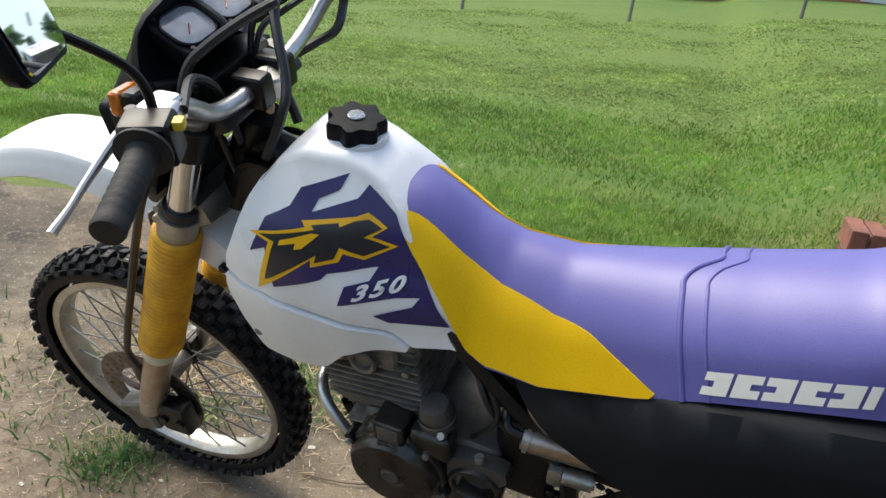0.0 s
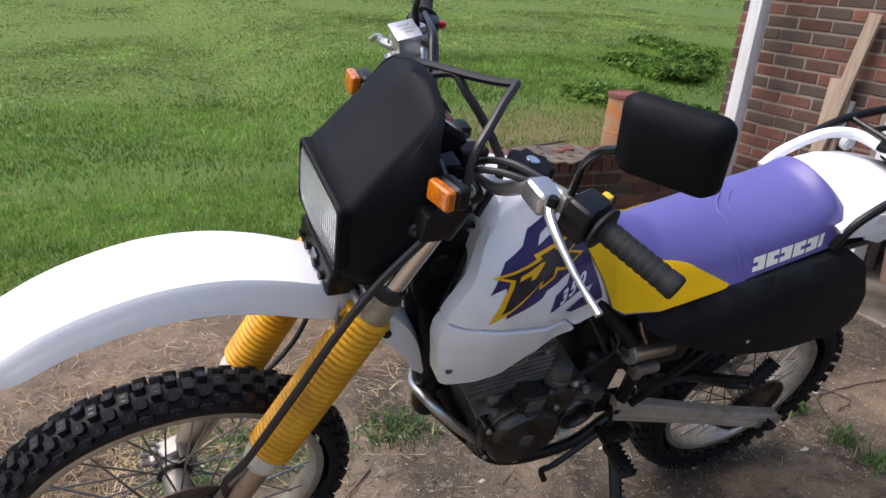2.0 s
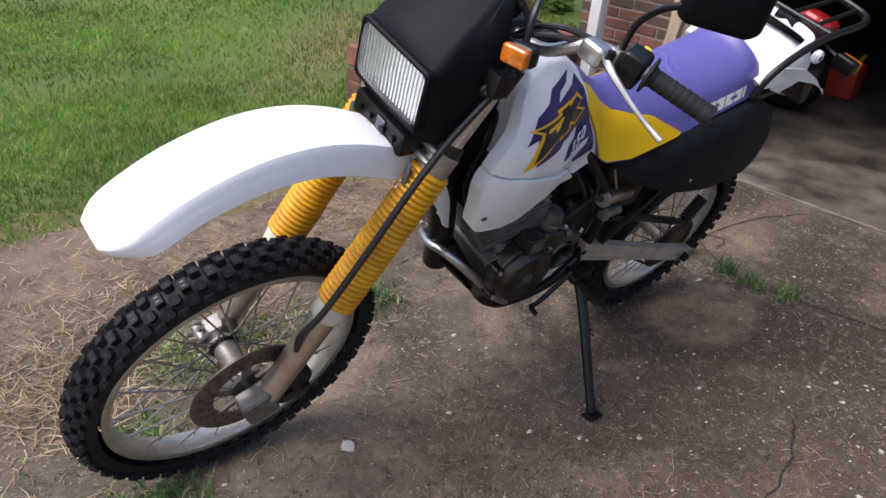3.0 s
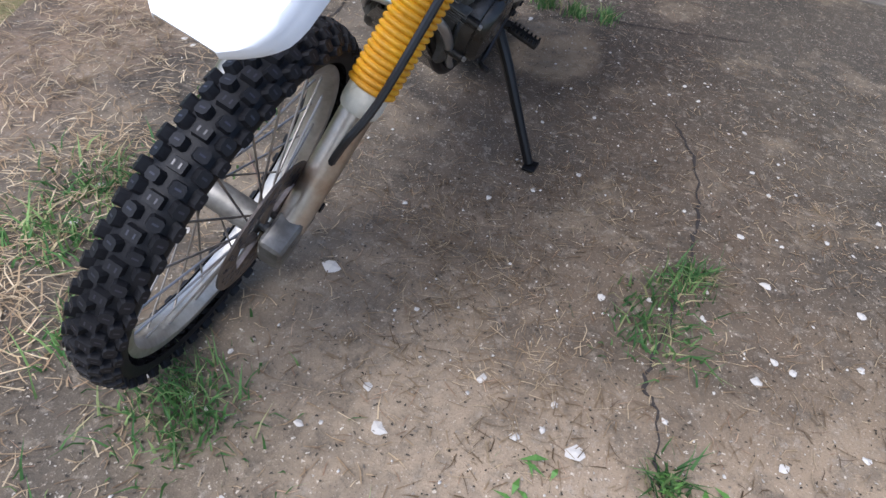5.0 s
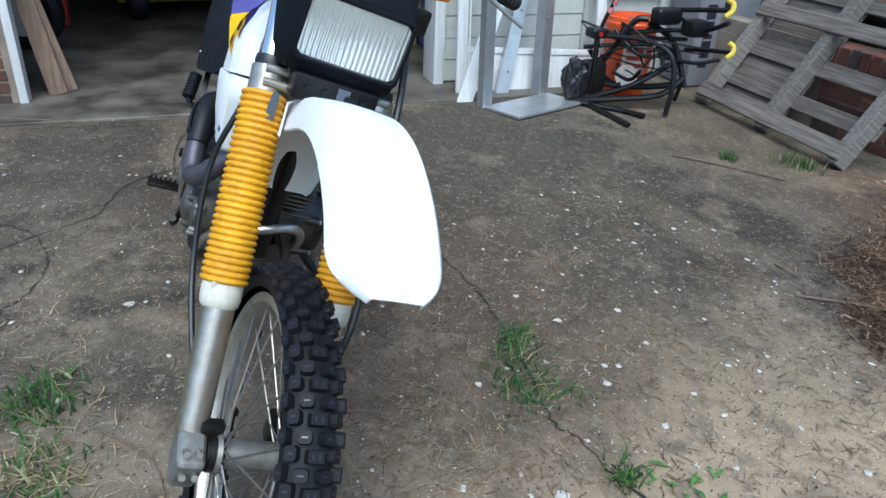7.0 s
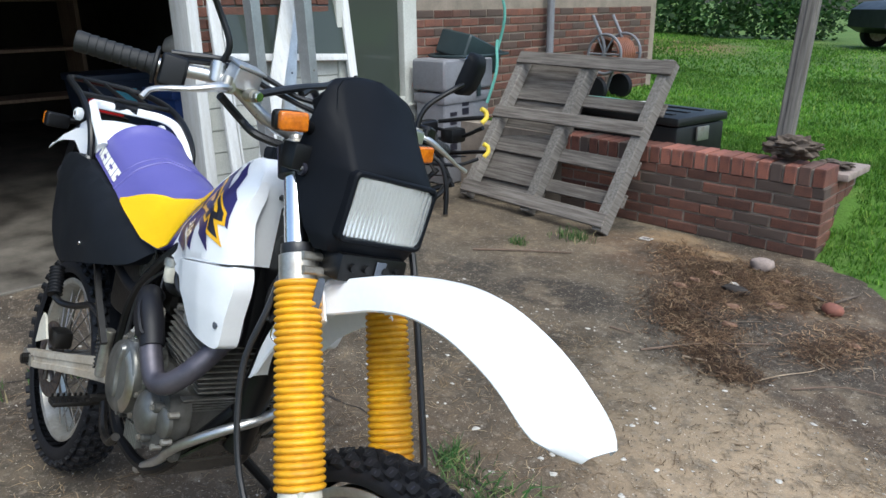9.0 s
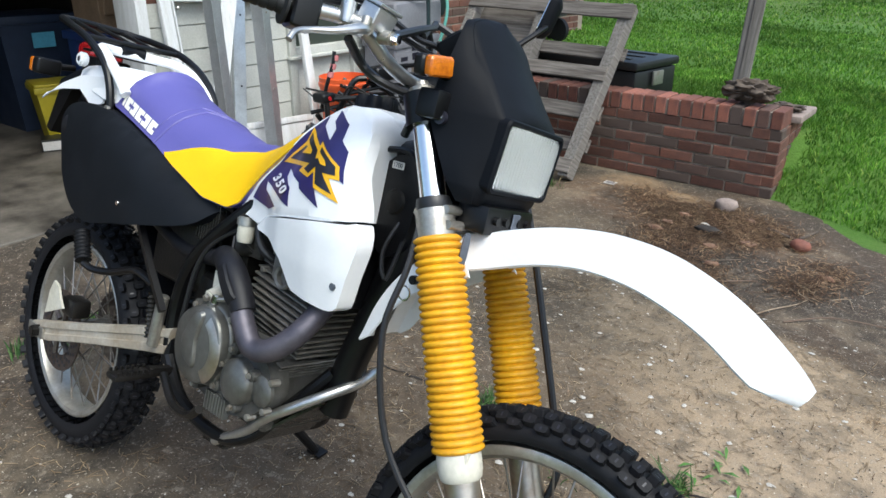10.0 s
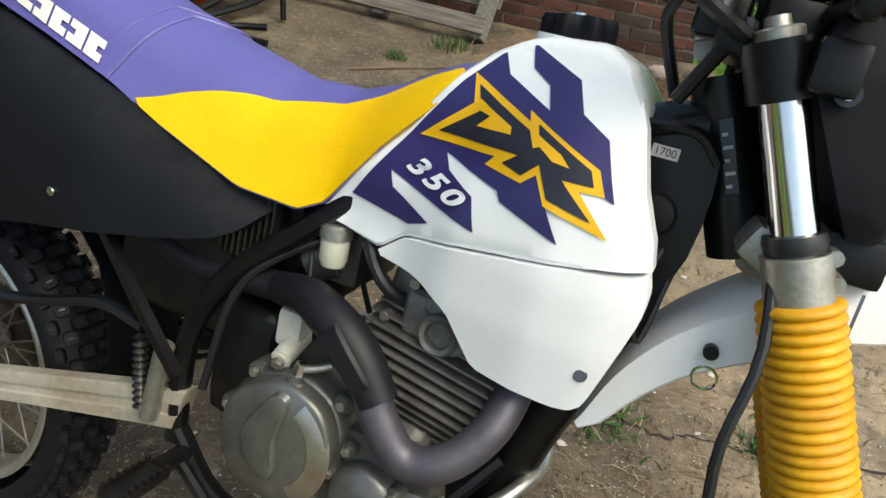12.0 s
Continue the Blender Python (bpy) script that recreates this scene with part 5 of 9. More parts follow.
for k in range(3):
    z = 0.205 - 0.035 * k
    r0 = 0.1462 + (z - 0.11) * 0.046
    part("label_line", loft([[Vector((r0 * math.cos(a), r0 * math.sin(a), z)), Vector((r0 * math.cos(a) + 0.002, r0 * math.sin(a), z)), Vector((r0 * math.cos(a) + 0.002, r0 * math.sin(a), z + 0.02)), Vector((r0 * math.cos(a), r0 * math.sin(a), z + 0.02))] for a in np.linspace(-0.62, 0.08, 10)]), "redcan", bucket, smooth=30)
mini = thing("minibike", "stripped black minibike frame with pink grip and yellow levers", "minibike", Matrix.Translation((-1.45, 2.62, 0)))
for pts, rr in (([(-0.1, -0.15, 0.1), (0.0, -0.05, 0.32), (0.05, 0.05, 0.5), (0.1, 0.12, 0.52)], 0.02), ([(-0.1, -0.15, 0.1), (0.1, 0.1, 0.1), (0.3, 0.3, 0.16)], 0.02), ([(0.1, 0.12, 0.5), (0.2, 0.25, 0.4), (0.3, 0.32, 0.14)], 0.018), ([(-0.1, -0.2, 0.32), (0.05, 0.1, 0.36), (0.15, 0.28, 0.34), (0.2, 0.36, 0.18), (0.18, 0.36, 0.02)], 0.014), ([(0.05, -0.35, 0.02), (0.2, -0.1, 0.06), (0.3, 0.15, 0.1), (0.3, 0.3, 0.2)], 0.02), ([(0.1, -0.3, 0.02), (0.3, -0.12, 0.015), (0.45, -0.05, 0.02)], 0.016), ([(-0.1, -0.15, 0.3), (-0.05, 0.0, 0.1), (0.1, 0.2, 0.1)], 0.016), ([(0.0, 0.0, 0.42), (0.2, 0.2, 0.47), (0.4, 0.3, 0.5), (0.6, 0.3, 0.58)], 0.014), ([(0.15, 0.2, 0.3), (0.35, 0.32, 0.3), (0.45, 0.42, 0.34)], 0.012)):
    part("frame_tube", sweep(pts, rr, 8, 4), "black", mini)
part("handlebar", sweep([(-0.05, -0.15, 0.35), (-0.02, -0.12, 0.5), (0.0, -0.08, 0.62), (0.0, -0.06, 0.7)], 0.012, 8, 4), "black", mini)
rm = random.Random(77)
for k in range(16):
    a = Vector((rm.uniform(-0.15, 0.2), rm.uniform(-0.25, 0.2), rm.uniform(0.12, 0.5)))
    b = Vector((rm.uniform(0.0, 0.4), rm.uniform(-0.1, 0.4), rm.uniform(0.05, 0.5)))
    c = (a + b) / 2 + Vector((rm.uniform(-0.1, 0.1), rm.uniform(-0.1, 0.1), rm.uniform(-0.08, 0.12)))
    part("cable", sweep([a, c, b], rm.choice((0.005, 0.007, 0.012)), 7, 5), rm.choice(("cable", "black", "darkeng")), mini)
for k in range(3):
    part("grip_band", cyl((-0.012 + 0.006 * k, -0.1 + 0.02 * k, 0.54 + 0.05 * k), (-0.008 + 0.006 * k, -0.09 + 0.02 * k, 0.575 + 0.05 * k), 0.02, n=14, bevel=0.003), "pink", mini)
part("engine_block", block((-0.06, -0.24, 0.05), (0.06, -0.1, 0.26), 0.03, 2), "darkeng", mini)
part("seat_stub", block((-0.04, -0.24, 0.4), (0.07, -0.13, 0.46), 0.02, 3), "black", mini)
part("lock_button", cyl((0.072, -0.19, 0.43), (0.076, -0.19, 0.43), 0.014, n=12), "redlens", mini)
part("hoop", sweep([(0.05, -0.15, 0.42), (0.22, 0.02, 0.42), (0.37, 0.12, 0.36), (0.43, 0.13, 0.2), (0.45, 0.1, 0.016)], 0.016, 10, 5), "black", mini)
part("floor_bar", sweep([(0.05, -0.26, 0.02), (0.3, -0.25, 0.018), (0.58, -0.24, 0.018)], 0.016, 8, 3), "black", mini)
part("brace", sweep([(0.06, -0.25, 0.03), (0.2, 0.0, 0.14), (0.28, 0.2, 0.28)], 0.018, 8, 3), "black", mini)
part("fork", sweep([(0.05, -0.2, 0.4), (0.06, -0.2, 0.2), (0.05, -0.21, 0.06)], 0.018, 8, 3), "black", mini)
part("headset", block((0.12, 0.1, 0.5), (0.22, 0.28, 0.6), 0.03, 3), "black", mini)
bm = bmesh.new()
bmesh.ops.create_icosphere(bm, subdivisions=4, radius=1)
for v in bm.verts:
    v.co *= 1 + 0.3 * noise.noise(v.co * 1.7) + 0.22 * noise.noise(v.co * 5.0)
    v.co = Vector((0.03 + v.co.x * 0.07, -0.31 + v.co.y * 0.075, 0.145 + v.co.z * 0.14))
part("collapsed_net", bm, "cable", mini, "bunched black netting", smooth=20)
part("number_disc", spin([(0, 0.07), (0.008, 0.07), (0.01, 0.06)], (0.05, 0.05, 0.16), (0.8, -0.5, 0.3), 20, caps=True), "speck", mini)
part("clutch_lump", block((0.3, 0.2, 0.46), (0.42, 0.34, 0.56), 0.03, 2), "black", mini)
for o in ((0.7, 0.2, 0.665), (0.5, 0.44, 0.39)):
    o = Vector(o)
    part("lever_rod", sweep([o + Vector((-0.35, -0.05, -0.05)), o + Vector((-0.15, 0.0, -0.02)), o], 0.014, 8, 3), "black", mini)
    part("yellow_tip", sweep([o + Vector((0, -0.02, -0.03)), o + Vector((0.01, 0.01, 0.0)), o + Vector((0.0, 0.015, 0.035)), o + Vector((-0.015, -0.01, 0.055))], 0.015, 8, 3), "lever_yellow", mini)
# long black toolbox behind the wall
tb = thing("toolbox", "long black plastic truck toolbox lying on the grass behind the wall", "toolbox", Matrix.Translation((0.1, 3.66, 0.36)) @ pose(0, 0, 0, 0, 0, 172))
part("toolbox_body", block((0.0, -0.5, 0.0), (1.5, 0.0, 0.23), 0.02, 2), "blackbox", tb)
part("toolbox_lid", block((-0.015, -0.515, 0.235), (1.515, 0.015, 0.29), 0.018, 2), "blackbox", tb)
for y in (-0.4, -0.25, -0.1):
    part("lid_rib", block((0.1, y - 0.02, 0.288), (1.4, y + 0.02, 0.298), 0.006, 2), "blackbox", tb)
latch = part("latch", block((-0.028, -0.3, 0.13), (-0.012, -0.18, 0.22), 0.006, 2), "alu", tb, "bright metal latch")
part("sticker", block((0.55, -0.46, 0.2985), (0.63, -0.4, 0.3), 0, 1), "label", tb)
# grey post and rotten wood at the wall's end
pp = thing("old_post", "weathered grey timber post behind the brick wall", "post", Matrix.Translation((0.7, 3.75, 0.3)) @ pose(0, 0, 0, -3, 2.5, 12))
part("post_shaft", block((-0.045, -0.045, 0.0), (0.045, 0.045, 2.2), 0.006, 1), "oldwoodv", pp, smooth=0)
part("post_strip", block((-0.012, -0.053, 0.0), (0.036, -0.046, 2.2), 0.003, 1), "oldwoodv", pp, smooth=0)
stone("rotten_log", 0.82, 3.59, 0.495, (0.13, 0.075, 0.06), "rotwood", "piece of rotten wood lying on the brick wall", "wood", 9, 0.45)
stone("bark_piece", 0.98, 3.8, 0.443, (0.09, 0.07, 0.022), "rotwood", "flat piece of bark on the wall's end", "bark", 10, 0.45)
# hose reel by the house wall
reel = thing("hose_reel", "grey hose reel cart with a brown garden hose", "hose reel", Matrix.Translation((-1.7, 5.55, 0.42)))
for s in (0.0, 0.34):
    part("reel_wheel", sweep([(0.18 * math.cos(a), s, 0.45 + 0.18 * math.sin(a)) for a in np.linspace(0, 6.283, 16, endpoint=False)], 0.014, 8, 2, closed=True), "greyplastic", reel)
    for k in range(3):
        a = k * 1.047
        part("reel_spoke", cyl((0.18 * math.cos(a), s, 0.45 + 0.18 * math.sin(a)), (-0.18 * math.cos(a), s, 0.45 - 0.18 * math.sin(a)), 0.01, n=8), "greyplastic", reel)
    part("reel_leg", sweep([(-0.2, s, 0.0), (-0.1, s, 0.3), (0.0, s, 0.5), (-0.15, s, 0.8)], 0.016, 8, 4), "greyplastic", reel)
    part("cart_wheel", spin([(-0.03, 0.05), (-0.03, 0.12), (0.03, 0.12), (0.03, 0.05)], (-0.05, s * 1.3 - 0.05, 0.12), (0, 1, 0), 24, caps=True), "rubber", reel)
bm = bmesh.new()
for k in range(10):
    spin([(-0.014, 0.13), (-0.007, 0.145), (0.007, 0.145), (0.014, 0.13)], (0, 0.03 + 0.031 * k, 0.45), (0, 1, 0), 24, bm)
part("hose_coil", bm, "hose", reel)
part("downpipe", sweep([(-1.93, 5.0, 0.3), (-1.93, 5.0, 2.4)], 0.035, 10, 1), "greyplastic")
tagged(bpy.data.objects["downpipe"], "grey rainwater pipe on the house wall", "pipe")

# concrete block, board and planks on the near side of the garage
cb = thing("concrete_block", "dark hollow concrete block standing on end by the pier", "block", Matrix.Translation((-1.75, -1.3, 0.0)) @ pose(0, 0, 0, 0, 0, 10))
bm = block((-0.1, -0.2, 0), (0.1, 0.2, 0.19), 0.008, 1)
part("block_body", bm, "stone", cb, smooth=0)
for y in (-0.1, 0.1):
    # thin dark plate stands in for the shade of an open cell
    part("block_hollow", block((0.0985, y - 0.065, 0.035), (0.1015, y + 0.065, 0.155), 0.004, 1), "crack", cb)
tagged(part("white_sheet", block((-0.2, -0.09, 0.004), (0.2, 0.09, 0.018), 0.004, 1, Matrix.Translation((-1.28, -1.22, 0)) @ pose(0, 0, 0, 0, 0, 15)), "whitewood", smooth=0), "white board lying on the drive", "board")
for k in range(2):
    bm = block((-0.012, -0.05, 0), (0.012, 0.05, 1.2 + 0.25 * (k % 3)), 0.003, 1, Matrix.Translation((-2.16 - 0.05 * k, -0.72 + 0.05 * k, 0.012)) @ pose(0, 0, 0, 9 + 2 * k, -4 - k, 20 * k))
    tagged(part("loose_plank", bm, "plank", smooth=0), "raw wooden plank leaning inside the garage", "plank", "planks in the garage")
# inside the garage
tr = thing("lawn_tractor", "green and yellow lawn tractor in the dark garage", "lawn tractor", Matrix.Translation((-5.15, 0.0, 0.012)) @ pose(0, 0, 0, 0, 0, 8))
part("hood", block((-0.2, -0.3, 0.62), (0.75, 0.3, 0.82), 0.07, 3), "tractor", tr, "glossy green hood")
part("grille", block((0.6, -0.27, 0.25), (0.74, 0.27, 0.62), 0.03, 2), "rubber", tr)
part("chassis", block((-0.9, -0.24, 0.2), (0.6, 0.24, 0.42), 0.03, 2), "black", tr)
part("fender_deck", block((-0.95, -0.45, 0.5), (-0.3, 0.45, 0.62), 0.05, 3), "tractor", tr)
part("tractor_seat", block((-0.85, -0.22, 0.64), (-0.4, 0.22, 0.72), 0.04, 3), "tractor_yellow", tr)
part("seat_back", block((-0.9, -0.22, 0.7), (-0.8, 0.22, 0.92), 0.04, 3), "tractor_yellow", tr)
part("mower_deck", block((-0.35, -0.55, 0.1), (0.25, 0.55, 0.24), 0.04, 2), "tractor_yellow", tr)
part("steering_wheel", sweep([(-0.15 + 0.08 * math.cos(a), 0.17 * math.sin(a), 0.98 + 0.1 * math.cos(a)) for a in np.linspace(0, 6.283, 14, endpoint=False)], 0.014, 8, 2, closed=True), "black", tr)
part("bumper", sweep([(0.6, -0.25, 0.3), (0.85, -0.22, 0.33), (0.88, 0, 0.33), (0.85, 0.22, 0.33), (0.6, 0.25, 0.3)], 0.02, 8, 4), "black", tr)
for x, y, r_, w_ in ((0.5, 0.4, 0.19, 0.16), (0.5, -0.4, 0.19, 0.16), (-0.6, 0.42, 0.27, 0.24), (-0.6, -0.42, 0.27, 0.24)):
    tw = part("wheel", spin([(-w_ / 2, r_ * 0.55), (-w_ / 2, r_ * 0.9), (-w_ * 0.35, r_), (w_ * 0.35, r_), (w_ / 2, r_ * 0.9), (w_ / 2, r_ * 0.55)], (x, y, r_), (0, 1, 0), 28), "rubber", tr)
    part("wheel_hub", spin([(-w_ * 0.4, r_ * 0.56), (-w_ * 0.2, r_ * 0.2), (w_ * 0.2, r_ * 0.2), (w_ * 0.4, r_ * 0.56)], (x, y, r_), (0, 1, 0), 24, caps=True), "tractor_yellow", tw)
part("front_label", block((0.741, 0.16, 0.42), (0.744, 0.2, 0.54), 0, 1), "label", tr)
cw = thing("cart_wheel", "white-hubbed cart wheel leaning in the garage", "wheel", Matrix.Translation((-3.5, -1.04, 0.012)) @ pose(0, 0, 0, 8, 0, 75) @ Matrix.Scale(1.35, 4))
part("cart_tyre", spin([(-0.05, 0.13), (-0.06, 0.18), (-0.03, 0.21), (0.03, 0.21), (0.06, 0.18), (0.05, 0.13)], (0, 0, 0.21), (0, 1, 0), 32), "rubber", cw)
part("cart_hub", spin([(-0.05, 0.13), (-0.045, 0.09), (-0.03, 0.05), (0.03, 0.05), (0.045, 0.09), (0.05, 0.13)], (0, 0, 0.21), (0, 1, 0), 28, caps=True), "speck", cw)
gc = thing("fuel_can", "red plastic fuel can on the garage floor", "fuel can", Matrix.Translation((-4.4, -0.98, 0.012)))
part("can_body", block((-0.09, -0.12, 0), (0.09, 0.12, 0.3), 0.03, 3), "redcan", gc)
part("can_spout", cyl((0.0, 0.06, 0.29), (0.0, 0.1, 0.37), 0.02, 0.015, 14), "tractor_yellow", gc)
crate = thing("blue_crate", "blue plastic crate under a cardboard box", "crate", Matrix.Translation((-3.2, 2.15, 0.012)))
part("crate_body", block((-0.25, -0.3, 0), (0.25, 0.3, 0.72), 0.02, 2), "blue", crate)
part("crate_rim", block((-0.27, -0.32, 0.68), (0.27, 0.32, 0.74), 0.01, 2), "blue", crate)
cbx = thing("cardboard_box", "open cardboard box with rags on the blue crate", "box", Matrix.Translation((-3.2, 2.12, 0.755)))
part("box_shell", block((-0.18, -0.22, 0), (0.18, 0.22, 0.24), 0.004, 1), "cardboard", cbx, smooth=0)
part("box_flap", block((0.17, -0.2, 0.16), (0.185, 0.2, 0.3), 0.003, 1, pose(0, 0, 0, 0, 12, 0)), "cardboard", cbx, smooth=0)
stone("rag_heap", -3.15, 2.1, 0.99, (0.16, 0.19, 0.09), "rag", "crumpled pale rags in the cardboard box", "rags", 15)
bin_b = thing("waste_bin", "tall dark blue plastic bin with a pale blue sticker", "bin", Matrix.Translation((-4.0, 1.82, 0.012)))
part("bin_wall", loft([[Vector((a * w, b * w * 1.1, z)) for a, b in ((-1, -1), (1, -1), (1, 1), (-1, 1))] for w, z in ((0.22, 0.0), (0.27, 0.78))]), "navybin", bin_b, smooth=0)
part("bin_rim", block((-0.29, -0.315, 0.77), (0.29, 0.315, 0.83), 0.015, 2), "navybin", bin_b)
part("bin_sticker", block((0.262, -0.1, 0.62), (0.27, 0.06, 0.73), 0.002, 1, pose(0, 0, 0, 0, 3.5, 0)), "skysticker", bin_b, smooth=0)
tub = thing("yellow_tub", "yellow plastic litter tub with a printed label", "tub", Matrix.Translation((-3.38, 1.71, 0.012)) @ pose(0, 0, 0, 0, 0, -14))
part("tub_wall", loft([[Vector((a * w * 0.8, b * w, z)) for a, b in ((-1, -1), (1, -1), (1, 1), (-1, 1))] for w, z in ((0.15, 0.0), (0.185, 0.36))]), "tubyellow", tub, smooth=0)
part("tub_rim", block((-0.165, -0.2, 0.35), (0.165, 0.2, 0.395), 0.01, 2), "tubyellow", tub)
part("tub_lid", block((-0.155, -0.19, 0.396), (0.155, 0.19, 0.412), 0.006, 2), "tubyellow", tub)
part("tub_label", block((0.1415, -0.08, 0.1), (0.146, -0.02, 0.26), 0.001, 1, pose(0, 0, 0, 0, 4.5, 0)), "label", tub, smooth=0)
for z in (0.12, 0.17, 0.22):
    part("label_bar", block((0.1455, -0.072, z), (0.147, -0.03, z + 0.025), 0, 1, pose(0, 0, 0, 0, 4.5, 0)), "ink", tub, smooth=0)
case_s = thing("small_box", "small black and white printed carton on the garage floor", "box", Matrix.Translation((-3.12, 1.52, 0.012)) @ pose(0, 0, 0, 0, 0, -25))
part("carton", block((-0.08, -0.12, 0.0), (0.08, 0.12, 0.08), 0.004, 1), "blackbox", case_s, smooth=0)
part("carton_front", block((0.0795, -0.112, 0.008), (0.0815, 0.03, 0.068), 0.001, 1), "label", case_s, smooth=0)
shelf = thing("shelf", "wooden shelf with boards in the dark garage", "shelf", Matrix.Translation((-5.6, 1.3, 0.012)))
for z in (0.5, 0.95, 1.4):
    part("shelf_board", block((-0.25, -0.8, z), (0.25, 0.8, z + 0.03), 0.004, 1), "plank", shelf, smooth=0)
for y in (-0.78, 0.78):
    part("shelf_upright", block((-0.24, y - 0.02, 0), (0.24, y + 0.02, 1.5), 0.004, 1), "plank", shelf, smooth=0)
part("shelf_pipe", cyl((0.3, -0.9, 0.0), (0.36, -0.7, 1.3), 0.02, n=10), "greyplastic", shelf)

# ---- distance ----
def leaf_mass(name, blobs, n, size, material, label, category, seed):
    r = random.Random(seed)
    vs, fs = [], []
    for _ in range(n):
        cx, cy, cz, sx, sy, sz = r.choice(blobs)
        d = Vector((r.gauss(0, 1), r.gauss(0, 1), r.gauss(0, 1))).normalized() * r.uniform(0.55, 1.08)
        p = Vector((cx + d.x * sx, cy + d.y * sy, max(cz + d.z * sz, 0.02)))
        u = Vector((r.uniform(-1, 1), r.uniform(-1, 1), r.uniform(-0.7, 0.7))).normalized()
        v = u.orthogonal().normalized()
        s = size * r.uniform(0.6, 1.4)
        i = len(vs)
        vs += [tuple(p - u * s), tuple(p + v * s * 0.6), tuple(p + u * s), tuple(p - v * s * 0.6)]
        fs.append((i, i + 1, i + 2, i + 3))
    return tagged(raw(name, vs, fs, material), label, category, kind="stuff")


leaf_mass("hedge", [(-8.6 + 0.95 * k, 16.3 + 0.75 * k, 1.3 + 0.15 * (k % 2), 1.05, 1.0, 1.05) for k in range(5)], 9000, 0.07, "leafblade", "dark green shrubs at the lawn's far edge", "hedge", 41)
r = random.Random(43)
ivy = []
for _ in range(20):
    u = r.random()
    x, y = -2.3 - 2.9 * u + r.uniform(-0.3, 0.3), -3.15 - 2.5 * u + r.uniform(-0.35, 0.35)
    ivy.append((x, y, lawn_z(x, y) + 0.03, 0.3, 0.3, 0.08))
leaf_mass("ivy", ivy, 9000, 0.04, "ivyblade", "patch of broad-leaved ground cover on the lawn", "ivy", 42)
tree_line = []
for k in range(26):
    a = radians(178 + 5.2 * k)
    tree_line.append((48 * math.cos(a), 48 * math.sin(a), 1.5 + (k % 3), 5.0, 5.0, 5.0 + (k % 4) * 0.6))
leaf_mass("far_trees", tree_line, 14000, 0.55, "leafblade", "far wood behind the lawn", "wood", 44)
for k, (x, y) in enumerate(((6.5, -17.5), (2.3, -18.0), (-1.6, -18.6), (-6.0, -19.4), (-10.5, -20.0), (-15.0, -20.6))):
    tagged(part("fence_post", sweep([(x, y, lawn_z(x, y) - 0.1), (x + 0.02, y, lawn_z(x, y) + 1.2)], 0.045, 8, 1), "oldwoodv"), "thin grey fence post on the far lawn", "fence post", "fence posts on the lawn")
house = thing("brick_house", "low red brick house beyond the lawn", "house", Matrix.Translation((-6.5, -34.0, lawn_z(-6.5, -34.0))) @ pose(0, 0, 0, 0, 0, -4))
part("wall", block((-11, -6, -1), (11, 0, 2.6), 0.02, 1), "farbrick", house, smooth=0)
part("roof", loft([[Vector((x, -6.5, 2.6)), Vector((x, 0.5, 2.6)), Vector((x, -3, 4.6))] for x in (-11.5, 11.5)]), "roof", house, smooth=0)
for x in (-7, -3, 4, 8):
    w_ = part("window", block((x, -0.02, 0.9), (x + 1.2, 0.03, 2.1), 0.01, 1), "whitewood", house)
    part("pane", block((x + 0.08, 0.03, 0.98), (x + 1.12, 0.04, 2.02), 0, 1), "glass", w_, smooth=0)
part("door", block((0.2, -0.02, 0), (1.15, 0.04, 2.05), 0.01, 1), "whitewood", house)
part("porch_step", block((8.6, 0.0, -0.3), (11.5, 2.2, 0.12), 0.02, 1), "speck", house)
# parked car far off on the grass
cz0 = lawn_z(1.5, 15.5)
car = thing("parked_car", "dark parked car on the grass", "car", Matrix.Translation((-2.2, 17.1, lawn_z(-2.2, 17.1))) @ pose(0, 0, 0, 0, 0, 45))
rings = []
for x, zl, zh, w_ in ((-2.0, 0.45, 0.8, 0.7), (-1.7, 0.32, 0.95, 0.82), (-0.9, 0.3, 1.0, 0.86), (0.6, 0.3, 1.0, 0.86), (1.6, 0.3, 0.98, 0.84), (2.1, 0.4, 0.85, 0.74)):
    rings.append([Vector((x + 1.3, y * w_, z)) for y, z in ((-1, zl), (-1.02, (zl + zh) / 2), (-0.93, zh), (0.93, zh), (1.02, (zl + zh) / 2), (1, zl))])
part("body", loft(rings), "blackbox", car)
part("cabin", loft([[Vector((x + 1.3, y, z)) for y, z in ((-0.78, 0.98), (-0.6, 1.42 * f), (0.6, 1.42 * f), (0.78, 0.98))] for x, f in ((-1.2, 0.7), (-0.6, 1.0), (0.7, 1.0), (1.3, 0.7))]), "glass", car)
for x in (0.0, 2.6):
    for y in (-0.8, 0.8):
        tw = part("wheel", spin([(-0.1, 0.2), (-0.1, 0.31), (-0.06, 0.33), (0.06, 0.33), (0.1, 0.31), (0.1, 0.2)], (x, y, 0.33), (0, 1, 0), 28), "rubber", car)
        part("hubcap", spin([(-0.09, 0.2), (-0.06, 0.05), (0.06, 0.05), (0.09, 0.2)], (x, y, 0.33), (0, 1, 0), 20, caps=True), "alu", tw)

# ---- motorcycle: x ahead, y to its left, z up, leaning on its stand ----
BIKE = pose(0.064, -0.014, 0.007, -18.9, 0, -3.0)
bike = thing("motorcycle", "white purple and yellow off-road motorcycle leaning on its side stand", "motorcycle", BIKE)
AX = Vector((0.43, 0, -1)).normalized()


def fork_x(z):
    return 1.124 + (1.125 - z) * 0.43


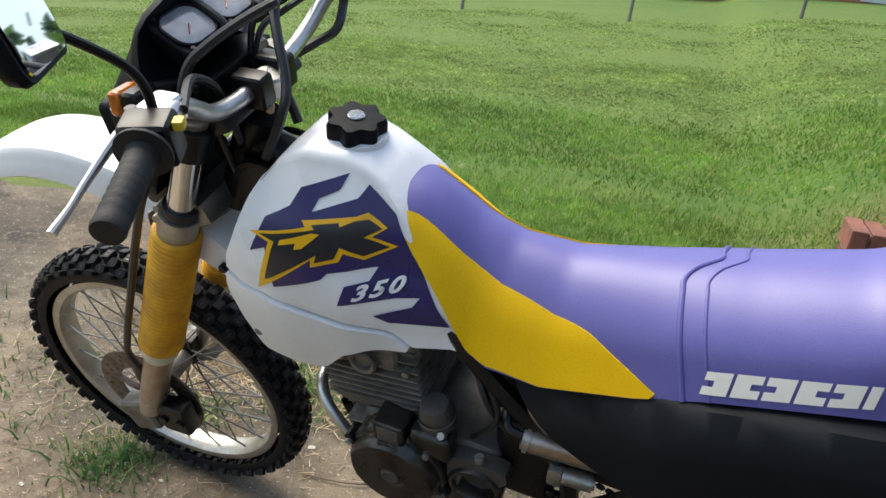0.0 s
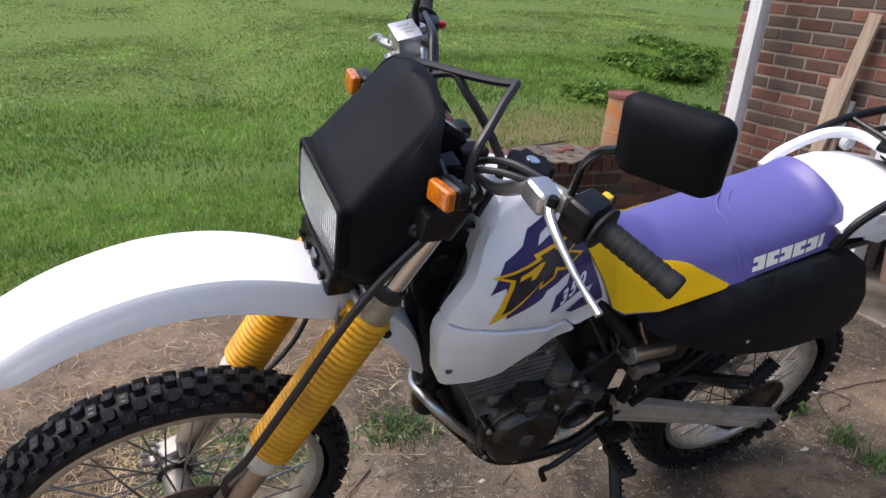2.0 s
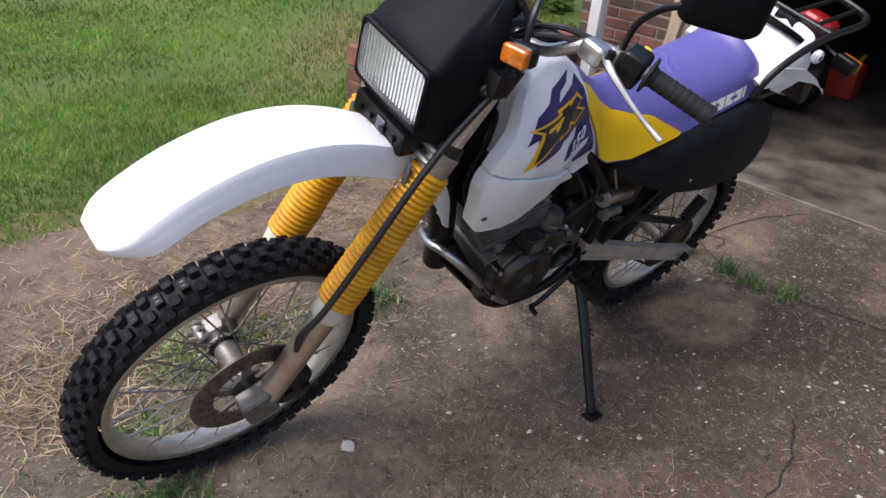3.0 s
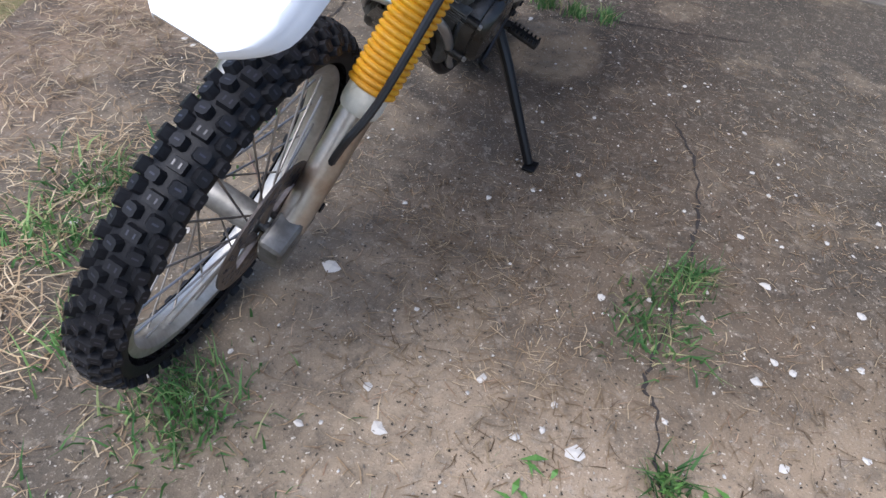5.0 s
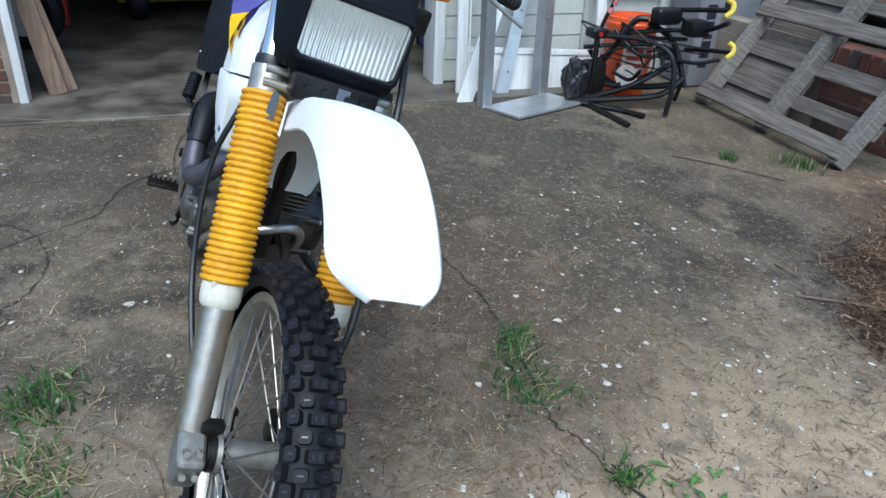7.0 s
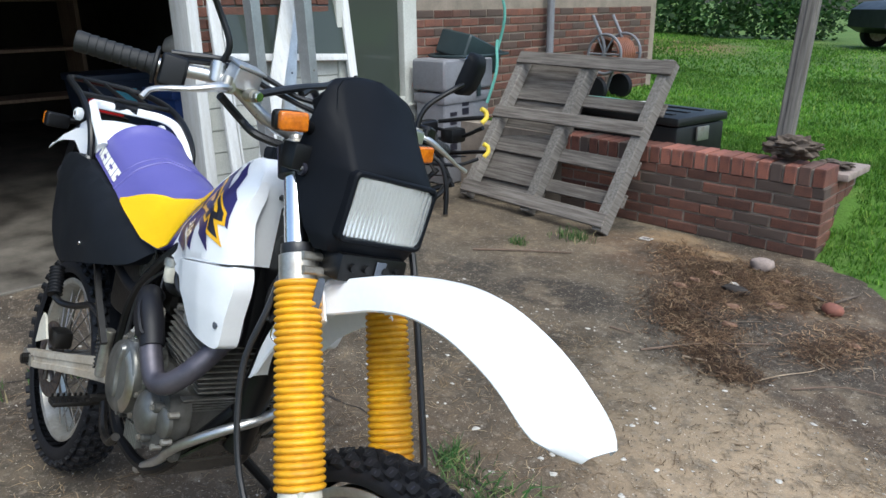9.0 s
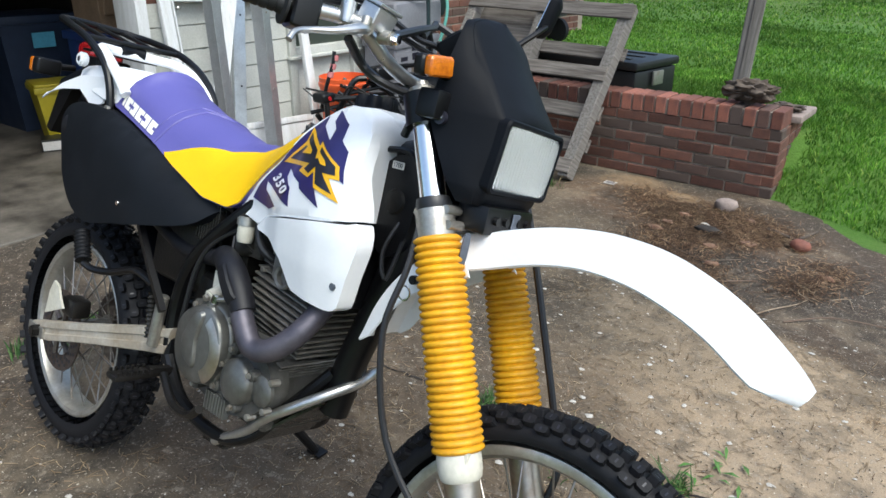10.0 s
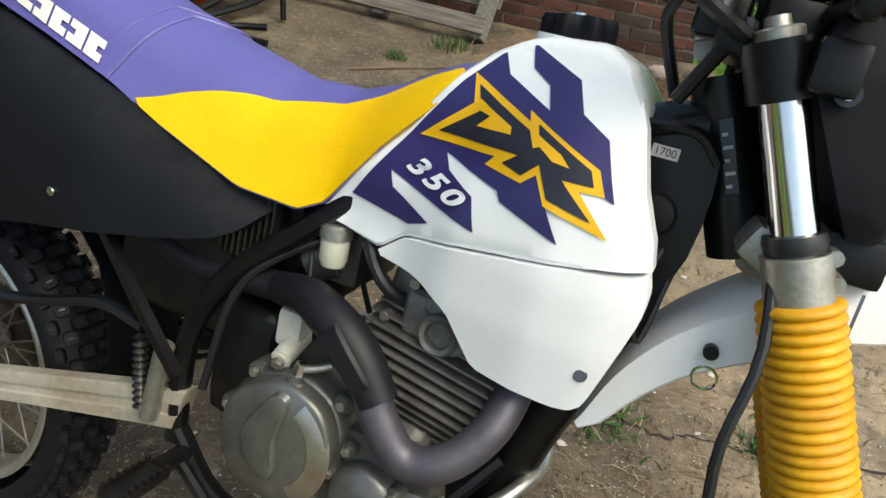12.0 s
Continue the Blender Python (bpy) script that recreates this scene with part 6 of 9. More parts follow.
HEAD = Vector((fork_x(1.0) - 0.045, 0, 1.0))
STEER = Matrix.Translation(HEAD) @ Matrix.Rotation(radians(-3.5), 4, AX) @ Matrix.Translation(-HEAD)


def on_fork(z, y=0.0, off=0.0):
    """A point of the fork's line at a height, moved off to the front square to it."""
    return Vector((fork_x(z) + off * 0.92, y, z + off * 0.39))


# wheels
def wheel(name, cx, radius, width, rim_r, disc_y, disc_r, sprocket, rows, pitch, m=None, label=""):
    c = Vector((cx, 0, radius))
    w = width / 2
    rp = [(-w * 0.62, rim_r + 0.012), (-w * 0.66, rim_r + 0.006), (-w * 0.6, rim_r - 0.004), (-w * 0.3, rim_r - 0.012), (w * 0.3, rim_r - 0.012), (w * 0.6, rim_r - 0.004), (w * 0.66, rim_r + 0.006), (w * 0.62, rim_r + 0.012), (w * 0.3, rim_r - 0.002), (-w * 0.3, rim_r - 0.002), (-w * 0.62, rim_r + 0.012)]
    rim = part(name, spin(rp, c, (0, 1, 0), 72), "rim", bike, label, m=m)
    body = radius - 0.012
    tp = []
    for k in range(15):
        a = radians(-118 + 236 * k / 14)
        rr = (body - rim_r - 0.006) / 2
        tp.append((w * 0.93 * math.sin(a), rim_r + 0.006 + rr + rr * math.cos(a)))
    part("tyre", spin(tp, c, (0, 1, 0), 84), "rubber", rim, "knobbly black off-road tyre", m=m)
    # tread blocks, in rows across
    vs, fs, sv, sf = [], [], [], []
    n = round(2 * math.pi * radius / pitch)
    for k in range(n):
        for lane, lw, ll, stag in rows:
            a = 2 * math.pi * (k + stag) / n
            cut = 0.85 if lane == 0 else 0.62
            lean = lane / w * radians(62)
            base_r = body - (1 - math.cos(lean)) * (body - rim_r) * 0.5
            ca, sa = math.cos(a), math.sin(a)
            out = Vector((ca * math.cos(lean), math.sin(lean), sa * math.cos(lean)))
            along = Vector((-sa, 0, ca))
            side = out.cross(along)
            p = c + Vector((ca * base_r, lane * 0.98, sa * base_r))
            i = len(vs)
            for h, g in ((-0.006, 1.1), (0.011, 0.97)):
                for su, sw in ((-1, -cut), (-cut, -1), (cut, -1), (1, -cut), (1, cut), (cut, 1), (-cut, 1), (-1, cut)):
                    vs.append(p + out * h + along * (su * ll / 2 * g) + side * (sw * lw / 2 * g))
            fs.append(tuple(i + 8 + q for q in range(8)))
            for q in range(8):
                fs.append((i + q, i + (q + 1) % 8, i + 8 + (q + 1) % 8, i + 8 + q))
            # the slits in the block
            for q in ((-0.2, 0.2) if lane == 0 else (0.0,)):
                i = len(sv)
                for su, sw in ((-1, -1), (1, -1), (1, 1), (-1, 1)):
                    sv.append(p + out * 0.0114 + along * (su * ll * (0.22 if lane == 0 else 0.07)) + side * (lw * (q + sw * (0.05 if lane == 0 else 0.22))))
                sf.append((i, i + 1, i + 2, i + 3))
    tagged(raw("tread_siping", [(m @ v if m else v) for v in sv], sf, "ink", rim), kind="stuff")
    tagged(raw("tread", [(m @ v if m else v) for v in vs], fs, "rubber", rim), kind="stuff")
    hub = [(-0.06, 0.02), (-0.06, 0.034), (-0.052, 0.036), (-0.048, 0.026), (0.048, 0.026), (0.052, 0.036), (0.06, 0.034), (0.06, 0.02)]
    part("hub", spin(hub, c, (0, 1, 0), 28, caps=True), "fin", rim, m=m)
    part("axle", cyl(c - Vector((0, 0.125, 0)), c + Vector((0, 0.125, 0)), 0.009, n=14, bevel=0.002), "fin", rim, m=m)
    # spokes
    for k in range(36):
        a = 2 * math.pi * (k + 0.5) / 36
        s = 1 if k % 2 else -1
        b = a + (0.42 if (k // 2) % 2 else -0.42)
        p0 = c + Vector((0.034 * math.cos(b), s * 0.05, 0.034 * math.sin(b)))
        p1 = c + Vector(((rim_r - 0.01) * math.cos(a), s * 0.008, (rim_r - 0.01) * math.sin(a)))
        part("spoke", cyl(p0, p1, 0.0021, n=6), "spoke", rim, m=m)
    # perforated disc
    bm = bmesh.new()
    inner = disc_r * 0.62
    for s in (-0.002, 0.002):
        spin([(s, inner), (s, disc_r)], c + Vector((0, disc_y, 0)), (0, 1, 0), 48, bm)
    spin([(-0.002, disc_r), (0.002, disc_r)], c + Vector((0, disc_y, 0)), (0, 1, 0), 48, bm)
    spin([(-0.002, inner), (0.002, inner)], c + Vector((0, disc_y, 0)), (0, 1, 0), 48, bm)
    for k in range(6):
        a = 2 * math.pi * k / 6
        p0 = c + Vector((0.03 * math.cos(a), disc_y, 0.03 * math.sin(a)))
        p1 = c + Vector((inner * 1.06 * math.cos(a + 0.3), disc_y, inner * 1.06 * math.sin(a + 0.3)))
        sweep([p0, (p0 + p1) / 2, p1], 0.007, 6, 1, bm)
    disc = part("brake_disc", bm, "disc", rim, "drilled steel brake disc", m=m)
    bm = bmesh.new()
    for k in range(60):
        a = 2 * math.pi * k / 60
        rr = disc_r * (0.7, 0.79, 0.88)[k % 3]
        p = c + Vector((rr * math.cos(a), disc_y, rr * math.sin(a)))
        cyl(p - Vector((0, 0.0026, 0)), p + Vector((0, 0.0026, 0)), 0.0052, n=8, into=bm)
    part("disc_holes", bm, "ink", rim, m=m)
    if sprocket:
        bm = bmesh.new()
        for s in (-0.003, 0.003):
            spin([(s, 0.06), (s, 0.098)], c + Vector((0, sprocket, 0)), (0, 1, 0), 44, bm)
        ring = []
        for k in range(88):
            rr = 0.098 if k % 2 else 0.104
            a = 2 * math.pi * k / 88
            ring.append((rr * math.cos(a), rr * math.sin(a)))
        loft([[c + Vector((x, sprocket + s, z)) for x, z in ring] for s in (-0.003, 0.003)], True, bm)
        part("sprocket", bm, "disc", rim, m=m)
    return rim


front_rows = [(0.0, 0.0235, 0.017, 0.0), (0.0275, 0.0175, 0.021, 0.06), (-0.0275, 0.0175, 0.021, 0.06), (0.0143, 0.0195, 0.018, 0.5), (-0.0143, 0.0195, 0.018, 0.5), (0.037, 0.012, 0.022, 0.53), (-0.037, 0.012, 0.022, 0.53)]
rear_rows = [(0.0, 0.03, 0.02, 0.0), (0.033, 0.021, 0.021, 0.06), (-0.033, 0.021, 0.021, 0.06), (0.0165, 0.022, 0.02, 0.5), (-0.0165, 0.022, 0.02, 0.5), (0.05, 0.013, 0.023, 0.53), (-0.05, 0.013, 0.023, 0.53)]
wheel("front_wheel", 1.483, 0.345, 0.084, 0.272, 0.066, 0.128, 0, front_rows, 0.05, STEER, "alloy spoked front wheel with a drilled brake disc")
wheel("rear_wheel", 0.0, 0.332, 0.118, 0.232, -0.075, 0.112, 0.075, rear_rows, 0.05, None, "alloy spoked rear wheel")

# fork legs
for s in (1, -1):
    y = 0.1 * s
    leg = part("fork_leg", cyl(on_fork(0.575, y), on_fork(0.35, y), 0.0285, 0.027, 24, 0.003), "leg", bike, "worn aluminium lower fork leg", m=STEER)
    bm = block((-0.03, -0.024, -0.05), (0.045, 0.024, 0.035), 0.014, 3, Matrix.Translation(on_fork(0.335, y, 0.012)) @ pose(0, 0, 0, 0, 23, 0))
    part("axle_lug", bm, "lugcast" if s < 0 else "fin", leg, m=STEER)
    if s < 0:
        for dx, dz in ((0, 0), (0.02, 0), (0, 0.035), (0.02, 0.035)):
            p = on_fork(0.312 + dz, y - 0.012 + dx, 0.056)
            part("clamp_nut", cyl(p, p + Vector((0.0165, 0, 0.007)), 0.0062, n=8, bevel=0.001), "alu", leg, m=STEER)
        bm = cyl((1.483, -0.075, 0.345), (1.483, -0.045, 0.345), 0.032, n=24, bevel=0.004)
        block((1.45, -0.09, 0.37), (1.475, -0.05, 0.395), 0.006, into=bm)
        part("speedometer_drive", bm, "darkeng", leg, m=STEER)
    else:
        bm = block((1.36, 0.075, 0.3), (1.43, 0.115, 0.385), 0.012, 3, pose(0, 0, 0))
        block((1.375, 0.045, 0.31), (1.42, 0.08, 0.37), 0.008, into=bm)
        for dx in (1.375, 1.415):
            cyl((dx, 0.11, 0.345), (dx, 0.122, 0.345), 0.01, n=12, into=bm)
        part("brake_caliper", bm, "darkeng", leg, "dirty brake caliper", m=STEER)
    # ribbed boot
    rib = []
    n = 29
    z0, z1 = 0.905, 0.6
    for k in range(n * 4 + 1):
        u = k / (n * 4)
        rib.append((u * (z0 - z1) / 0.9187, 0.0335 + 0.0056 * (0.0, 0.8, 1.0, 0.8)[k % 4] + 0.0025 * u))
    top = on_fork(z0, y)
    bm = spin([(0, 0.024)] + rib + [(rib[-1][0], 0.028)], top, AX, 30)
    part("fork_boot", bm, "boot", leg, "ribbed yellow rubber fork boot", m=STEER, smooth=60)
    part("boot_collar", spin([(0, 0.03), (0, 0.0335), (0.012, 0.035), (0.034, 0.035), (0.046, 0.0325), (0.05, 0.029)], on_fork(0.607, y), AX, 28), "collar", leg, m=STEER)
    bm = block((-0.006, -0.03, -0.01), (0.008, -0.02, 0.03), 0.003, m=Matrix.Translation(on_fork(0.58, y + 0.006, 0.015)))
    part("collar_tab", bm, "collar", leg, m=STEER)
    part("stanchion", cyl(on_fork(1.075, y), on_fork(0.89, y), 0.0215, n=28), "chrome", leg, "bright chromed fork tube", m=STEER)
    part("dust_ring", spin([(0, 0.022), (0, 0.027), (0.008, 0.0285), (0.017, 0.027), (0.017, 0.022)], on_fork(0.962, y), AX, 26), "cable", leg, m=STEER)
    # lower clamp with pinch bolts
    bm = spin([(0, 0.022), (0, 0.031), (0.045, 0.031), (0.045, 0.022)], on_fork(0.945, y), AX, 26)
    for z in (0.94, 0.918):
        p = on_fork(z, y - 0.012 * s, 0.03)
        cyl(p + Vector((0, 0.025, 0)), p - Vector((0, 0.025, 0)), 0.0075, n=10, into=bm)
    sweep([on_fork(0.925, y), on_fork(0.925, y * 0.5, -0.02), on_fork(0.925, 0, -0.03)], 0.02, 10, 3, bm)
    part("lower_clamp", bm, "alu", leg, "cast aluminium fork clamp", m=STEER)
    bm = spin([(0, 0.02), (0, 0.0315), (0.052, 0.0315), (0.052, 0.02)], on_fork(1.118, y), AX, 24, caps=True)
    for z in (1.108, 1.08):
        p = on_fork(z, y, 0.034)
        cyl(p + Vector((0, 0.02, 0)), p - Vector((0, 0.02, 0)), 0.006, n=8, into=bm)
    block((-0.01, -0.035, -0.025), (0.03, 0.035, 0.02), 0.006, m=Matrix.Translation(on_fork(1.095, y + 0.012 * s, 0.03)), into=bm)
    part("upper_clamp", bm, "black", leg, m=STEER)
    part("fork_cap", spin([(0, 0.022), (0.012, 0.022), (0.014, 0.02), (0.014, 0.012), (0.024, 0.011), (0.024, 0.002)], on_fork(1.115, y), -AX, 6 * 4), "alu", leg, m=STEER)
    bm = shell(rounded([(-0.006, -0.03), (0.006, -0.03), (0.0065, 0.014), (0.0, 0.022), (-0.0065, 0.014)], 3), lambda x, z: 0.0015, lambda x, z: -0.0015, 0.03)
    bm.transform(Matrix.Translation(on_fork(0.885, y - 0.008 * s, 0.045)) @ pose(0, 0, 0, 0, 0, 75))
    part("guide_tab", bm, "tape", leg, m=STEER)
bm = block((-0.05, -0.1, -0.014), (0.03, 0.1, 0.014), 0.008, m=Matrix.Translation(on_fork(1.105, 0, -0.01)) @ pose(0, 0, 0, 0, 23, 0))
part("top_yoke", bm, "black", bike, m=STEER)
bm = block((-0.055, -0.095, -0.02), (0.02, 0.095, 0.018), 0.01, m=Matrix.Translation(on_fork(0.925, 0, 0)) @ pose(0, 0, 0, 0, 23, 0))
part("bottom_yoke", bm, "alu", bike, m=STEER)
part("steering_head", cyl(on_fork(1.1, 0, -0.045), on_fork(0.93, 0, -0.045), 0.032, n=24), "black", bike)

# front mudguard
FTILT = Matrix.Translation((0, 0, 0.94)) @ Matrix.Rotation(radians(2.4), 4, "X") @ Matrix.Translation((0, 0.0034, -0.94))
FT = [(1.22, 0.911), (1.282, 0.93), (1.364, 0.956), (1.446, 0.969), (1.528, 0.964), (1.599, 0.944), (1.661, 0.916), (1.717, 0.879), (1.771, 0.842)]
FW = [(1.22, 0.056), (1.364, 0.0625), (1.507, 0.0655), (1.661, 0.0666), (1.712, 0.0675), (1.735, 0.0651), (1.753, 0.0576), (1.765, 0.0484), (1.771, 0.041)]
line = [Vector((x, 0, z)) for x, z in FT]
line = curve_pts(line, 5)
rings = []
for i, p in enumerate(line):
    d = (line[min(i + 1, len(line) - 1)] - line[max(i - 1, 0)]).normalized()
    n = Vector((-d.z, 0, d.x))
    w = ip(p.x, FW)
    u = i / (len(line) - 1)
    drop = 0.056 - 0.025 * u
    if u > 0.9:
        drop *= 1 - 0.62 * (u - 0.9) / 0.1
    ring = []
    top = [(-1.17, -1.0), (-1.115, -0.65), (-1.07, -0.48), (-1.03, -0.34), (-0.985, -0.1), (-0.9, 0.05), (-0.45, 0.11), (0, 0.13), (0.45, 0.11), (0.9, 0.05), (0.985, -0.1), (1.03, -0.34), (1.07, -0.48), (1.115, -0.65), (1.17, -1.0)]
    flare = 1 - 0.8 * sstep(0.84, 1.0, u)
    w *= 1 - 0.16 * max(0, (u - 0.93) / 0.07) ** 2.2
    top = [(math.copysign(1 + (abs(a) - 1) * flare, a) if abs(a) > 1 else a, b) for a, b in top]
    for a, b in top:
        ring.append(p + Vector((0, a * w, 0)) + n * (b * drop))
    for a, b in reversed(top):
        ring.append(p + Vector((0, a * w * 0.965, 0)) + n * (b * drop - 0.003))
    rings.append(ring)
fender = part("front_fender", loft(rings), "white", bike, "glossy white plastic front mudguard", m=STEER @ FTILT, smooth=38)
BT = [(1.235, 0.915), (1.2, 0.89), (1.165, 0.862), (1.12, 0.816), (1.084, 0.756), (1.06, 0.682)]
back = (STEER @ FTILT).inverted()
line = curve_pts([Vector(((back @ Vector((x, 0, z))).x, 0, (back @ Vector((x, 0, z))).z)) for x, z in BT], 4)
rings = []
for i, p in enumerate(line):
    d = (line[min(i + 1, len(line) - 1)] - line[max(i - 1, 0)]).normalized()
    n = Vector((d.z, 0, -d.x))
    u = i / (len(line) - 1)
    w = 0.062 - 0.014 * u
    deep = 0.006 + 0.066 * math.sqrt(1 - u)
    ring = []
    top = [(-1.04, -0.95), (-0.98, -0.5), (-0.93, -0.1), (-0.6, 0.08), (0, 0.12), (0.6, 0.08), (0.93, -0.1), (0.98, -0.5), (1.04, -0.95)]
    for a, b in top:
        ring.append(p + Vector((0, a * w * 1.2, 0)) + n * (b * deep))
    for a, b in reversed(top):
        ring.append(p + Vector((0, a * w * 1.15, 0)) + n * (b * deep - 0.003))
    rings.append(ring)
part("fender_tail", loft(rings), "white", fender, m=STEER @ FTILT, smooth=50)
for s in (1, -1):
    part("fender_screw", cyl((1.168, 0.066 * s, 0.822), (1.168, 0.079 * s, 0.822), 0.008, n=12, bevel=0.002), "darkeng", fender, m=STEER @ FTILT)
bm = block((1.2, -0.04, 0.89), (1.32, 0.04, 0.915), 0.008, m=Matrix())
part("fender_bracket", bm, "black", fender, m=STEER)

# tank and shrouds
TZT = [(0.727, 0.868), (0.775, 0.925), (0.84, 1.025), (0.87, 1.055), (0.9, 1.073), (0.925, 1.081), (0.98, 1.085), (1.015, 1.07), (1.035, 1.044), (1.05, 1.018), (1.07, 0.965), (1.097, 0.908)]
TZB = [(0.727, 0.846), (0.737, 0.831), (0.81, 0.823), (0.84, 0.848), (0.91, 0.863), (1.074, 0.89), (1.097, 0.9)]
TW = [(0.755, 0.1), (0.83, 0.121), (0.9, 0.147), (1.0, 0.158), (1.06, 0.151), (1.1, 0.138)]
TF = [(0.72, 0.83), (0.8, 0.95), (0.86, 1.0), (0.93, 0.985), (0.97, 0.92), (1.0, 0.82), (1.03, 0.67), (1.05, 0.57), (1.08, 0.42), (1.1, 0.3)]


def tank_y(x, z):
    return ip(x, TW) * ip(z, TF) - 0.022 * sstep(0.98, 0.86, x) * sstep(0.89, 0.96, z) + 0.008 * sstep(0.86, 0.8, x) * sstep(0.86, 0.82, z)


rings = []
for x in np.linspace(0.727, 1.042, 44):
    zb, zt = ip(x, TZB), ip(x, TZT)
    half = [(tank_y(x, zb) * 0.55, zb + 0.002), (tank_y(x, zb) * 0.97, zb)]
    for v in np.linspace(0.03, 1, 15):
        z = zb + (zt - 0.012 - zb) * v
        half.append((tank_y(x, z), z))
    y = tank_y(x, zt - 0.012)
    half += [(y * 0.95, zt - 0.005), (y * 0.82, zt), (y * 0.4, zt + 0.003)]
    rings.append([Vector((x, a, b)) for a, b in half] + [Vector((x, -a, b)) for a, b in reversed(half)])
tank = part("fuel_tank", loft(rings), "tank", bike, "glossy white fuel tank with navy and yellow graphics", smooth=40)
SH = [(0.808, 0.8185), (0.842, 0.8475), (0.91, 0.86), (1.0, 0.876), (1.074, 0.887), (1.093, 0.894), (1.1, 0.873), (1.1, 0.85), (1.09, 0.81), (1.072, 0.742), (1.06, 0.732), (1.04, 0.729), (0.99, 0.733), (0.951, 0.738), (0.93, 0.765), (0.911, 0.79), (0.87, 0.811)]
TE = [(1.036, 0.886), (1.074, 0.8925), (1.096, 0.8985), (1.09, 0.924), (1.07, 0.965), (1.05, 1.02), (1.036, 1.044)]
P1 = [(0.848, 1.018), (0.882, 1.057), (0.898, 1.036), (0.957, 1.014), (0.946, 1.036), (0.921, 1.048), (0.909, 1.072), (0.974, 1.048), (0.99, 1.019), (1.022, 1.003), (1.046, 0.95), (1.014, 0.961), (0.979, 0.941), (1.007, 0.9), (0.94, 0.921), (0.934, 0.93), (0.861, 0.946), (0.873, 0.931), (0.91, 0.916), (0.922, 0.883), (0.803, 0.91), (0.812, 0.894), (0.868, 0.873), (0.843, 0.863), (0.758, 0.869)]
PY = [(0.858, 1.029), (0.943, 1.0), (0.938, 1.01), (1.024, 0.976), (1.036, 0.954), (1.012, 0.953), (1.05, 0.917), (0.984, 0.931), (0.968, 0.956), (0.955, 0.944), (0.911, 0.949), (0.919, 0.959), (0.82, 0.953), (0.872, 1.0)]
PB = [(0.869, 1.019), (0.947, 0.992), (0.954, 1.0), (1.017, 0.974), (1.024, 0.96), (0.993, 0.959), (1.031, 0.929), (0.985, 0.938), (0.968, 0.966), (0.953, 0.951), (0.929, 0.956), (0.944, 0.968), (0.842, 0.963), (0.884, 0.995)]
L1 = [(0.914, 1.063), (0.973, 1.044), (0.983, 1.023), (1.016, 1.005), (1.037, 0.955), (1.011, 0.968), (0.999, 0.909), (0.93, 0.934), (0.922, 0.943), (0.859, 0.952), (0.868, 0.934), (0.898, 0.927), (0.906, 0.898), (0.832, 0.913), (0.799, 0.916), (0.808, 0.902), (0.86, 0.883), (0.839, 0.871), (0.757, 0.872), (0.792, 0.932), (0.832, 0.996), (0.846, 1.02), (0.887, 1.051), (0.897, 1.036), (0.952, 1.019), (0.946, 1.034), (0.922, 1.044)]
LY = [(1.038, 0.983), (0.956, 1.003), (0.962, 1.01), (0.876, 1.018), (0.853, 1.004), (0.871, 0.992), (0.836, 0.982), (0.877, 0.962), (0.903, 0.972), (0.908, 0.96), (0.944, 0.951), (0.944, 0.962), (1.028, 0.897), (1.005, 0.977)]
LB = [(1.022, 0.984), (0.943, 1.001), (0.948, 1.006), (0.878, 1.013), (0.859, 1.003), (0.881, 0.992), (0.846, 0.981), (0.878, 0.968), (0.908, 0.98), (0.914, 0.965), (0.939, 0.958), (0.936, 0.97), (1.012, 0.919), (0.996, 0.98)]
LI = [[(0.987, 0.984), (0.946, 0.997), (0.935, 0.996), (0.956, 0.977), (0.966, 0.975), (0.965, 0.983), (0.989, 0.977)], [(0.914, 1.011), (0.88, 1.021), (0.877, 1.019), (0.912, 1.005)]]
PI = [[(0.886, 0.98), (0.898, 0.993), (0.882, 0.995), (0.878, 1.006), (0.926, 0.99), (0.928, 0.983)], [(0.956, 0.978), (0.962, 0.981), (0.972, 0.976), (0.979, 0.972), (0.997, 0.971), (0.985, 0.98), (0.957, 0.991), (0.953, 1.0), (0.946, 0.993)]]
def cut_corners(poly, f=0.16):
    """Cuts the corners of an outline."""
    out = []
    for i, p in enumerate(poly):
        a, b = poly[i - 1], poly[(i + 1) % len(poly)]
        out += [(p[0] + (a[0] - p[0]) * f, p[1] + (a[1] - p[1]) * f), (p[0] + (b[0] - p[0]) * f, p[1] + (b[1] - p[1]) * f)]
    return out


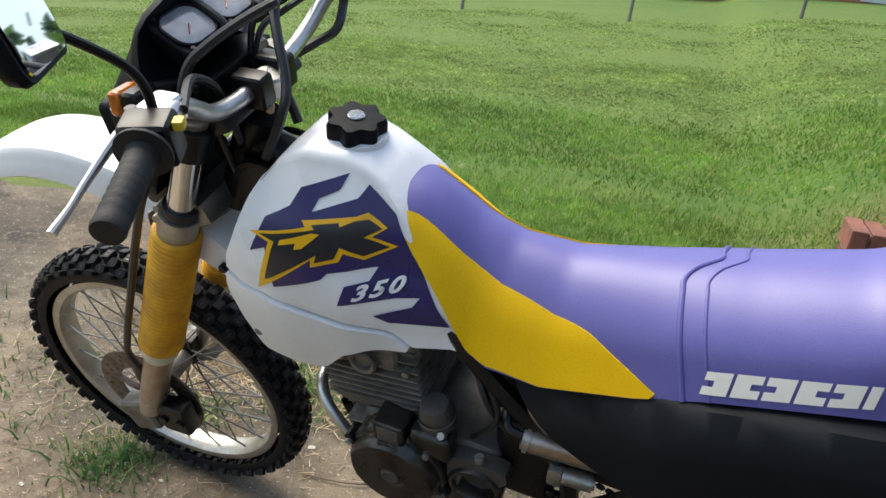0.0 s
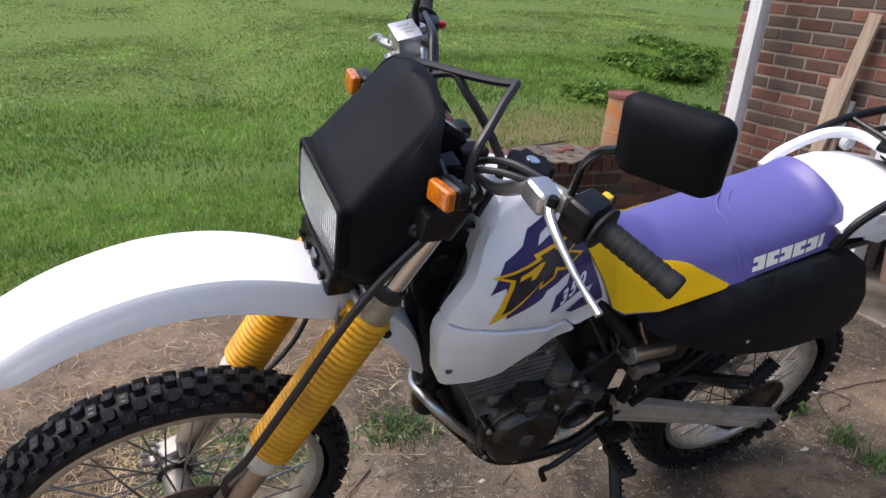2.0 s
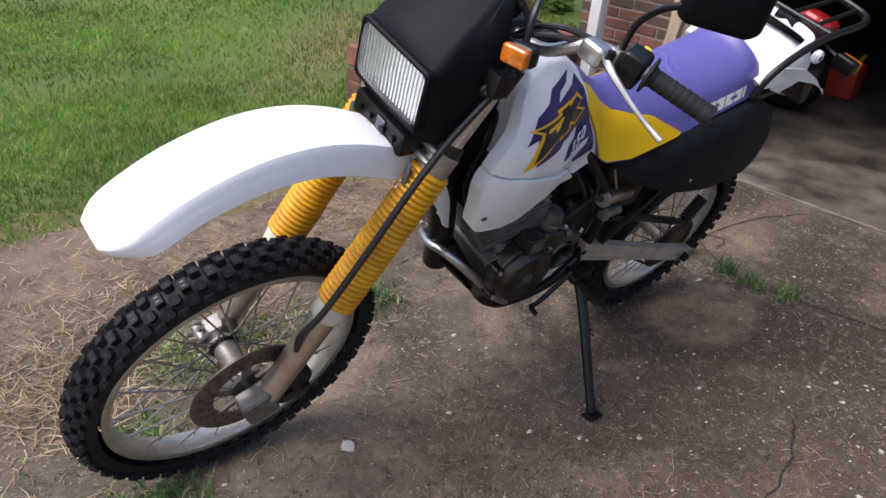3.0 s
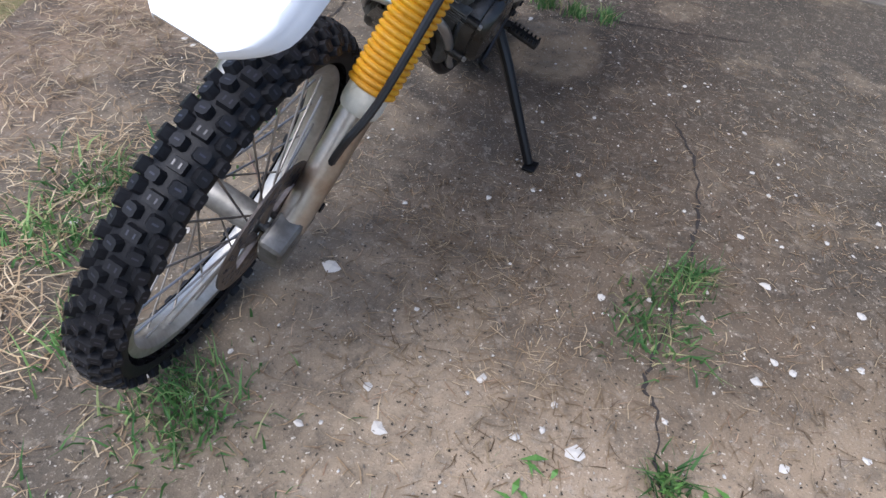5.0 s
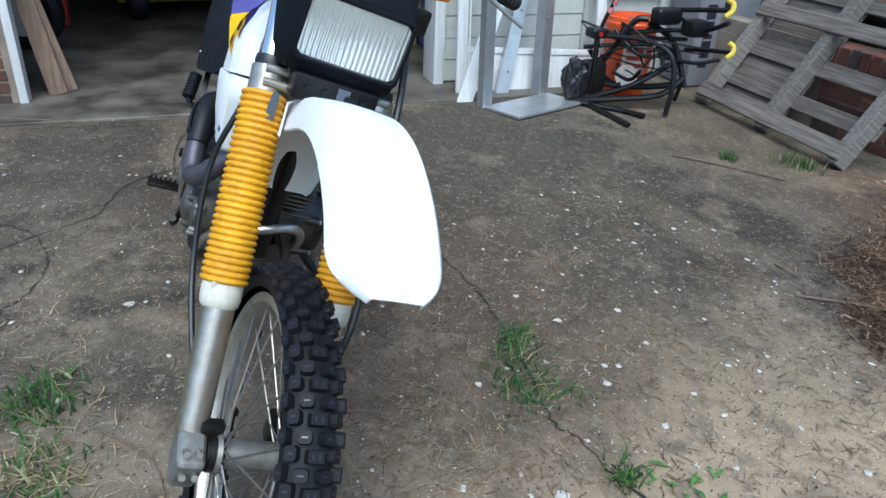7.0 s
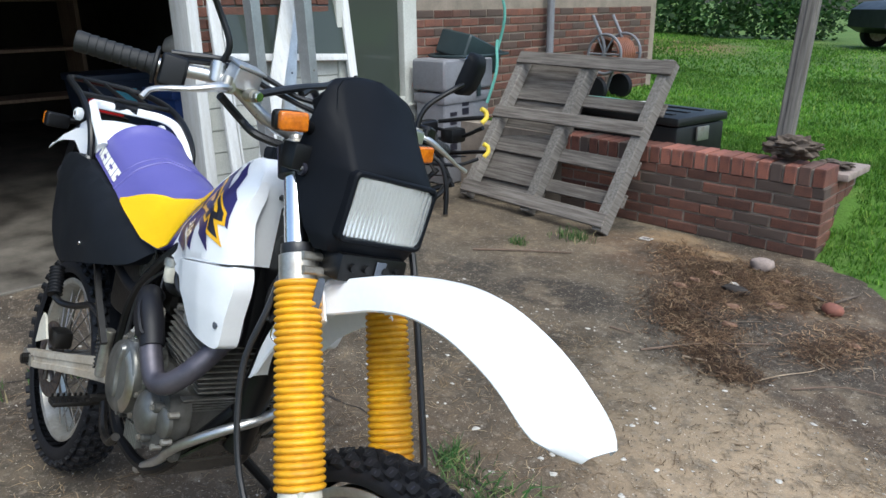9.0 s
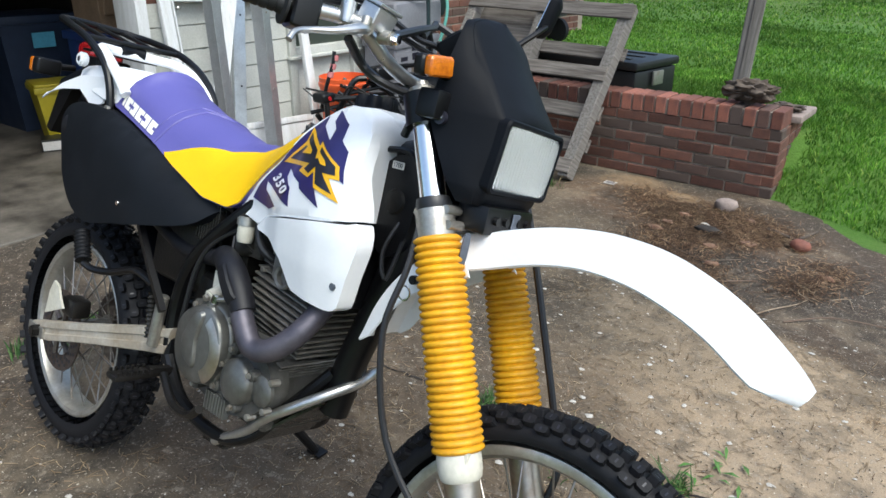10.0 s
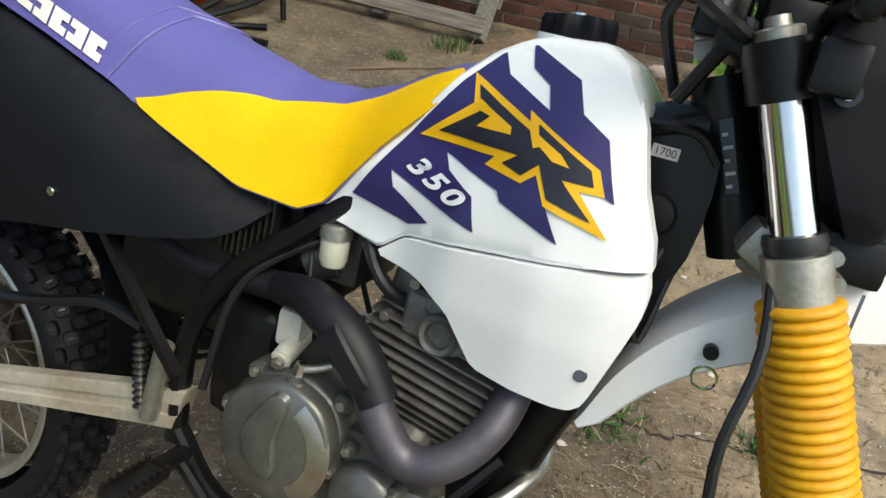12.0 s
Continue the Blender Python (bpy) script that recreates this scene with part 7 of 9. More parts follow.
for s in (1, -1):
    bm = shell(cut_corners(SH), lambda x, z: s * (tank_y(x, z) + 0.004), lambda x, z: s * (tank_y(x, z) - 0.034), 0.014)
    rim_edges = [e for e in bm.edges if len(e.link_faces) == 2 and e.calc_face_angle() > 1.0]
    bmesh.ops.bevel(bm, geom=rim_edges, offset=0.0065, segments=3, affect="EDGES")
    shroud = part("shroud", bm, "white", tank, "white plastic tank shroud", smooth=40)
    bm = shell(TE, lambda x, z: s * tank_y(x, z), lambda x, z: s * (tank_y(x, z) - 0.03 * min(1, (1.09 - z) / 0.08)), 0.012)
    part("tank_edge", bm, "tank", tank, smooth=40)
    y = tank_y(1.062, 0.775) + 0.004
    part("shroud_screw", cyl((1.062, s * (y - 0.003), 0.778), (1.062, s * (y + 0.002), 0.778), 0.0075, n=14, bevel=0.0015), "tape", tank)
    for poly, material, lift in zip((L1, LY, LB, *LI) if s > 0 else (P1, PY, PB, *PI), ("navy", "gold", "ink", "gold", "gold"), (0.0014, 0.0022, 0.003, 0.0037, 0.0037)):
        part("decal", shell(poly, lambda x, z: s * (tank_y(x, z) + lift), None, 0.01), material, tank)
    # the displacement figures
    slope = radians(15)
    fz = 0.924 if s > 0 else 0.917
    ex = Vector((-s * math.cos(slope), 0, s * math.sin(slope)))
    ez = Vector((0, s, 0.05)).normalized()
    ey = ez.cross(ex).normalized()
    mt = Matrix((ex, ey, ez)).transposed().to_4x4()
    mt.translation = Vector((0.858, s * (tank_y(0.858, fz) + 0.0035), fz))
    for j, ch in enumerate("350"):
        at = mt.copy()
        at.translation += ex * ((0.0235 if s > 0 else 0.027) * (j - 1))
        fig = words(ch, 0.026, at, "tank", tank, "figure", 0.0006, 1.45 if s > 0 else 1.65, 0.0009, 0.45)
        for v in fig.data.vertices:
            v.co.y = s * (tank_y(v.co.x, v.co.z) + 0.0045)
# cap
c = Vector((0.938, 0, 1.084))
tilt = pose(0, 0, 0, 0, -6, 0)
rings = []
for h, f in ((-0.004, 0.86), (0.0, 1.0), (0.018, 1.0), (0.024, 0.93), (0.025, 0.6)):
    rings.append([c + tilt @ Vector(((0.038 + 0.0045 * math.cos(7 * a)) * f * math.cos(a), (0.038 + 0.0045 * math.cos(7 * a)) * f * math.sin(a), h)) for a in np.linspace(0, 2 * math.pi, 70, endpoint=False)])
cap = part("filler_cap", loft(rings), "fair", tank, "scalloped black filler cap", smooth=50)
part("cap_lock", cyl(c + tilt @ Vector((0, 0, 0.024)), c + tilt @ Vector((0, 0, 0.028)), 0.012, n=20, bevel=0.001), "chrome", cap)
part("cap_collar", cyl(c - Vector((0, 0, 0.01)), c, 0.044, n=32), "tank", tank)

# seat
SZT = [(0.165, 1.068), (0.2, 1.08), (0.3, 1.046), (0.4, 1.015), (0.5, 0.992), (0.62, 0.967), (0.7, 0.972), (0.75, 0.991), (0.8, 1.022), (0.83, 1.035), (0.85, 1.039)]
SZB = [(0.165, 0.976), (0.2, 0.968), (0.3, 0.946), (0.42, 0.912), (0.5, 0.879), (0.62, 0.836), (0.7, 0.832), (0.73, 0.848), (0.779, 0.925), (0.827, 0.984), (0.85, 1.016)]
SW = [(0.165, 0.108), (0.2, 0.119), (0.3, 0.126), (0.42, 0.13), (0.5, 0.13), (0.62, 0.124), (0.7, 0.117), (0.75, 0.108), (0.8, 0.092), (0.83, 0.08), (0.85, 0.062)]
TAPER = [(0.165, 0.3), (0.3, 0.36), (0.4, 0.41), (0.5, 0.45), (0.62, 0.475), (0.75, 0.51), (0.8, 0.5), (0.85, 0.38)]


def seat_v(x, v):
    """Half the seat's width at a share of its height."""
    f = 1.0 if v < 0.4 else max(0.0, 1 - ((v - 0.4) / 0.6) ** 2.7) ** 0.5
    return ip(x, SW) * f * (1 - ip(x, TAPER) * v)


def seat_y(x, z):
    zb, zt = ip(x, SZB), ip(x, SZT)
    return seat_v(x, min(1.0, max(0.0, (z - zb) / (zt - zb))))


def seat_at(x, v, s, off=0.0):
    """A point of the seat's skin, moved off square to it."""
    zb, zt = ip(x, SZB), ip(x, SZT)
    v = min(0.985, max(0.0, v))
    d = Vector((0, seat_v(x, v + 0.005) - seat_v(x, v - 0.005), 0.01 * (zt - zb))).normalized()
    return Vector((x, s * (seat_v(x, v) + d.z * off), zb + (zt - zb) * v - d.y * off))


rings = []
for x in np.linspace(0.165, 0.85, 64):
    zb, zt = ip(x, SZB), ip(x, SZT)
    half = []
    for v in list(np.linspace(0, 0.8, 12)) + [0.87, 0.92, 0.955, 0.98, 0.993]:
        half.append((seat_v(x, v), zb + (zt - zb) * v))
    lean = 0.07 * sstep(0.3, 0.165, x) / (zt - zb)
    half = [(x + lean * (b - zb), a, b) for a, b in half]
    rings.append([Vector(q) for q in half] + [Vector((x + lean * (zt - zb), 0, zt))] + [Vector((q, -a, b)) for q, a, b in reversed(half)])
seat = part("seat", loft(rings), "purple", bike, "purple vinyl seat with yellow side panels", smooth=45)
# outlines of the yellow panels, in length and share of the seat's height
YL = [(0.844, 0.4), (0.832, 0.63), (0.818, 0.71), (0.775, 0.75), (0.735, 0.79), (0.69, 0.77), (0.65, 0.735), (0.6, 0.67), (0.57, 0.59), (0.545, 0.46), (0.507, 0.25), (0.471, 0.015), (0.53, 0.01), (0.6, 0.012), (0.637, 0.015), (0.684, 0.03), (0.72, 0.015), (0.74, 0.015), (0.781, 0.012), (0.829, 0.015), (0.842, 0.06)]
YR = [(0.844, 0.45), (0.836, 0.76), (0.826, 0.8), (0.79, 0.85), (0.752, 0.87), (0.716, 0.865), (0.678, 0.84), (0.637, 0.79), (0.589, 0.71), (0.551, 0.59), (0.514, 0.41), (0.485, 0.21), (0.454, 0.01), (0.526, 0.01), (0.6, 0.01), (0.636, 0.01), (0.682, 0.01), (0.712, 0.01), (0.732, 0.015), (0.78, 0.012), (0.829, 0.015), (0.842, 0.06)]
for s in (1, -1):
    bm = shell([(x, 0.12 * v) for x, v in cut_corners(YL if s > 0 else YR, 0.2)], lambda x, z: 0.0026, lambda x, z: -0.004, 0.011)
    for v in bm.verts:
        v.co = seat_at(v.co.x, v.co.z / 0.12, s, v.co.y)
    bmesh.ops.recalc_face_normals(bm, faces=bm.faces[:])
    part("yellow_panel", bm, "yellow", seat, "yellow vinyl side panel", smooth=60)
    # plain cream blocks where the maker's name stands, each with one slot
    x0, z0 = (0.431, 0.919) if s > 0 else (0.395, 0.928)

    def at_print(u, v):
        x = x0 - u * 0.94
        return (x - 0.08 * v, z0 + 0.29 * (x0 - x) + v)

    for k in range(6):
        ua, ub = 0.0335 * k, 0.0335 * k + (0.0295 if k < 5 else 0.011)
        um, h, c = (ua + ub) / 2, 0.026, 0.0035
        if k == 5:
            strokes = [(ua, ub, 0, h)]
        elif k % 2:
            strokes = [(ua, ub, 0, 0.5 * h - c), (ua, um + c, 0.5 * h - c, 0.5 * h + c), (ua, ub, 0.5 * h + c, h)]
        else:
            strokes = [(ua, ub, 0, 0.5 * h - c), (um - c, ub, 0.5 * h - c, 0.5 * h + c), (ua, ub, 0.5 * h + c, h)]
        bm = bmesh.new()
        for a, b, lo, hi in strokes:
            shell([at_print(a, lo), at_print(b, lo), at_print(b, hi), at_print(a, hi)], lambda x, z: s * (seat_y(x, z) + 0.0032), None, 0.012, bm)
        part("print_mark", bm, "letter", seat)
for dx, r in ((0.0, 0.0035), (-0.028, 0.002)):
    rows = (0.0, 0.25, 0.5, 0.7, 0.85, 0.94, 0.98)
    pts = [seat_at(0.446 + dx + 0.034 * v, v, 1) for v in rows]
    pts += [Vector((0.468 + dx, 0, ip(0.468 + dx, SZT)))]
    pts += [seat_at(0.412 + dx + 0.032 * v, v, -1) for v in reversed(rows)]
    part("seat_seam", sweep(pts, r, 8, 3), "purple", seat)

# side panels
for s in (1, -1):
    PO = rounded([(-0.05, 0.885), (-0.03, 0.935), (0.06, 0.957), (0.2, 0.958), (0.3, 0.938), (0.42, 0.907), (0.5, 0.885), (0.6, 0.858), (0.672, 0.842), (0.655, 0.81), (0.612, 0.774), (0.5, 0.745), (0.36, 0.715), (0.24, 0.69), (0.14, 0.705), (0.07, 0.755), (0.0, 0.83)], 3)

    def panel_y(x, z):
        v = (z - 0.7) / 0.25
        return ip(x, [(-0.05, 0.13), (0.05, 0.155), (0.25, 0.178), (0.45, 0.178), (0.6, 0.155), (0.68, 0.125)]) - 0.046 * math.exp(-max(0, ip(x, SZB) - z) / 0.028) - 0.02 * max(0, 0.15 - v)

    if s > 0:
        PO = rounded([(0.115, 0.905), (0.14, 0.938), (0.2, 0.955), (0.3, 0.938), (0.42, 0.907), (0.5, 0.885), (0.6, 0.858), (0.672, 0.842), (0.655, 0.815), (0.607, 0.785), (0.5, 0.752), (0.362, 0.723), (0.24, 0.711), (0.12, 0.708), (0.03, 0.71), (-0.008, 0.722), (0.0, 0.757), (0.036, 0.818)], 3)
    bm = shell(PO, lambda x, z: s * panel_y(x, z), lambda x, z: s * (panel_y(x, z) - 0.03), 0.03)
    sharp = [e for e in bm.edges if len(e.link_faces) == 2 and e.calc_face_angle() > 1.0]
    bmesh.ops.bevel(bm, geom=sharp, offset=0.005, segments=2, affect="EDGES")
    panel = part("side_panel", bm, "panel", bike, "dark grained plastic side panel", smooth=45)
    y = panel_y(0.39, 0.768)
    part("panel_screw", cyl((0.39, s * (y - 0.004), 0.768), (0.39, s * (y + 0.003), 0.768), 0.006, n=12, bevel=0.001), "chrome", panel)

# frame
bm = bmesh.new()
sweep([(1.1, 0, 1.0), (1.085, 0, 0.88), (1.055, 0, 0.75), (1.015, 0, 0.62), (0.99, 0, 0.5)], 0.031, 12, 4, bm)
frame_ob = part("frame", bm, "black", bike, "black painted steel frame")
part("backbone", sweep([(1.1, 0, 1.03), (0.95, 0, 0.98), (0.8, 0, 0.9), (0.65, 0, 0.82)], 0.03, 12, 3), "black", frame_ob)
for s in (1, -1):
    part("cradle_tube", sweep([(0.99, 0.02 * s, 0.58), (0.93, 0.06 * s, 0.49), (0.87, 0.09 * s, 0.41), (0.78, 0.098 * s, 0.372), (0.64, 0.1 * s, 0.39), (0.56, 0.1 * s, 0.47)], 0.014, 10, 4), "black", frame_ob)
    part("upright_tube", sweep([(0.56, 0.1 * s, 0.45), (0.56, 0.1 * s, 0.6), (0.61, 0.105 * s, 0.71), (0.71, 0.1 * s, 0.81), (0.78, 0.08 * s, 0.88)], 0.015, 10, 4), "black", frame_ob)
    part("rear_strut", sweep([(0.589, 0.15 * s, 0.58), (0.52, 0.153 * s, 0.658), (0.45, 0.15 * s, 0.735)], 0.0095, 4, 2), "black", frame_ob, "scuffed rear strut")
    part("seat_rail", sweep([(0.7, 0.09 * s, 0.83), (0.45, 0.1 * s, 0.87), (0.2, 0.1 * s, 0.93), (0.0, 0.1 * s, 0.97)], 0.012, 8, 3), "black", frame_ob)
    bm = shell(rounded([(1.09, 1.02), (1.04, 1.0), (1.02, 0.93), (1.045, 0.85), (1.09, 0.84), (1.12, 0.9), (1.12, 1.0)], 3), lambda x, z: s * 0.045, lambda x, z: s * 0.02, 0.04)
    part("gusset", bm, "black", frame_ob)
    part("gusset_boss", spin([(0, 0.006), (0, 0.024), (0.006, 0.02), (0.008, 0.008)], (1.075, s * 0.044, 0.935), (0, s, 0), 24, caps=True), "darkeng", frame_ob)
    part("horn_bracket", sweep([(1.03, 0.05 * s, 1.02), (1.09, 0.05 * s, 1.025), (1.12, 0.05 * s, 1.0)], 0.006, 6, 3), "black", frame_ob)
bm = block((1.053, -0.0475, 0.9915), (1.081, -0.0455, 1.0045), 0.0008, 1)
tag = part("frame_label", bm, "label", frame_ob, "small pale sticker with handwritten figures")
mt = Matrix(((1, 0, 0, 1.067), (0, 0, -1, -0.0479), (0, 1, 0, 0.998), (0, 0, 0, 1)))
words("1700", 0.0115, mt, "ink", frame_ob, "handwriting", 0.0002)
part("type_plate", block((-0.006, -0.0345, -0.036), (0.008, -0.0325, 0.04), 0.0006, 1, Matrix.Translation(on_fork(1.025, 0, -0.045)) @ pose(0, 0, 0, 0, -23, 0)), "ink", frame_ob, "dark type plate with pale print")
for k in range(5):
    part("plate_print", block((-0.004, -0.0352, -0.03 + 0.013 * k), (0.0015 + 0.004 * (k % 2), -0.0344, -0.0265 + 0.013 * k), 0, 1, Matrix.Translation(on_fork(1.025, 0, -0.045)) @ pose(0, 0, 0, 0, -23, 0)), "label", frame_ob)

# engine
bm = block((0.67, -0.108, 0.43), (0.92, 0.108, 0.62), 0.03, 3)
engine = part("engine", bm, "engine", bike, "dirty grey single-cylinder engine")
CYL_O, CYL_D = Vector((0.878, 0, 0.6)), Vector((0.14, 0, 1)).normalized()
for k in range(9):
    h = 0.012 + k * 0.0135
    q = Matrix.Translation(CYL_O + CYL_D * h) @ pose(0, 0, 0, 0, 8, 0)
    g = 1.0 - 0.16 * max(0, 3 - k) / 3
    _bm = block((-0.088 * g, -0.105 * g, -0.0022), (0.088 * g, 0.105 * g, 0.0022), 0.02, 2, q)
    part("cooling_fin", _bm, "fin", engine)
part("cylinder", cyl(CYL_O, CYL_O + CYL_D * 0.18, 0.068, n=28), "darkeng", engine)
q = Matrix.Translation(CYL_O + CYL_D * 0.168) @ pose(0, 0, 0, 0, 8, 0)
bm = block((-0.085, -0.085, -0.035), (0.085, 0.085, 0.045), 0.02, 3, q)
for s in (1, -1):
    o = CYL_O + CYL_D * 0.152 + Vector((0.012, 0.085 * s, 0))
    cyl(o, o + Vector((0, 0.022 * s, 0)), 0.03, 0.026, 20, 0.004, bm)
part("cylinder_head", bm, "fin", engine, "grey cast cylinder head")
# rocker bosses, bolts and spark plug of the head
head = bpy.data.objects["cylinder_head"]
for s in (1, -1):
    part("rocker_boss", spin([(0, 0.024), (0.012, 0.024), (0.015, 0.021), (0.013, 0.016), (0.004, 0.0145), (0.004, 0.002)], (0.9, s * 0.1, 0.746), (0, s, 0), 28, caps=True), "fin", head, smooth=40)
    part("rocker_cap", spin([(0, 0.014), (0.01, 0.014), (0.012, 0.011), (0.006, 0.008), (0.006, 0.002)], (0.884, s * 0.088, 0.772), (0, s, 0.2), 20, caps=True), "fin", head, smooth=40)
    part("rocker_housing", block((0.846, min(s * 0.06, s * 0.1), 0.725), (0.94, max(s * 0.06, s * 0.1), 0.785), 0.014, 3, pose(0, 0, 0)), "fin", head)
    for x, z in ((0.83, 0.742), (0.858, 0.792), (0.93, 0.782), (0.945, 0.735)):
        part("head_bolt", cyl((x, s * 0.09, z), (x, s * 0.107, z), 0.0065, n=6, bevel=0.001), "alu", head)
for k in range(5):
    q = Matrix.Translation(CYL_O + CYL_D * (0.012 + 0.0135 * (9 + k))) @ pose(0, 0, 0, 0, 8, 0)
    part("head_fin", block((-0.088 + 0.004 * k, -0.1 + 0.006 * k, -0.002), (0.088 - 0.012 * k, 0.1 - 0.006 * k, 0.002), 0.016, 2, q), "fin", head)
part("plug_cap", sweep([(0.85, -0.07, 0.755), (0.835, -0.1, 0.77), (0.815, -0.11, 0.79), (0.79, -0.1, 0.82)], 0.0085, 10, 4), "cable", head)
for k in range(6):
    h = -0.012 - k * 0.0085
    q = Matrix.Translation(CYL_O + CYL_D * h + Vector((0.035, 0, 0))) @ pose(0, 0, 0, 0, 8, 0)
    part("barrel_rib", block((-0.02, -0.112, -0.0018), (0.034 - 0.004 * k, 0.112, 0.0018), 0.001, 1, q), "fin", engine)
# right-hand covers
ring = rounded([(0.757, 0.647), (0.713, 0.633), (0.68, 0.598), (0.674, 0.545), (0.693, 0.504), (0.732, 0.486), (0.775, 0.49), (0.803, 0.514), (0.824, 0.554), (0.826, 0.593), (0.812, 0.625), (0.79, 0.641)], 4)
cx, cz = 0.752, 0.566
rings = [[Vector((cx + (x - cx) * f, y, cz + (z - cz) * f)) for x, z in ring] for f, y in ((1.07, -0.1), (1.06, -0.14), (1.03, -0.145), (1.0, -0.147), (0.985, -0.16), (0.955, -0.167), (0.92, -0.169), (0.5, -0.172))]
part("clutch_cover", loft(rings), "cover", engine, "grey cast clutch cover with worn polished edge", smooth=38)
# the worn bright land round the cover's front
arc = [(math.cos(radians(a)), math.sin(radians(a))) for a in np.linspace(-58, 62, 25)]
rings = [[Vector((cx + 0.076 * c, -0.1655, cz + 0.079 * d)), Vector((cx + 0.072 * c, -0.1695, cz + 0.075 * d)), Vector((cx + 0.05 * c, -0.1722, cz + 0.054 * d)), Vector((cx + 0.046 * c, -0.168, cz + 0.05 * d))] for c, d in arc]
part("cover_edge", loft(rings), "leg", engine, "polished edge of the clutch cover", smooth=40)
# raised kidney on the cover
lobe = rounded([(0.748, 0.632), (0.73, 0.606), (0.714, 0.572), (0.716, 0.548), (0.73, 0.532), (0.756, 0.522), (0.762, 0.54), (0.758, 0.575), (0.765, 0.61), (0.765, 0.63)], 3)
lx, lz = 0.742, 0.575
rings = [[Vector((lx + (x - lx) * f, y, lz + (z - lz) * f)) for x, z in lobe] for f, y in ((1.08, -0.168), (1.0, -0.177), (0.88, -0.179), (0.3, -0.178))]
part("cover_lobe", loft(rings), "cover", engine, smooth=40)
for x, z in ((0.7, 0.632), (0.669, 0.575), (0.681, 0.503), (0.735, 0.476), (0.8, 0.496), (0.838, 0.585), (0.82, 0.638)):
    part("cover_lug", cyl((x, -0.11, z), (x, -0.146, z), 0.0115, n=14, bevel=0.002), "cover", engine)
    part("cover_bolt", cyl((x, -0.146, z), (x, -0.153, z), 0.0062, n=6, bevel=0.001), "alu", engine)
# release arm on top of the cover
part("release_boss", cyl((0.752, -0.15, 0.6), (0.757, -0.148, 0.652), 0.0125, 0.0115, 18, 0.003), "cover", engine)
part("release_bolt", cyl((0.757, -0.148, 0.65), (0.759, -0.146, 0.668), 0.0075, n=6, bevel=0.001), "chrome", engine)
part("release_arm", sweep([(0.758, -0.147, 0.66), (0.775, -0.14, 0.664), (0.79, -0.13, 0.67)], 0.005, 8, 2), "alu", engine)
part("clutch_wire", sweep([(0.79, -0.13, 0.67), (0.77, -0.12, 0.69), (0.735, -0.11, 0.72), (0.72, -0.1, 0.78)], 0.0032, 6, 4), "cable", engine)
bm = cyl((0.722, -0.09, 0.672), (0.727, -0.142, 0.655), 0.0145, 0.013, 18, 0.003)
block((0.7, -0.12, 0.66), (0.735, -0.085, 0.71), 0.008, 2, into=bm)
part("oil_feed", bm, "collar", engine, "stained oil feed elbow")
part("feed_bolt", cyl((0.727, -0.142, 0.655), (0.728, -0.15, 0.652), 0.008, n=6, bevel=0.001), "alu", engine)
bm = spin([(0.0, 0.046), (0.04, 0.044), (0.046, 0.04), (0.049, 0.034), (0.052, 0.026), (0.055, 0.012), (0.055, 0.002)], (0.868, -0.11, 0.53), (0, -1, 0.05), 36, caps=True)
part("oil_filter_cover", bm, "cover", engine, "round oil filter cover", smooth=40)
for a in (35, 155, 275):
    x, z = 0.868 + 0.049 * math.cos(radians(a)), 0.53 + 0.049 * math.sin(radians(a))
    part("filter_lug", cyl((x, -0.11, z), (x, -0.152, z), 0.011, n=14, bevel=0.002), "cover", engine)
    part("filter_bolt", cyl((x, -0.152, z), (x, -0.159, z), 0.0062, n=6, bevel=0.001), "alu", engine)
bm = loft([[Vector((x, y, z)) for x, z in rounded([(0.78, 0.47), (0.82, 0.452), (0.88, 0.462), (0.925, 0.49), (0.95, 0.53), (0.94, 0.575), (0.9, 0.6), (0.83, 0.605), (0.79, 0.58)], 3)] for y in (-0.09, -0.128, -0.134)])
part("crankcase_right", bm, "engine", engine, smooth=35)
part("balancer_boss", spin([(0, 0.03), (0.008, 0.03), (0.012, 0.026), (0.014, 0.012), (0.014, 0.002)], (0.93, -0.13, 0.535), (0, -1, 0), 26, caps=True), "cover", engine, smooth=40)
for x, z in ((0.955, 0.56), (0.945, 0.5), (0.905, 0.472), (0.84, 0.462), (0.915, 0.592)):
    part("case_screw", cyl((x, -0.12, z), (x, -0.141, z), 0.0068, n=8, bevel=0.001), "alu", engine)
for k in range(8):
    part("case_rib", block((0.775 + k * 0.009, -0.145, 0.44), (0.779 + k * 0.009, -0.13, 0.48), 0.001, 1), "cover", engine)
# left-hand covers
CA = Vector((0.84, 0.0, 0.54))
rings = [[CA + Vector((0.084 * f * math.cos(a), y, 0.084 * f * math.sin(a))) for a in np.linspace(0, 2 * math.pi, 40, endpoint=False)] for f, y in ((1.06, 0.1), (1.05, 0.13), (1.02, 0.136), (0.97, 0.138), (0.95, 0.152), (0.86, 0.16), (0.3, 0.162), (0.24, 0.158), (0.2, 0.158))]
# darker casting here: shade of this side is in the colour
alt_cover = part("alternator_cover", loft(rings), "darkcast", engine, "oily round alternator cover, darkened for the shaded side", smooth=38)
part("alternator_plug", spin([(0, 0.017), (0.004, 0.0165), (0.006, 0.013), (0.004, 0.008), (0.004, 0.001)], CA + Vector((0.0, 0.158, 0.004)), (0, 1, 0), 24, caps=True), "engine", alt_cover, smooth=40)
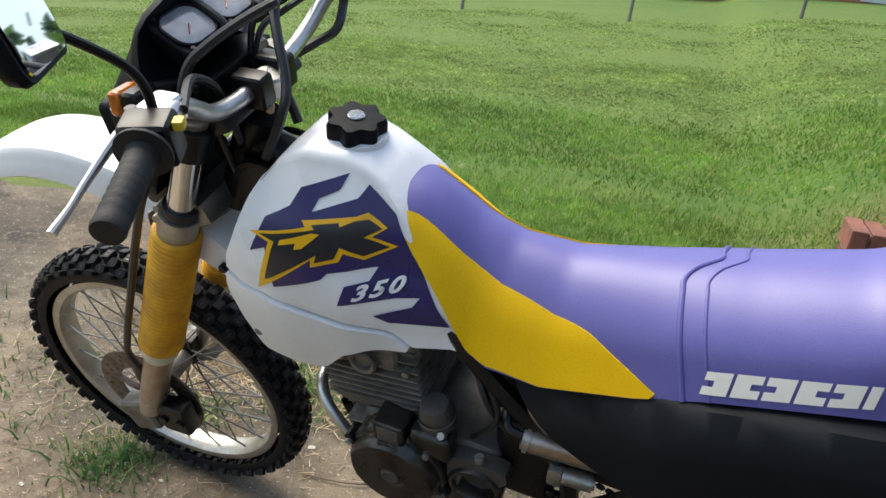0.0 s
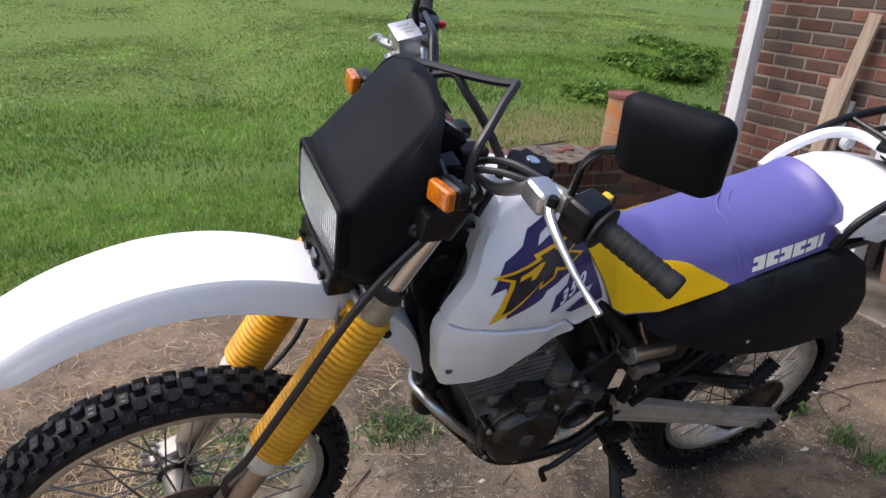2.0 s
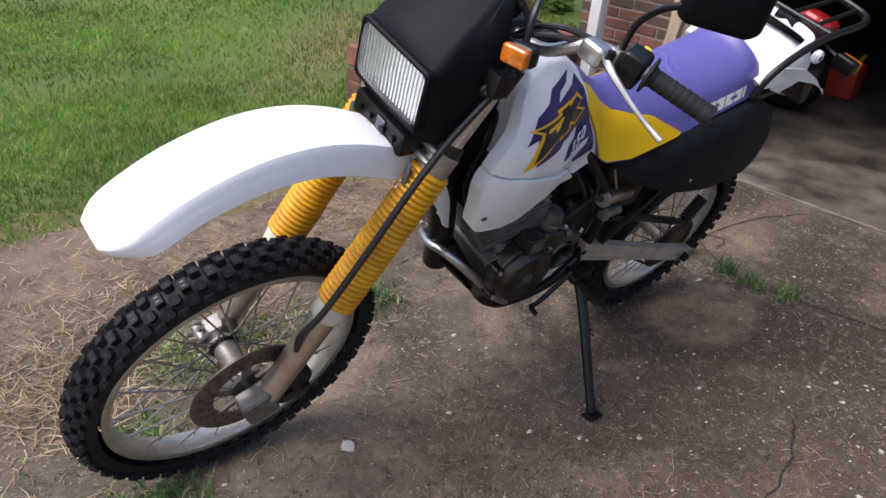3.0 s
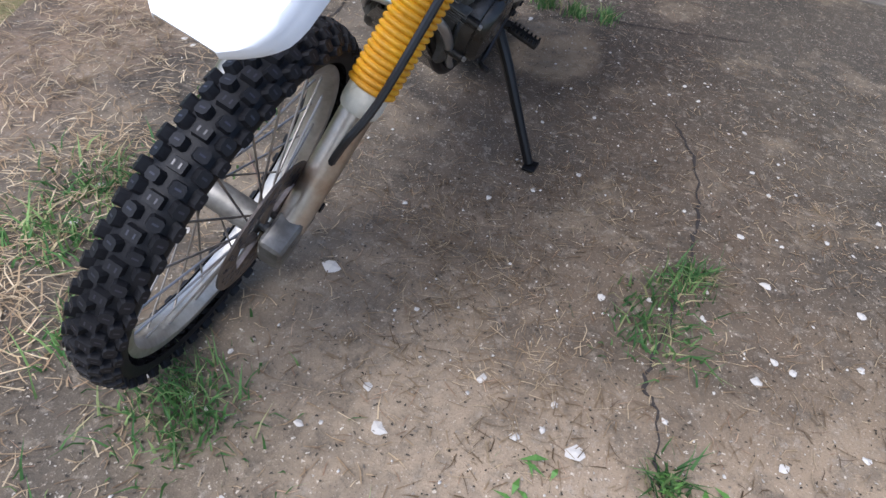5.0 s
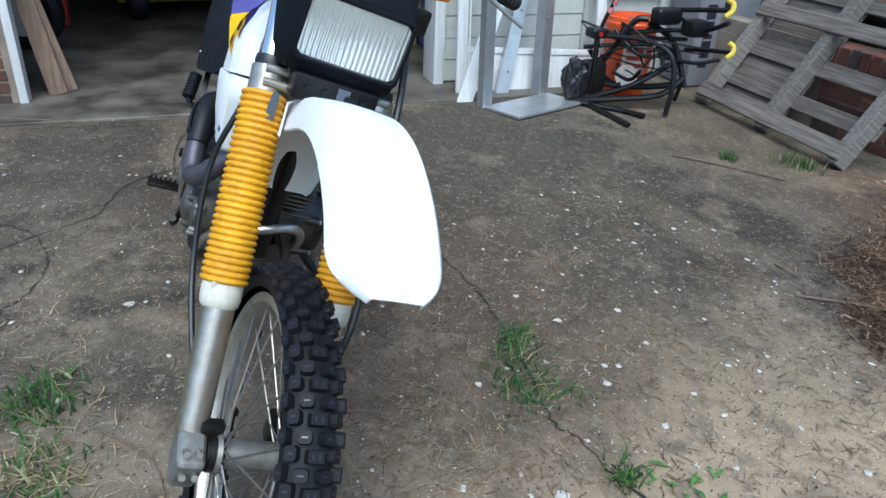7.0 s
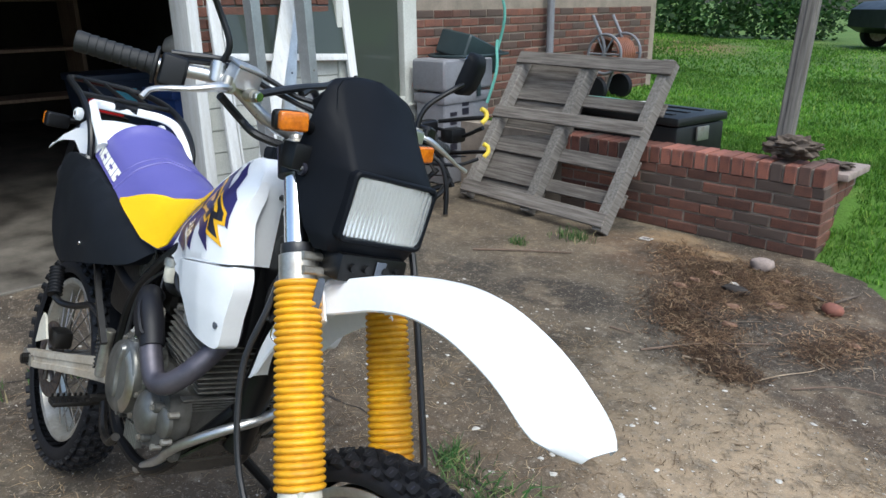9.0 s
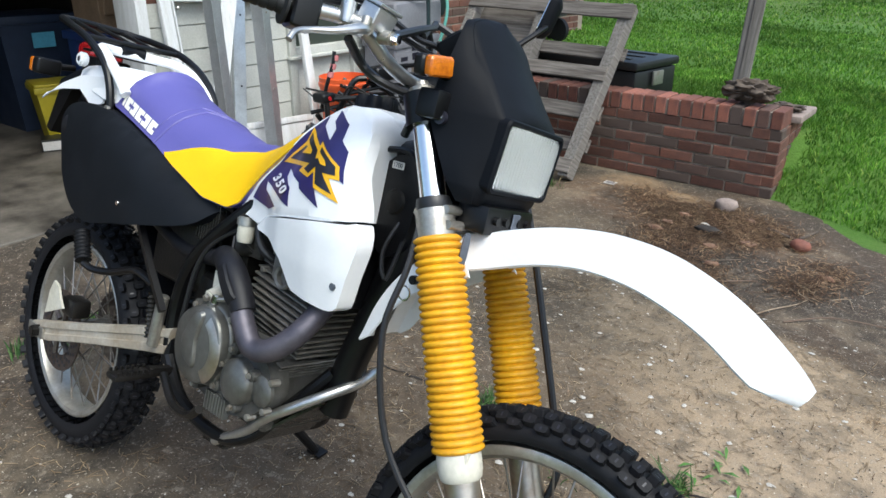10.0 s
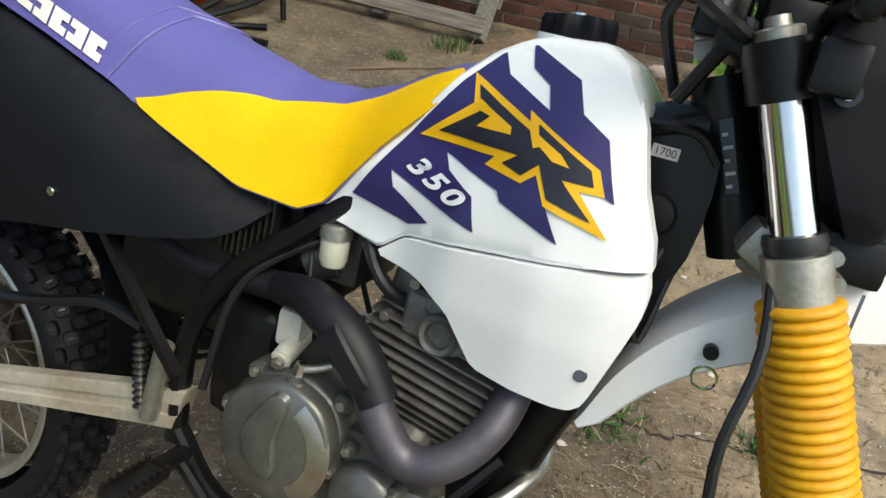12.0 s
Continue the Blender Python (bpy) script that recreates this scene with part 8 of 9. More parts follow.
for a in (20, 75, 130, 200, 260, 320):
    p = CA + Vector((0.09 * math.cos(radians(a)), 0, 0.09 * math.sin(radians(a))))
    part("cover_ear", cyl(p + Vector((0, 0.1, 0)), p + Vector((0, 0.14, 0)), 0.011, n=14, bevel=0.002), "darkcast", alt_cover)
    part("ear_bolt", cyl(p + Vector((0, 0.14, 0)), p + Vector((0, 0.147, 0)), 0.0062, n=6, bevel=0.001), "alu", alt_cover)
bm = block((0.818, 0.1, 0.612), (0.872, 0.148, 0.66), 0.007, 3)
block((0.826, 0.12, 0.588), (0.864, 0.156, 0.62), 0.006, 2, into=bm)
part("breather_cover", bm, "darkcast", engine, "square cast cover")
part("cover_rim", block((0.826, 0.146, 0.62), (0.864, 0.15, 0.652), 0.003, 2), "engine", engine)
bm = block((0.742, 0.1, 0.6), (0.815, 0.142, 0.655), 0.014, 3)
part("starter_gear_cover", bm, "darkcast", engine, smooth=40)
bm = spin([(0, 0.031), (0.03, 0.03), (0.034, 0.027), (0.05, 0.0245), (0.056, 0.021), (0.058, 0.004)], (0.778, 0.1, 0.645), (0.05, 0.12, 1), 26, caps=True)
part("starter_motor", bm, "engine", engine, "cylindrical grey starter motor", smooth=38)
part("starter_band", spin([(0, 0.0312), (0.006, 0.0312)], (0.7795, 0.1035, 0.672), (0.05, 0.12, 1), 26), "alu", engine)
part("starter_bolt", cyl((0.757, 0.128, 0.66), (0.757, 0.14, 0.672), 0.0065, n=6, bevel=0.001), "alu", engine)
# open housing round the front sprocket
bm = spin([(-0.03, 0.033), (0.004, 0.034), (0.01, 0.038), (0.01, 0.043), (0.002, 0.047), (-0.02, 0.047)], (0.703, 0.125, 0.551), (0, 1, 0), 32)
part("sprocket_ring", bm, "darkcast", engine, "worn ring of the sprocket housing", smooth=40)
bm = shell(cut_corners([(0.65, 0.59), (0.655, 0.612), (0.742, 0.612), (0.752, 0.595), (0.752, 0.55), (0.735, 0.53), (0.72, 0.586), (0.69, 0.59), (0.665, 0.57)]), lambda x, z: 0.128, lambda x, z: 0.1, 0.03)
part("sprocket_cover", bm, "engine", engine, "open cast sprocket cover")
part("drive_sprocket", cyl((0.703, 0.085, 0.551), (0.703, 0.095, 0.551), 0.03, n=14, bevel=0.002), "darkeng", engine)
part("cover_stud", cyl((0.7, 0.12, 0.612), (0.7, 0.12, 0.626), 0.008, n=10, bevel=0.002), "alu", engine)
part("neutral_lug", block((0.69, 0.1, 0.47), (0.72, 0.13, 0.49), 0.004, 2), "collar", engine)
# silver damper reservoir and its fittings behind the engine
can = part("damper_reservoir", cyl((0.628, 0.118, 0.712), (0.502, 0.1, 0.697), 0.0205, n=24, bevel=0.005), "leg", bike, "scuffed silver damper reservoir")
part("reservoir_cap", cyl((0.636, 0.119, 0.713), (0.622, 0.117, 0.711), 0.0225, n=24, bevel=0.004), "alu", can)
part("reservoir_hose", sweep([(0.636, 0.119, 0.713), (0.66, 0.115, 0.72), (0.665, 0.08, 0.74), (0.62, 0.04, 0.76)], 0.0065, 8, 4), "cable", can)
bm = cyl((0.575, 0.118, 0.652), (0.523, 0.112, 0.648), 0.014, n=18, bevel=0.004)
block((0.57, 0.1, 0.632), (0.592, 0.13, 0.668), 0.005, 2, into=bm)
part("stand_switch", bm, "alu", bike, "small silver side stand switch")
part("clutch_line", sweep([(0.72, 0.07, 0.82), (0.69, 0.11, 0.78), (0.675, 0.118, 0.74), (0.69, 0.11, 0.69), (0.72, 0.1, 0.64)], 0.0045, 8, 4), "cable", engine)
part("battery_lead", sweep([(0.64, 0.11, 0.8), (0.625, 0.12, 0.77), (0.6, 0.12, 0.74)], 0.0035, 6, 4), "leg", engine)
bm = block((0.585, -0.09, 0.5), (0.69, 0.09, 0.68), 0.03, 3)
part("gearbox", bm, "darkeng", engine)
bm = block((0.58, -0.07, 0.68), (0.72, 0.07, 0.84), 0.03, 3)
# wider block added as a dark fill for the shaded gap behind the engine
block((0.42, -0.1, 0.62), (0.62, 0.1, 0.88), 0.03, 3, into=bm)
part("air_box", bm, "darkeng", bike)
# finned regulator under the seat
RQ = Matrix(((0.85, 0.0, 0.53, 0.627), (0.0, -1.0, 0.0, -0.085), (0.53, 0.0, -0.85, 0.786), (0, 0, 0, 1))) @ pose(0, 0, 0, 0, 58, 0) @ Matrix.Diagonal((1.35, 1.0, 1.35, 1))
reg = part("regulator", block((-0.032, -0.02, -0.028), (0.032, 0.006, 0.028), 0.003, 2, RQ), "darkeng", bike, "dark finned voltage regulator")
for k in range(9):
    z = -0.026 + 0.0065 * k
    part("regulator_fin", block((-0.031, 0.0, z - 0.0012), (0.031, 0.02, z + 0.0012), 0.0008, 1, RQ), "darkcast", reg)
# plain black plate added to darken the gap between fork and shroud
part("head_stay", block((1.0, -0.055, 0.72), (1.03, 0.055, 0.9), 0.01, 2, pose(0, 0, 0, 0, 0, 0)), "black", bike)
bm = cyl((0.7, -0.06, 0.76), (0.74, -0.06, 0.78), 0.03, n=18, bevel=0.004)
block((0.71, -0.07, 0.74), (0.77, 0.05, 0.83), 0.012, into=bm)
part("carburettor", bm, "engine", bike)
bm = spin([(0, 0.016), (0.006, 0.0175), (0.03, 0.017), (0.038, 0.014)], (0.745, -0.095, 0.812), (0.05, 0, -1), 20, caps=True)
res = part("fluid_bottle", bm, "collar", bike, "small yellowed fluid bottle")
part("bottle_cap", cyl((0.744, -0.095, 0.826), (0.745, -0.095, 0.806), 0.02, n=20, bevel=0.003), "alu", res)
# exhaust
HP = [(0.985, -0.03, 0.765), (0.995, -0.07, 0.735), (0.99, -0.12, 0.675), (0.956, -0.15, 0.628), (0.912, -0.16, 0.616), (0.876, -0.162, 0.65), (0.85, -0.16, 0.69)]
exhaust = part("exhaust_pipe", sweep(HP, 0.0215, 16, 5), "pipe", bike, "heat-stained exhaust header pipe")
part("heat_shield", sweep([(0.868, -0.161, 0.67), (0.838, -0.158, 0.706), (0.811, -0.155, 0.728), (0.78, -0.148, 0.74), (0.742, -0.13, 0.742), (0.68, -0.095, 0.722)], [0.0235, 0.026, 0.026, 0.0255, 0.023, 0.02], 16, 5), "shield", exhaust, "matt black pipe shield")
bm = loft([[Vector((x + a * 0.0075, -0.1865 + y + b, z + a * 0.009)) for a, b in ((-1.2, 0.004), (-0.9, 0.0), (0.9, 0.0), (1.2, 0.004))] for x, z, y in ((0.856, 0.687, 0.0025), (0.85, 0.694, -0.002), (0.828, 0.715, -0.0015), (0.806, 0.733, 0.0035), (0.8, 0.738, 0.008))])
part("shield_plate", bm, "shield", exhaust, smooth=30)
part("shield_screw", cyl((0.846, -0.17, 0.696), (0.847, -0.184, 0.697), 0.006, n=10, bevel=0.001), "darkeng", exhaust)
part("mid_pipe", sweep([(0.7, -0.1, 0.727), (0.62, -0.088, 0.714), (0.53, -0.088, 0.712), (0.4, -0.09, 0.75), (0.3, -0.1, 0.8)], 0.02, 14, 4), "shield", exhaust)
part("muffler", cyl((0.32, -0.1, 0.83), (-0.02, -0.1, 0.89), 0.045, n=24, bevel=0.01), "shield", exhaust)
# crash bar and skid plate
GB = [(0.775, -0.1, 0.36), (0.863, -0.1, 0.419), (0.919, -0.1, 0.472), (0.97, -0.085, 0.512), (1.012, -0.05, 0.548), (1.035, 0.0, 0.572), (1.028, 0.05, 0.585), (1.0, 0.085, 0.568), (0.955, 0.1, 0.528), (0.9, 0.103, 0.477), (0.845, 0.103, 0.42), (0.77, 0.1, 0.365)]
guard = part("engine_guard", sweep(GB, 0.0105, 12, 5), "bar", bike, "scuffed tubular aluminium engine guard")
part("guard_crossbar", cyl((0.8, -0.1, 0.372), (0.8, 0.1, 0.378), 0.01, n=12), "bar", guard)
bm = loft([[Vector((x, y * w, z + 0.25 * max(0, abs(y) - 0.8) * 0.1)) for y in np.linspace(-1, 1, 9)] + [Vector((x, y * w, z - 0.003)) for y in np.linspace(1, -1, 9)] for x, z, w in ((1.0, 0.525, 0.045), (0.95, 0.478, 0.07), (0.9, 0.43, 0.09), (0.85, 0.385, 0.095), (0.8, 0.352, 0.095), (0.72, 0.342, 0.09))])
part("skid_plate", bm, "darkcast", guard, "dented dark skid plate")

# swingarm, chain, shock
for s in (1, -1):
    rings = []
    for x, z, h, y in ((0.57, 0.502, 0.03, 0.1), (0.5, 0.485, 0.03, 0.105), (0.35, 0.44, 0.027, 0.11), (0.2, 0.395, 0.025, 0.115), (0.06, 0.352, 0.027, 0.118), (-0.05, 0.325, 0.022, 0.118)):
        sec = [(-1, -1), (-0.7, -1.1), (0.7, -1.1), (1, -1), (1, -0.35), (0.72, -0.28), (0.72, 0.28), (1, 0.35), (1, 1), (0.7, 1.1), (-0.7, 1.1), (-1, 1)]
        rings.append([Vector((x + 0.25 * b * h, s * (y + a * 0.015), z + b * h)) for a, b in sec])
    arm = part("swingarm", loft(rings), "swing", bike, "dirty boxed aluminium swingarm", smooth=25)
    part("chain_adjuster", block((-0.055, s * 0.13, 0.318), (0.03, s * 0.138, 0.348), 0.003), "alu", arm)
    part("axle_nut", cyl((0.0, s * 0.125, 0.334), (0.0, s * 0.155, 0.334), 0.017, n=6, bevel=0.003), "darkeng", arm)
bm = shell([(0.0, 0.385), (0.095, 0.425), (0.075, 0.445), (0.055, 0.475), (0.03, 0.482), (0.012, 0.45)], lambda x, z: -0.125, lambda x, z: -0.119, 0.05)
part("caliper_guard", bm, "collar", bike, "cream plastic caliper guard")
bm = loft([[Vector((x, y * 0.075, z - 0.01 * y * y)) for y in np.linspace(-1, 1, 9)] + [Vector((x - 0.004, y * 0.073, z - 0.004 - 0.01 * y * y)) for y in np.linspace(1, -1, 9)] for x, z in ((0.4, 0.43), (0.405, 0.5), (0.395, 0.58), (0.37, 0.65), (0.31, 0.71), (0.22, 0.755), (0.1, 0.785), (-0.02, 0.8))])
part("inner_mudguard", bm, "fair", bike, "black plastic inner mudguard", smooth=50)
part("rear_caliper", block((0.05, -0.11, 0.4), (0.12, -0.06, 0.45), 0.012), "darkeng", bike)
# chain of links, both runs
linkm = block((-0.0075, -0.004, -0.005), (0.0075, 0.004, 0.005), 0.003, 1)
me = bpy.data.meshes.new("chain_link")
linkm.to_mesh(me)
linkm.free()
me.materials.append(M["darkeng"])
chain = part("chain_slider", block((0.5, 0.065, 0.47), (0.6, 0.09, 0.53), 0.01), "black", bike)
for a, b in (((0.02, 0.075, 0.434), (0.64, 0.085, 0.645)), ((0.02, 0.075, 0.233), (0.62, 0.085, 0.555))):
    a, b = Vector(a), Vector(b)
    n = 40
    pitch = math.degrees(math.atan2(b.z - a.z, b.x - a.x))
    for k in range(n):
        p = a + (b - a) * (k / n)
        share("chain_link", me, chain, Matrix.Translation(p) @ pose(0, 0, 0, 0, -pitch, 0))
part("chain_guard", sweep([(0.1, 0.085, 0.47), (0.3, 0.088, 0.535), (0.5, 0.09, 0.595)], 0.012, 6, 2), "black", bike)
bm = bmesh.new()
pts = []
for k in range(90):
    a = k * 0.5
    u = k / 89
    pts.append((0.5 + 0.06 * u + 0.035 * math.cos(a) * 0.9, 0.035 * math.sin(a), 0.55 + 0.22 * u))
sweep(pts, 0.006, 6, 1, bm, smooth=False)
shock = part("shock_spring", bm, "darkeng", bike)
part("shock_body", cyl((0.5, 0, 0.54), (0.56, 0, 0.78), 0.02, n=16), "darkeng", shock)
part("linkage_boot", spin([(0.1 * k / 20, 0.0085 + 0.0025 * math.cos(math.pi * k)) for k in range(21)], (0.52, -0.13, 0.497), (-0.13, 0, 1), 14), "darkcast", bike, "corroded ribbed bellows")

# foot pegs, levers, stand
for s in (1, -1):
    bm = block((-0.02, 0.0, -0.009), (0.02, 0.085, 0.004), 0.005, m=Matrix.Translation((0.585, 0.155 * s if s > 0 else -0.24, 0.445)))
    for k in range(7):
        for dx in (-0.016, 0.016):
            y0 = (0.16 if s > 0 else -0.235) + k * 0.012
            block((0.585 + dx - 0.003, y0, 0.448), (0.585 + dx + 0.003, y0 + 0.005, 0.456), 0.0, into=bm)
    peg = part("foot_peg", bm, "darkeng", bike, "toothed steel foot peg")
    part("peg_mount", sweep([(0.585, 0.1 * s, 0.44), (0.585, 0.16 * s, 0.445)], 0.013, 8, 2), "darkeng", peg)
    bm = spin([(0.075 * k / 24, 0.0165 + 0.0025 * math.cos(math.pi * k / 1.5)) for k in range(25)], (0.275, s * 0.178, 0.605), (-0.6, s * -0.12, 0.75), 16, caps=True)
    pp = part("passenger_peg", bm, "rubber", bike, "ribbed rubber passenger peg folded up", smooth=60)
    part("passenger_peg_bracket", sweep([(0.275, s * 0.178, 0.6), (0.3, s * 0.165, 0.59), (0.36, s * 0.15, 0.6), (0.45, s * 0.145, 0.63), (0.52, s * 0.14, 0.62)], 0.0085, 8, 4), "black", pp)
part("brake_pedal", sweep([(0.6, -0.13, 0.44), (0.68, -0.15, 0.41), (0.76, -0.165, 0.42), (0.8, -0.17, 0.45)], 0.009, 8, 3), "darkeng", bike)
part("brake_master", cyl((0.53, -0.125, 0.48), (0.545, -0.125, 0.6), 0.013, n=14, bevel=0.003), "alu", bike)
part("gear_lever", sweep([(0.62, 0.14, 0.47), (0.72, 0.155, 0.41), (0.755, 0.16, 0.408), (0.762, 0.185, 0.408)], 0.007, 8, 3), "darkeng", bike)
stand = part("side_stand", sweep([(0.53, 0.12, 0.4), (0.545, 0.2, 0.33), (0.565, 0.3, 0.232), (0.582, 0.392, 0.142)], [0.017, 0.014, 0.0125], 10, 3), "black", bike, "black steel side stand")
bm = block((-0.026, -0.018, -0.004), (0.026, 0.018, 0.004), 0.003, m=Matrix.Translation((0.584, 0.4, 0.139)) @ pose(0, 0, 0, 18.9, 0, 0))
part("stand_foot", bm, "black", stand)
bm = bmesh.new()
sweep([(0.53 + 0.006 * math.cos(k * 1.2), 0.13 + 0.12 * k / 50 + 0.006 * math.sin(k * 1.2), 0.39 - 0.1 * k / 50) for k in range(51)], 0.002, 5, 1, bm, smooth=False)
part("stand_spring", bm, "darkeng", stand)
part("stand_lug", block((0.49, 0.09, 0.385), (0.56, 0.13, 0.43), 0.008), "black", stand)

# headlight cowl
CZ = [0.968, 0.98, 0.993, 0.997, 1.03, 1.06, 1.085, 1.101, 1.105, 1.112, 1.13, 1.16, 1.19, 1.215, 1.23, 1.246, 1.258, 1.264]
XF = [(0.968, 1.266), (0.985, 1.276), (1.095, 1.285), (1.106, 1.285), (1.115, 1.277), (1.16, 1.243), (1.2, 1.211), (1.235, 1.189), (1.264, 1.174)]
WF = [(0.968, 0.084), (0.985, 0.093), (1.06, 0.095), (1.1, 0.094), (1.16, 0.09), (1.2, 0.09), (1.23, 0.086), (1.246, 0.074), (1.258, 0.045), (1.264, 0.02)]
XR = [(0.968, 1.236), (1.0, 1.215), (1.09, 1.163), (1.14, 1.163), (1.17, 1.173), (1.2, 1.178), (1.23, 1.175), (1.264, 1.16)]
WR = [(0.968, 0.1), (1.0, 0.115), (1.09, 0.122), (1.16, 0.119), (1.2, 0.112), (1.23, 0.1), (1.246, 0.085), (1.258, 0.05), (1.264, 0.022)]
rings = []
for z in CZ:
    xf, wf, xr, wr = ip(z, XF), ip(z, WF), ip(z, XR), ip(z, WR)
    bow = 0.004 if z < 1.11 else 0.012
    half = [(xr, wr), (xr + (xf - xr) * 0.35, wr * 0.65 + wf * 0.35 + 0.003), (xr + (xf - xr) * 0.75, wf * 0.78 + wr * 0.22 + 0.001), (xf - min(0.012, 0.3 * (xf - xr)), wf + 0.001), (xf - min(0.003, 0.1 * (xf - xr)), wf * 0.96), (xf, wf * 0.86), (xf + bow * 0.6, wf * 0.45), (xf + bow, 0)]
    if 0.995 < z < 1.103:
        half[5:] = [(xf - 0.05, wf * 0.93), (xf - 0.052, wf * 0.45), (xf - 0.052, 0)]
    ring = [Vector((x, y, z)) for x, y in half] + [Vector((x, -y, z)) for x, y in reversed(half[:-1])]
    rings.append(ring)
cowl = part("headlight_cowl", loft(rings), "fair", bike, "matt black plastic headlight cowl", m=STEER, smooth=50)
# rim, reflector and ribbed glass of the lamp, on the sloped front
LAMP = Matrix(((0.0, 0.087, 0.996, 1.286), (1.0, 0.0, 0.0, 0.0), (0.0, 0.996, -0.087, 1.049), (0, 0, 0, 1)))


def rrect(hw, hh, r, n=5):
    out = []
    for cx, cy, a0 in ((hw - r, hh - r, 0), (-hw + r, hh - r, 90), (-hw + r, -hh + r, 180), (hw - r, -hh + r, 270)):
        for k in range(n + 1):
            a = radians(a0 + 90 * k / n)
            out.append((cx + r * math.cos(a), cy + r * math.sin(a)))
    return out


bm = loft([[LAMP @ Vector((x, y, h)) for x, y in rrect(hw, hh, r)] for hw, hh, r, h in ((0.0935, 0.0585, 0.012, -0.02), (0.0945, 0.0595, 0.012, 0.002), (0.092, 0.057, 0.011, 0.006), (0.0885, 0.0525, 0.01, 0.0065), (0.0865, 0.0505, 0.01, -0.002))], False)
lamp = part("headlamp", bm, "fair", cowl, "rectangular headlamp with ribbed glass", m=STEER, smooth=30)
bowl = []
for k in range(11):
    f = math.cos(radians(88 * k / 10))
    rr = 0.012 + (0.05 - 0.012) * (1 - f)
    bowl.append([LAMP @ Vector((x * f, y * f, -0.002 - 0.045 * (1 - f * f))) for x, y in rrect(0.0855, 0.0495, min(rr, 0.049), 8)])
bm = loft(bowl)
part("reflector", bm, "reflector", lamp, m=STEER, smooth=80)
part("bulb", spin([(0, 0.012), (0.02, 0.012), (0.03, 0.006), (0.032, 0.001)], LAMP @ Vector((0, 0, -0.044)), (LAMP.to_3x3() @ Vector((0, 0, 1))), 16), "chrome", lamp, m=STEER)
rings = []
for j in range(15):
    v = -1 + 2 * j / 14
    row = []
    for k in range(81):
        u = -1 + 2 * k / 80
        lim = 0.086 if abs(v) < 0.8 else 0.086 - 0.01 * ((abs(v) - 0.8) / 0.2) ** 2
        row.append(LAMP @ Vector((u * lim, v * 0.05, 0.0085 - 0.004 * u * u - 0.002 * v * v + 0.002 * math.cos(k * math.pi / 1.5))))
    rings.append(row)
part("headlamp_glass", loft(rings, False, closed=False), "lens", lamp, "ribbed headlamp glass", m=STEER, smooth=80)
for s in (1, -1):
    # black disc puts the shade round the sunk screw in as colour
    part("screw_recess", cyl((1.19, s * 0.1195, 1.087), (1.19, s * 0.1265, 1.087), 0.011, n=16), "ink", cowl, m=STEER)
for s in (1, -1):
    part("cowl_screw", cyl((1.19, s * 0.122, 1.087), (1.19, s * 0.129, 1.087), 0.0055, n=12, bevel=0.001), "chrome", cowl, m=STEER)
bm = block((1.225, -0.075, 0.925), (1.285, 0.075, 0.972), 0.008)
for y in (-0.05, -0.02, 0.02, 0.05):
    cyl((1.283, y, 0.95), (1.292, y, 0.95), 0.007, n=10, into=bm)
part("lamp_bracket", bm, "black", bike, m=STEER)
part("bracket_plate", block((1.286, 0.0, 0.93), (1.289, 0.022, 0.965), 0.001, 1), "tape", bike, m=STEER)
# instruments: two dials in one flat housing, square to the rider
DASH = Matrix(((0.857, 0.0, -0.515, 1.148), (0.0, 0.98, 0.0, -0.003), (0.515, 0.0, 0.857, 1.219), (0, 0, 0, 1))) @ Matrix.Diagonal((0.82, 0.94, 0.9, 1))
bm = loft([[DASH @ Vector((x, y, h)) for x, y in rrect(hw, hh, r)] for hw, hh, r, h in ((0.03, 0.075, 0.014, -0.05), (0.041, 0.092, 0.012, -0.02), (0.043, 0.094, 0.012, -0.003), (0.041, 0.092, 0.011, 0.0))])
dash = part("instrument_housing", bm, "fair", bike, "black housing with two round dials", m=STEER, smooth=35)
for y in (0.046, -0.046):
    ring = [(a, b + y) for a, b in rrect(0.034, 0.041, 0.026, 8)]
    rings = [[DASH @ Vector((a * f, y + (b - y) * f, h)) for a, b in ring] for f, h in ((1.06, -0.002), (1.06, 0.004), (1.0, 0.0055), (0.97, 0.003), (0.965, 0.001))]
    pod = part("dial_rim", loft(rings, False), "black", dash, m=STEER, smooth=40)
    part("dial_glass", loft([[DASH @ Vector((a * f, y + (b - y) * f, h)) for a, b in ring] for f, h in ((0.97, 0.0012), (0.9, 0.0026), (0.5, 0.0034))]), "gauge", dash, "scratched dial glass", m=STEER, smooth=60)
    part("dial_needle", sweep([DASH @ Vector((0.0, y, 0.0046)), DASH @ Vector((-0.014, y + 0.016, 0.0046))], 0.0009, 4, 1), "redlens", dash, m=STEER)
    for a, b in ((0.037, 0.035), (-0.037, 0.035), (0.037, -0.037), (-0.037, -0.037)):
        part("dial_screw", cyl(DASH @ Vector((a, y + b, 0.0)), DASH @ Vector((a, y + b, 0.006)), 0.0042, n=10, bevel=0.001), "cable", dash, m=STEER)
part("dash_strap", sweep([DASH @ Vector((0.04, 0.0, 0.004)), DASH @ Vector((-0.02, 0.003, 0.008)), DASH @ Vector((-0.048, 0.006, 0.0))], 0.0055, 8, 3), "cable", dash, m=STEER)
for k in range(4):
    part("pilot_light", cyl(DASH @ Vector((-0.016 + 0.011 * k, 0.0, 0.009)), DASH @ Vector((-0.016 + 0.011 * k, 0.0, 0.0105)), 0.0028, n=10), "gauge", dash, m=STEER)
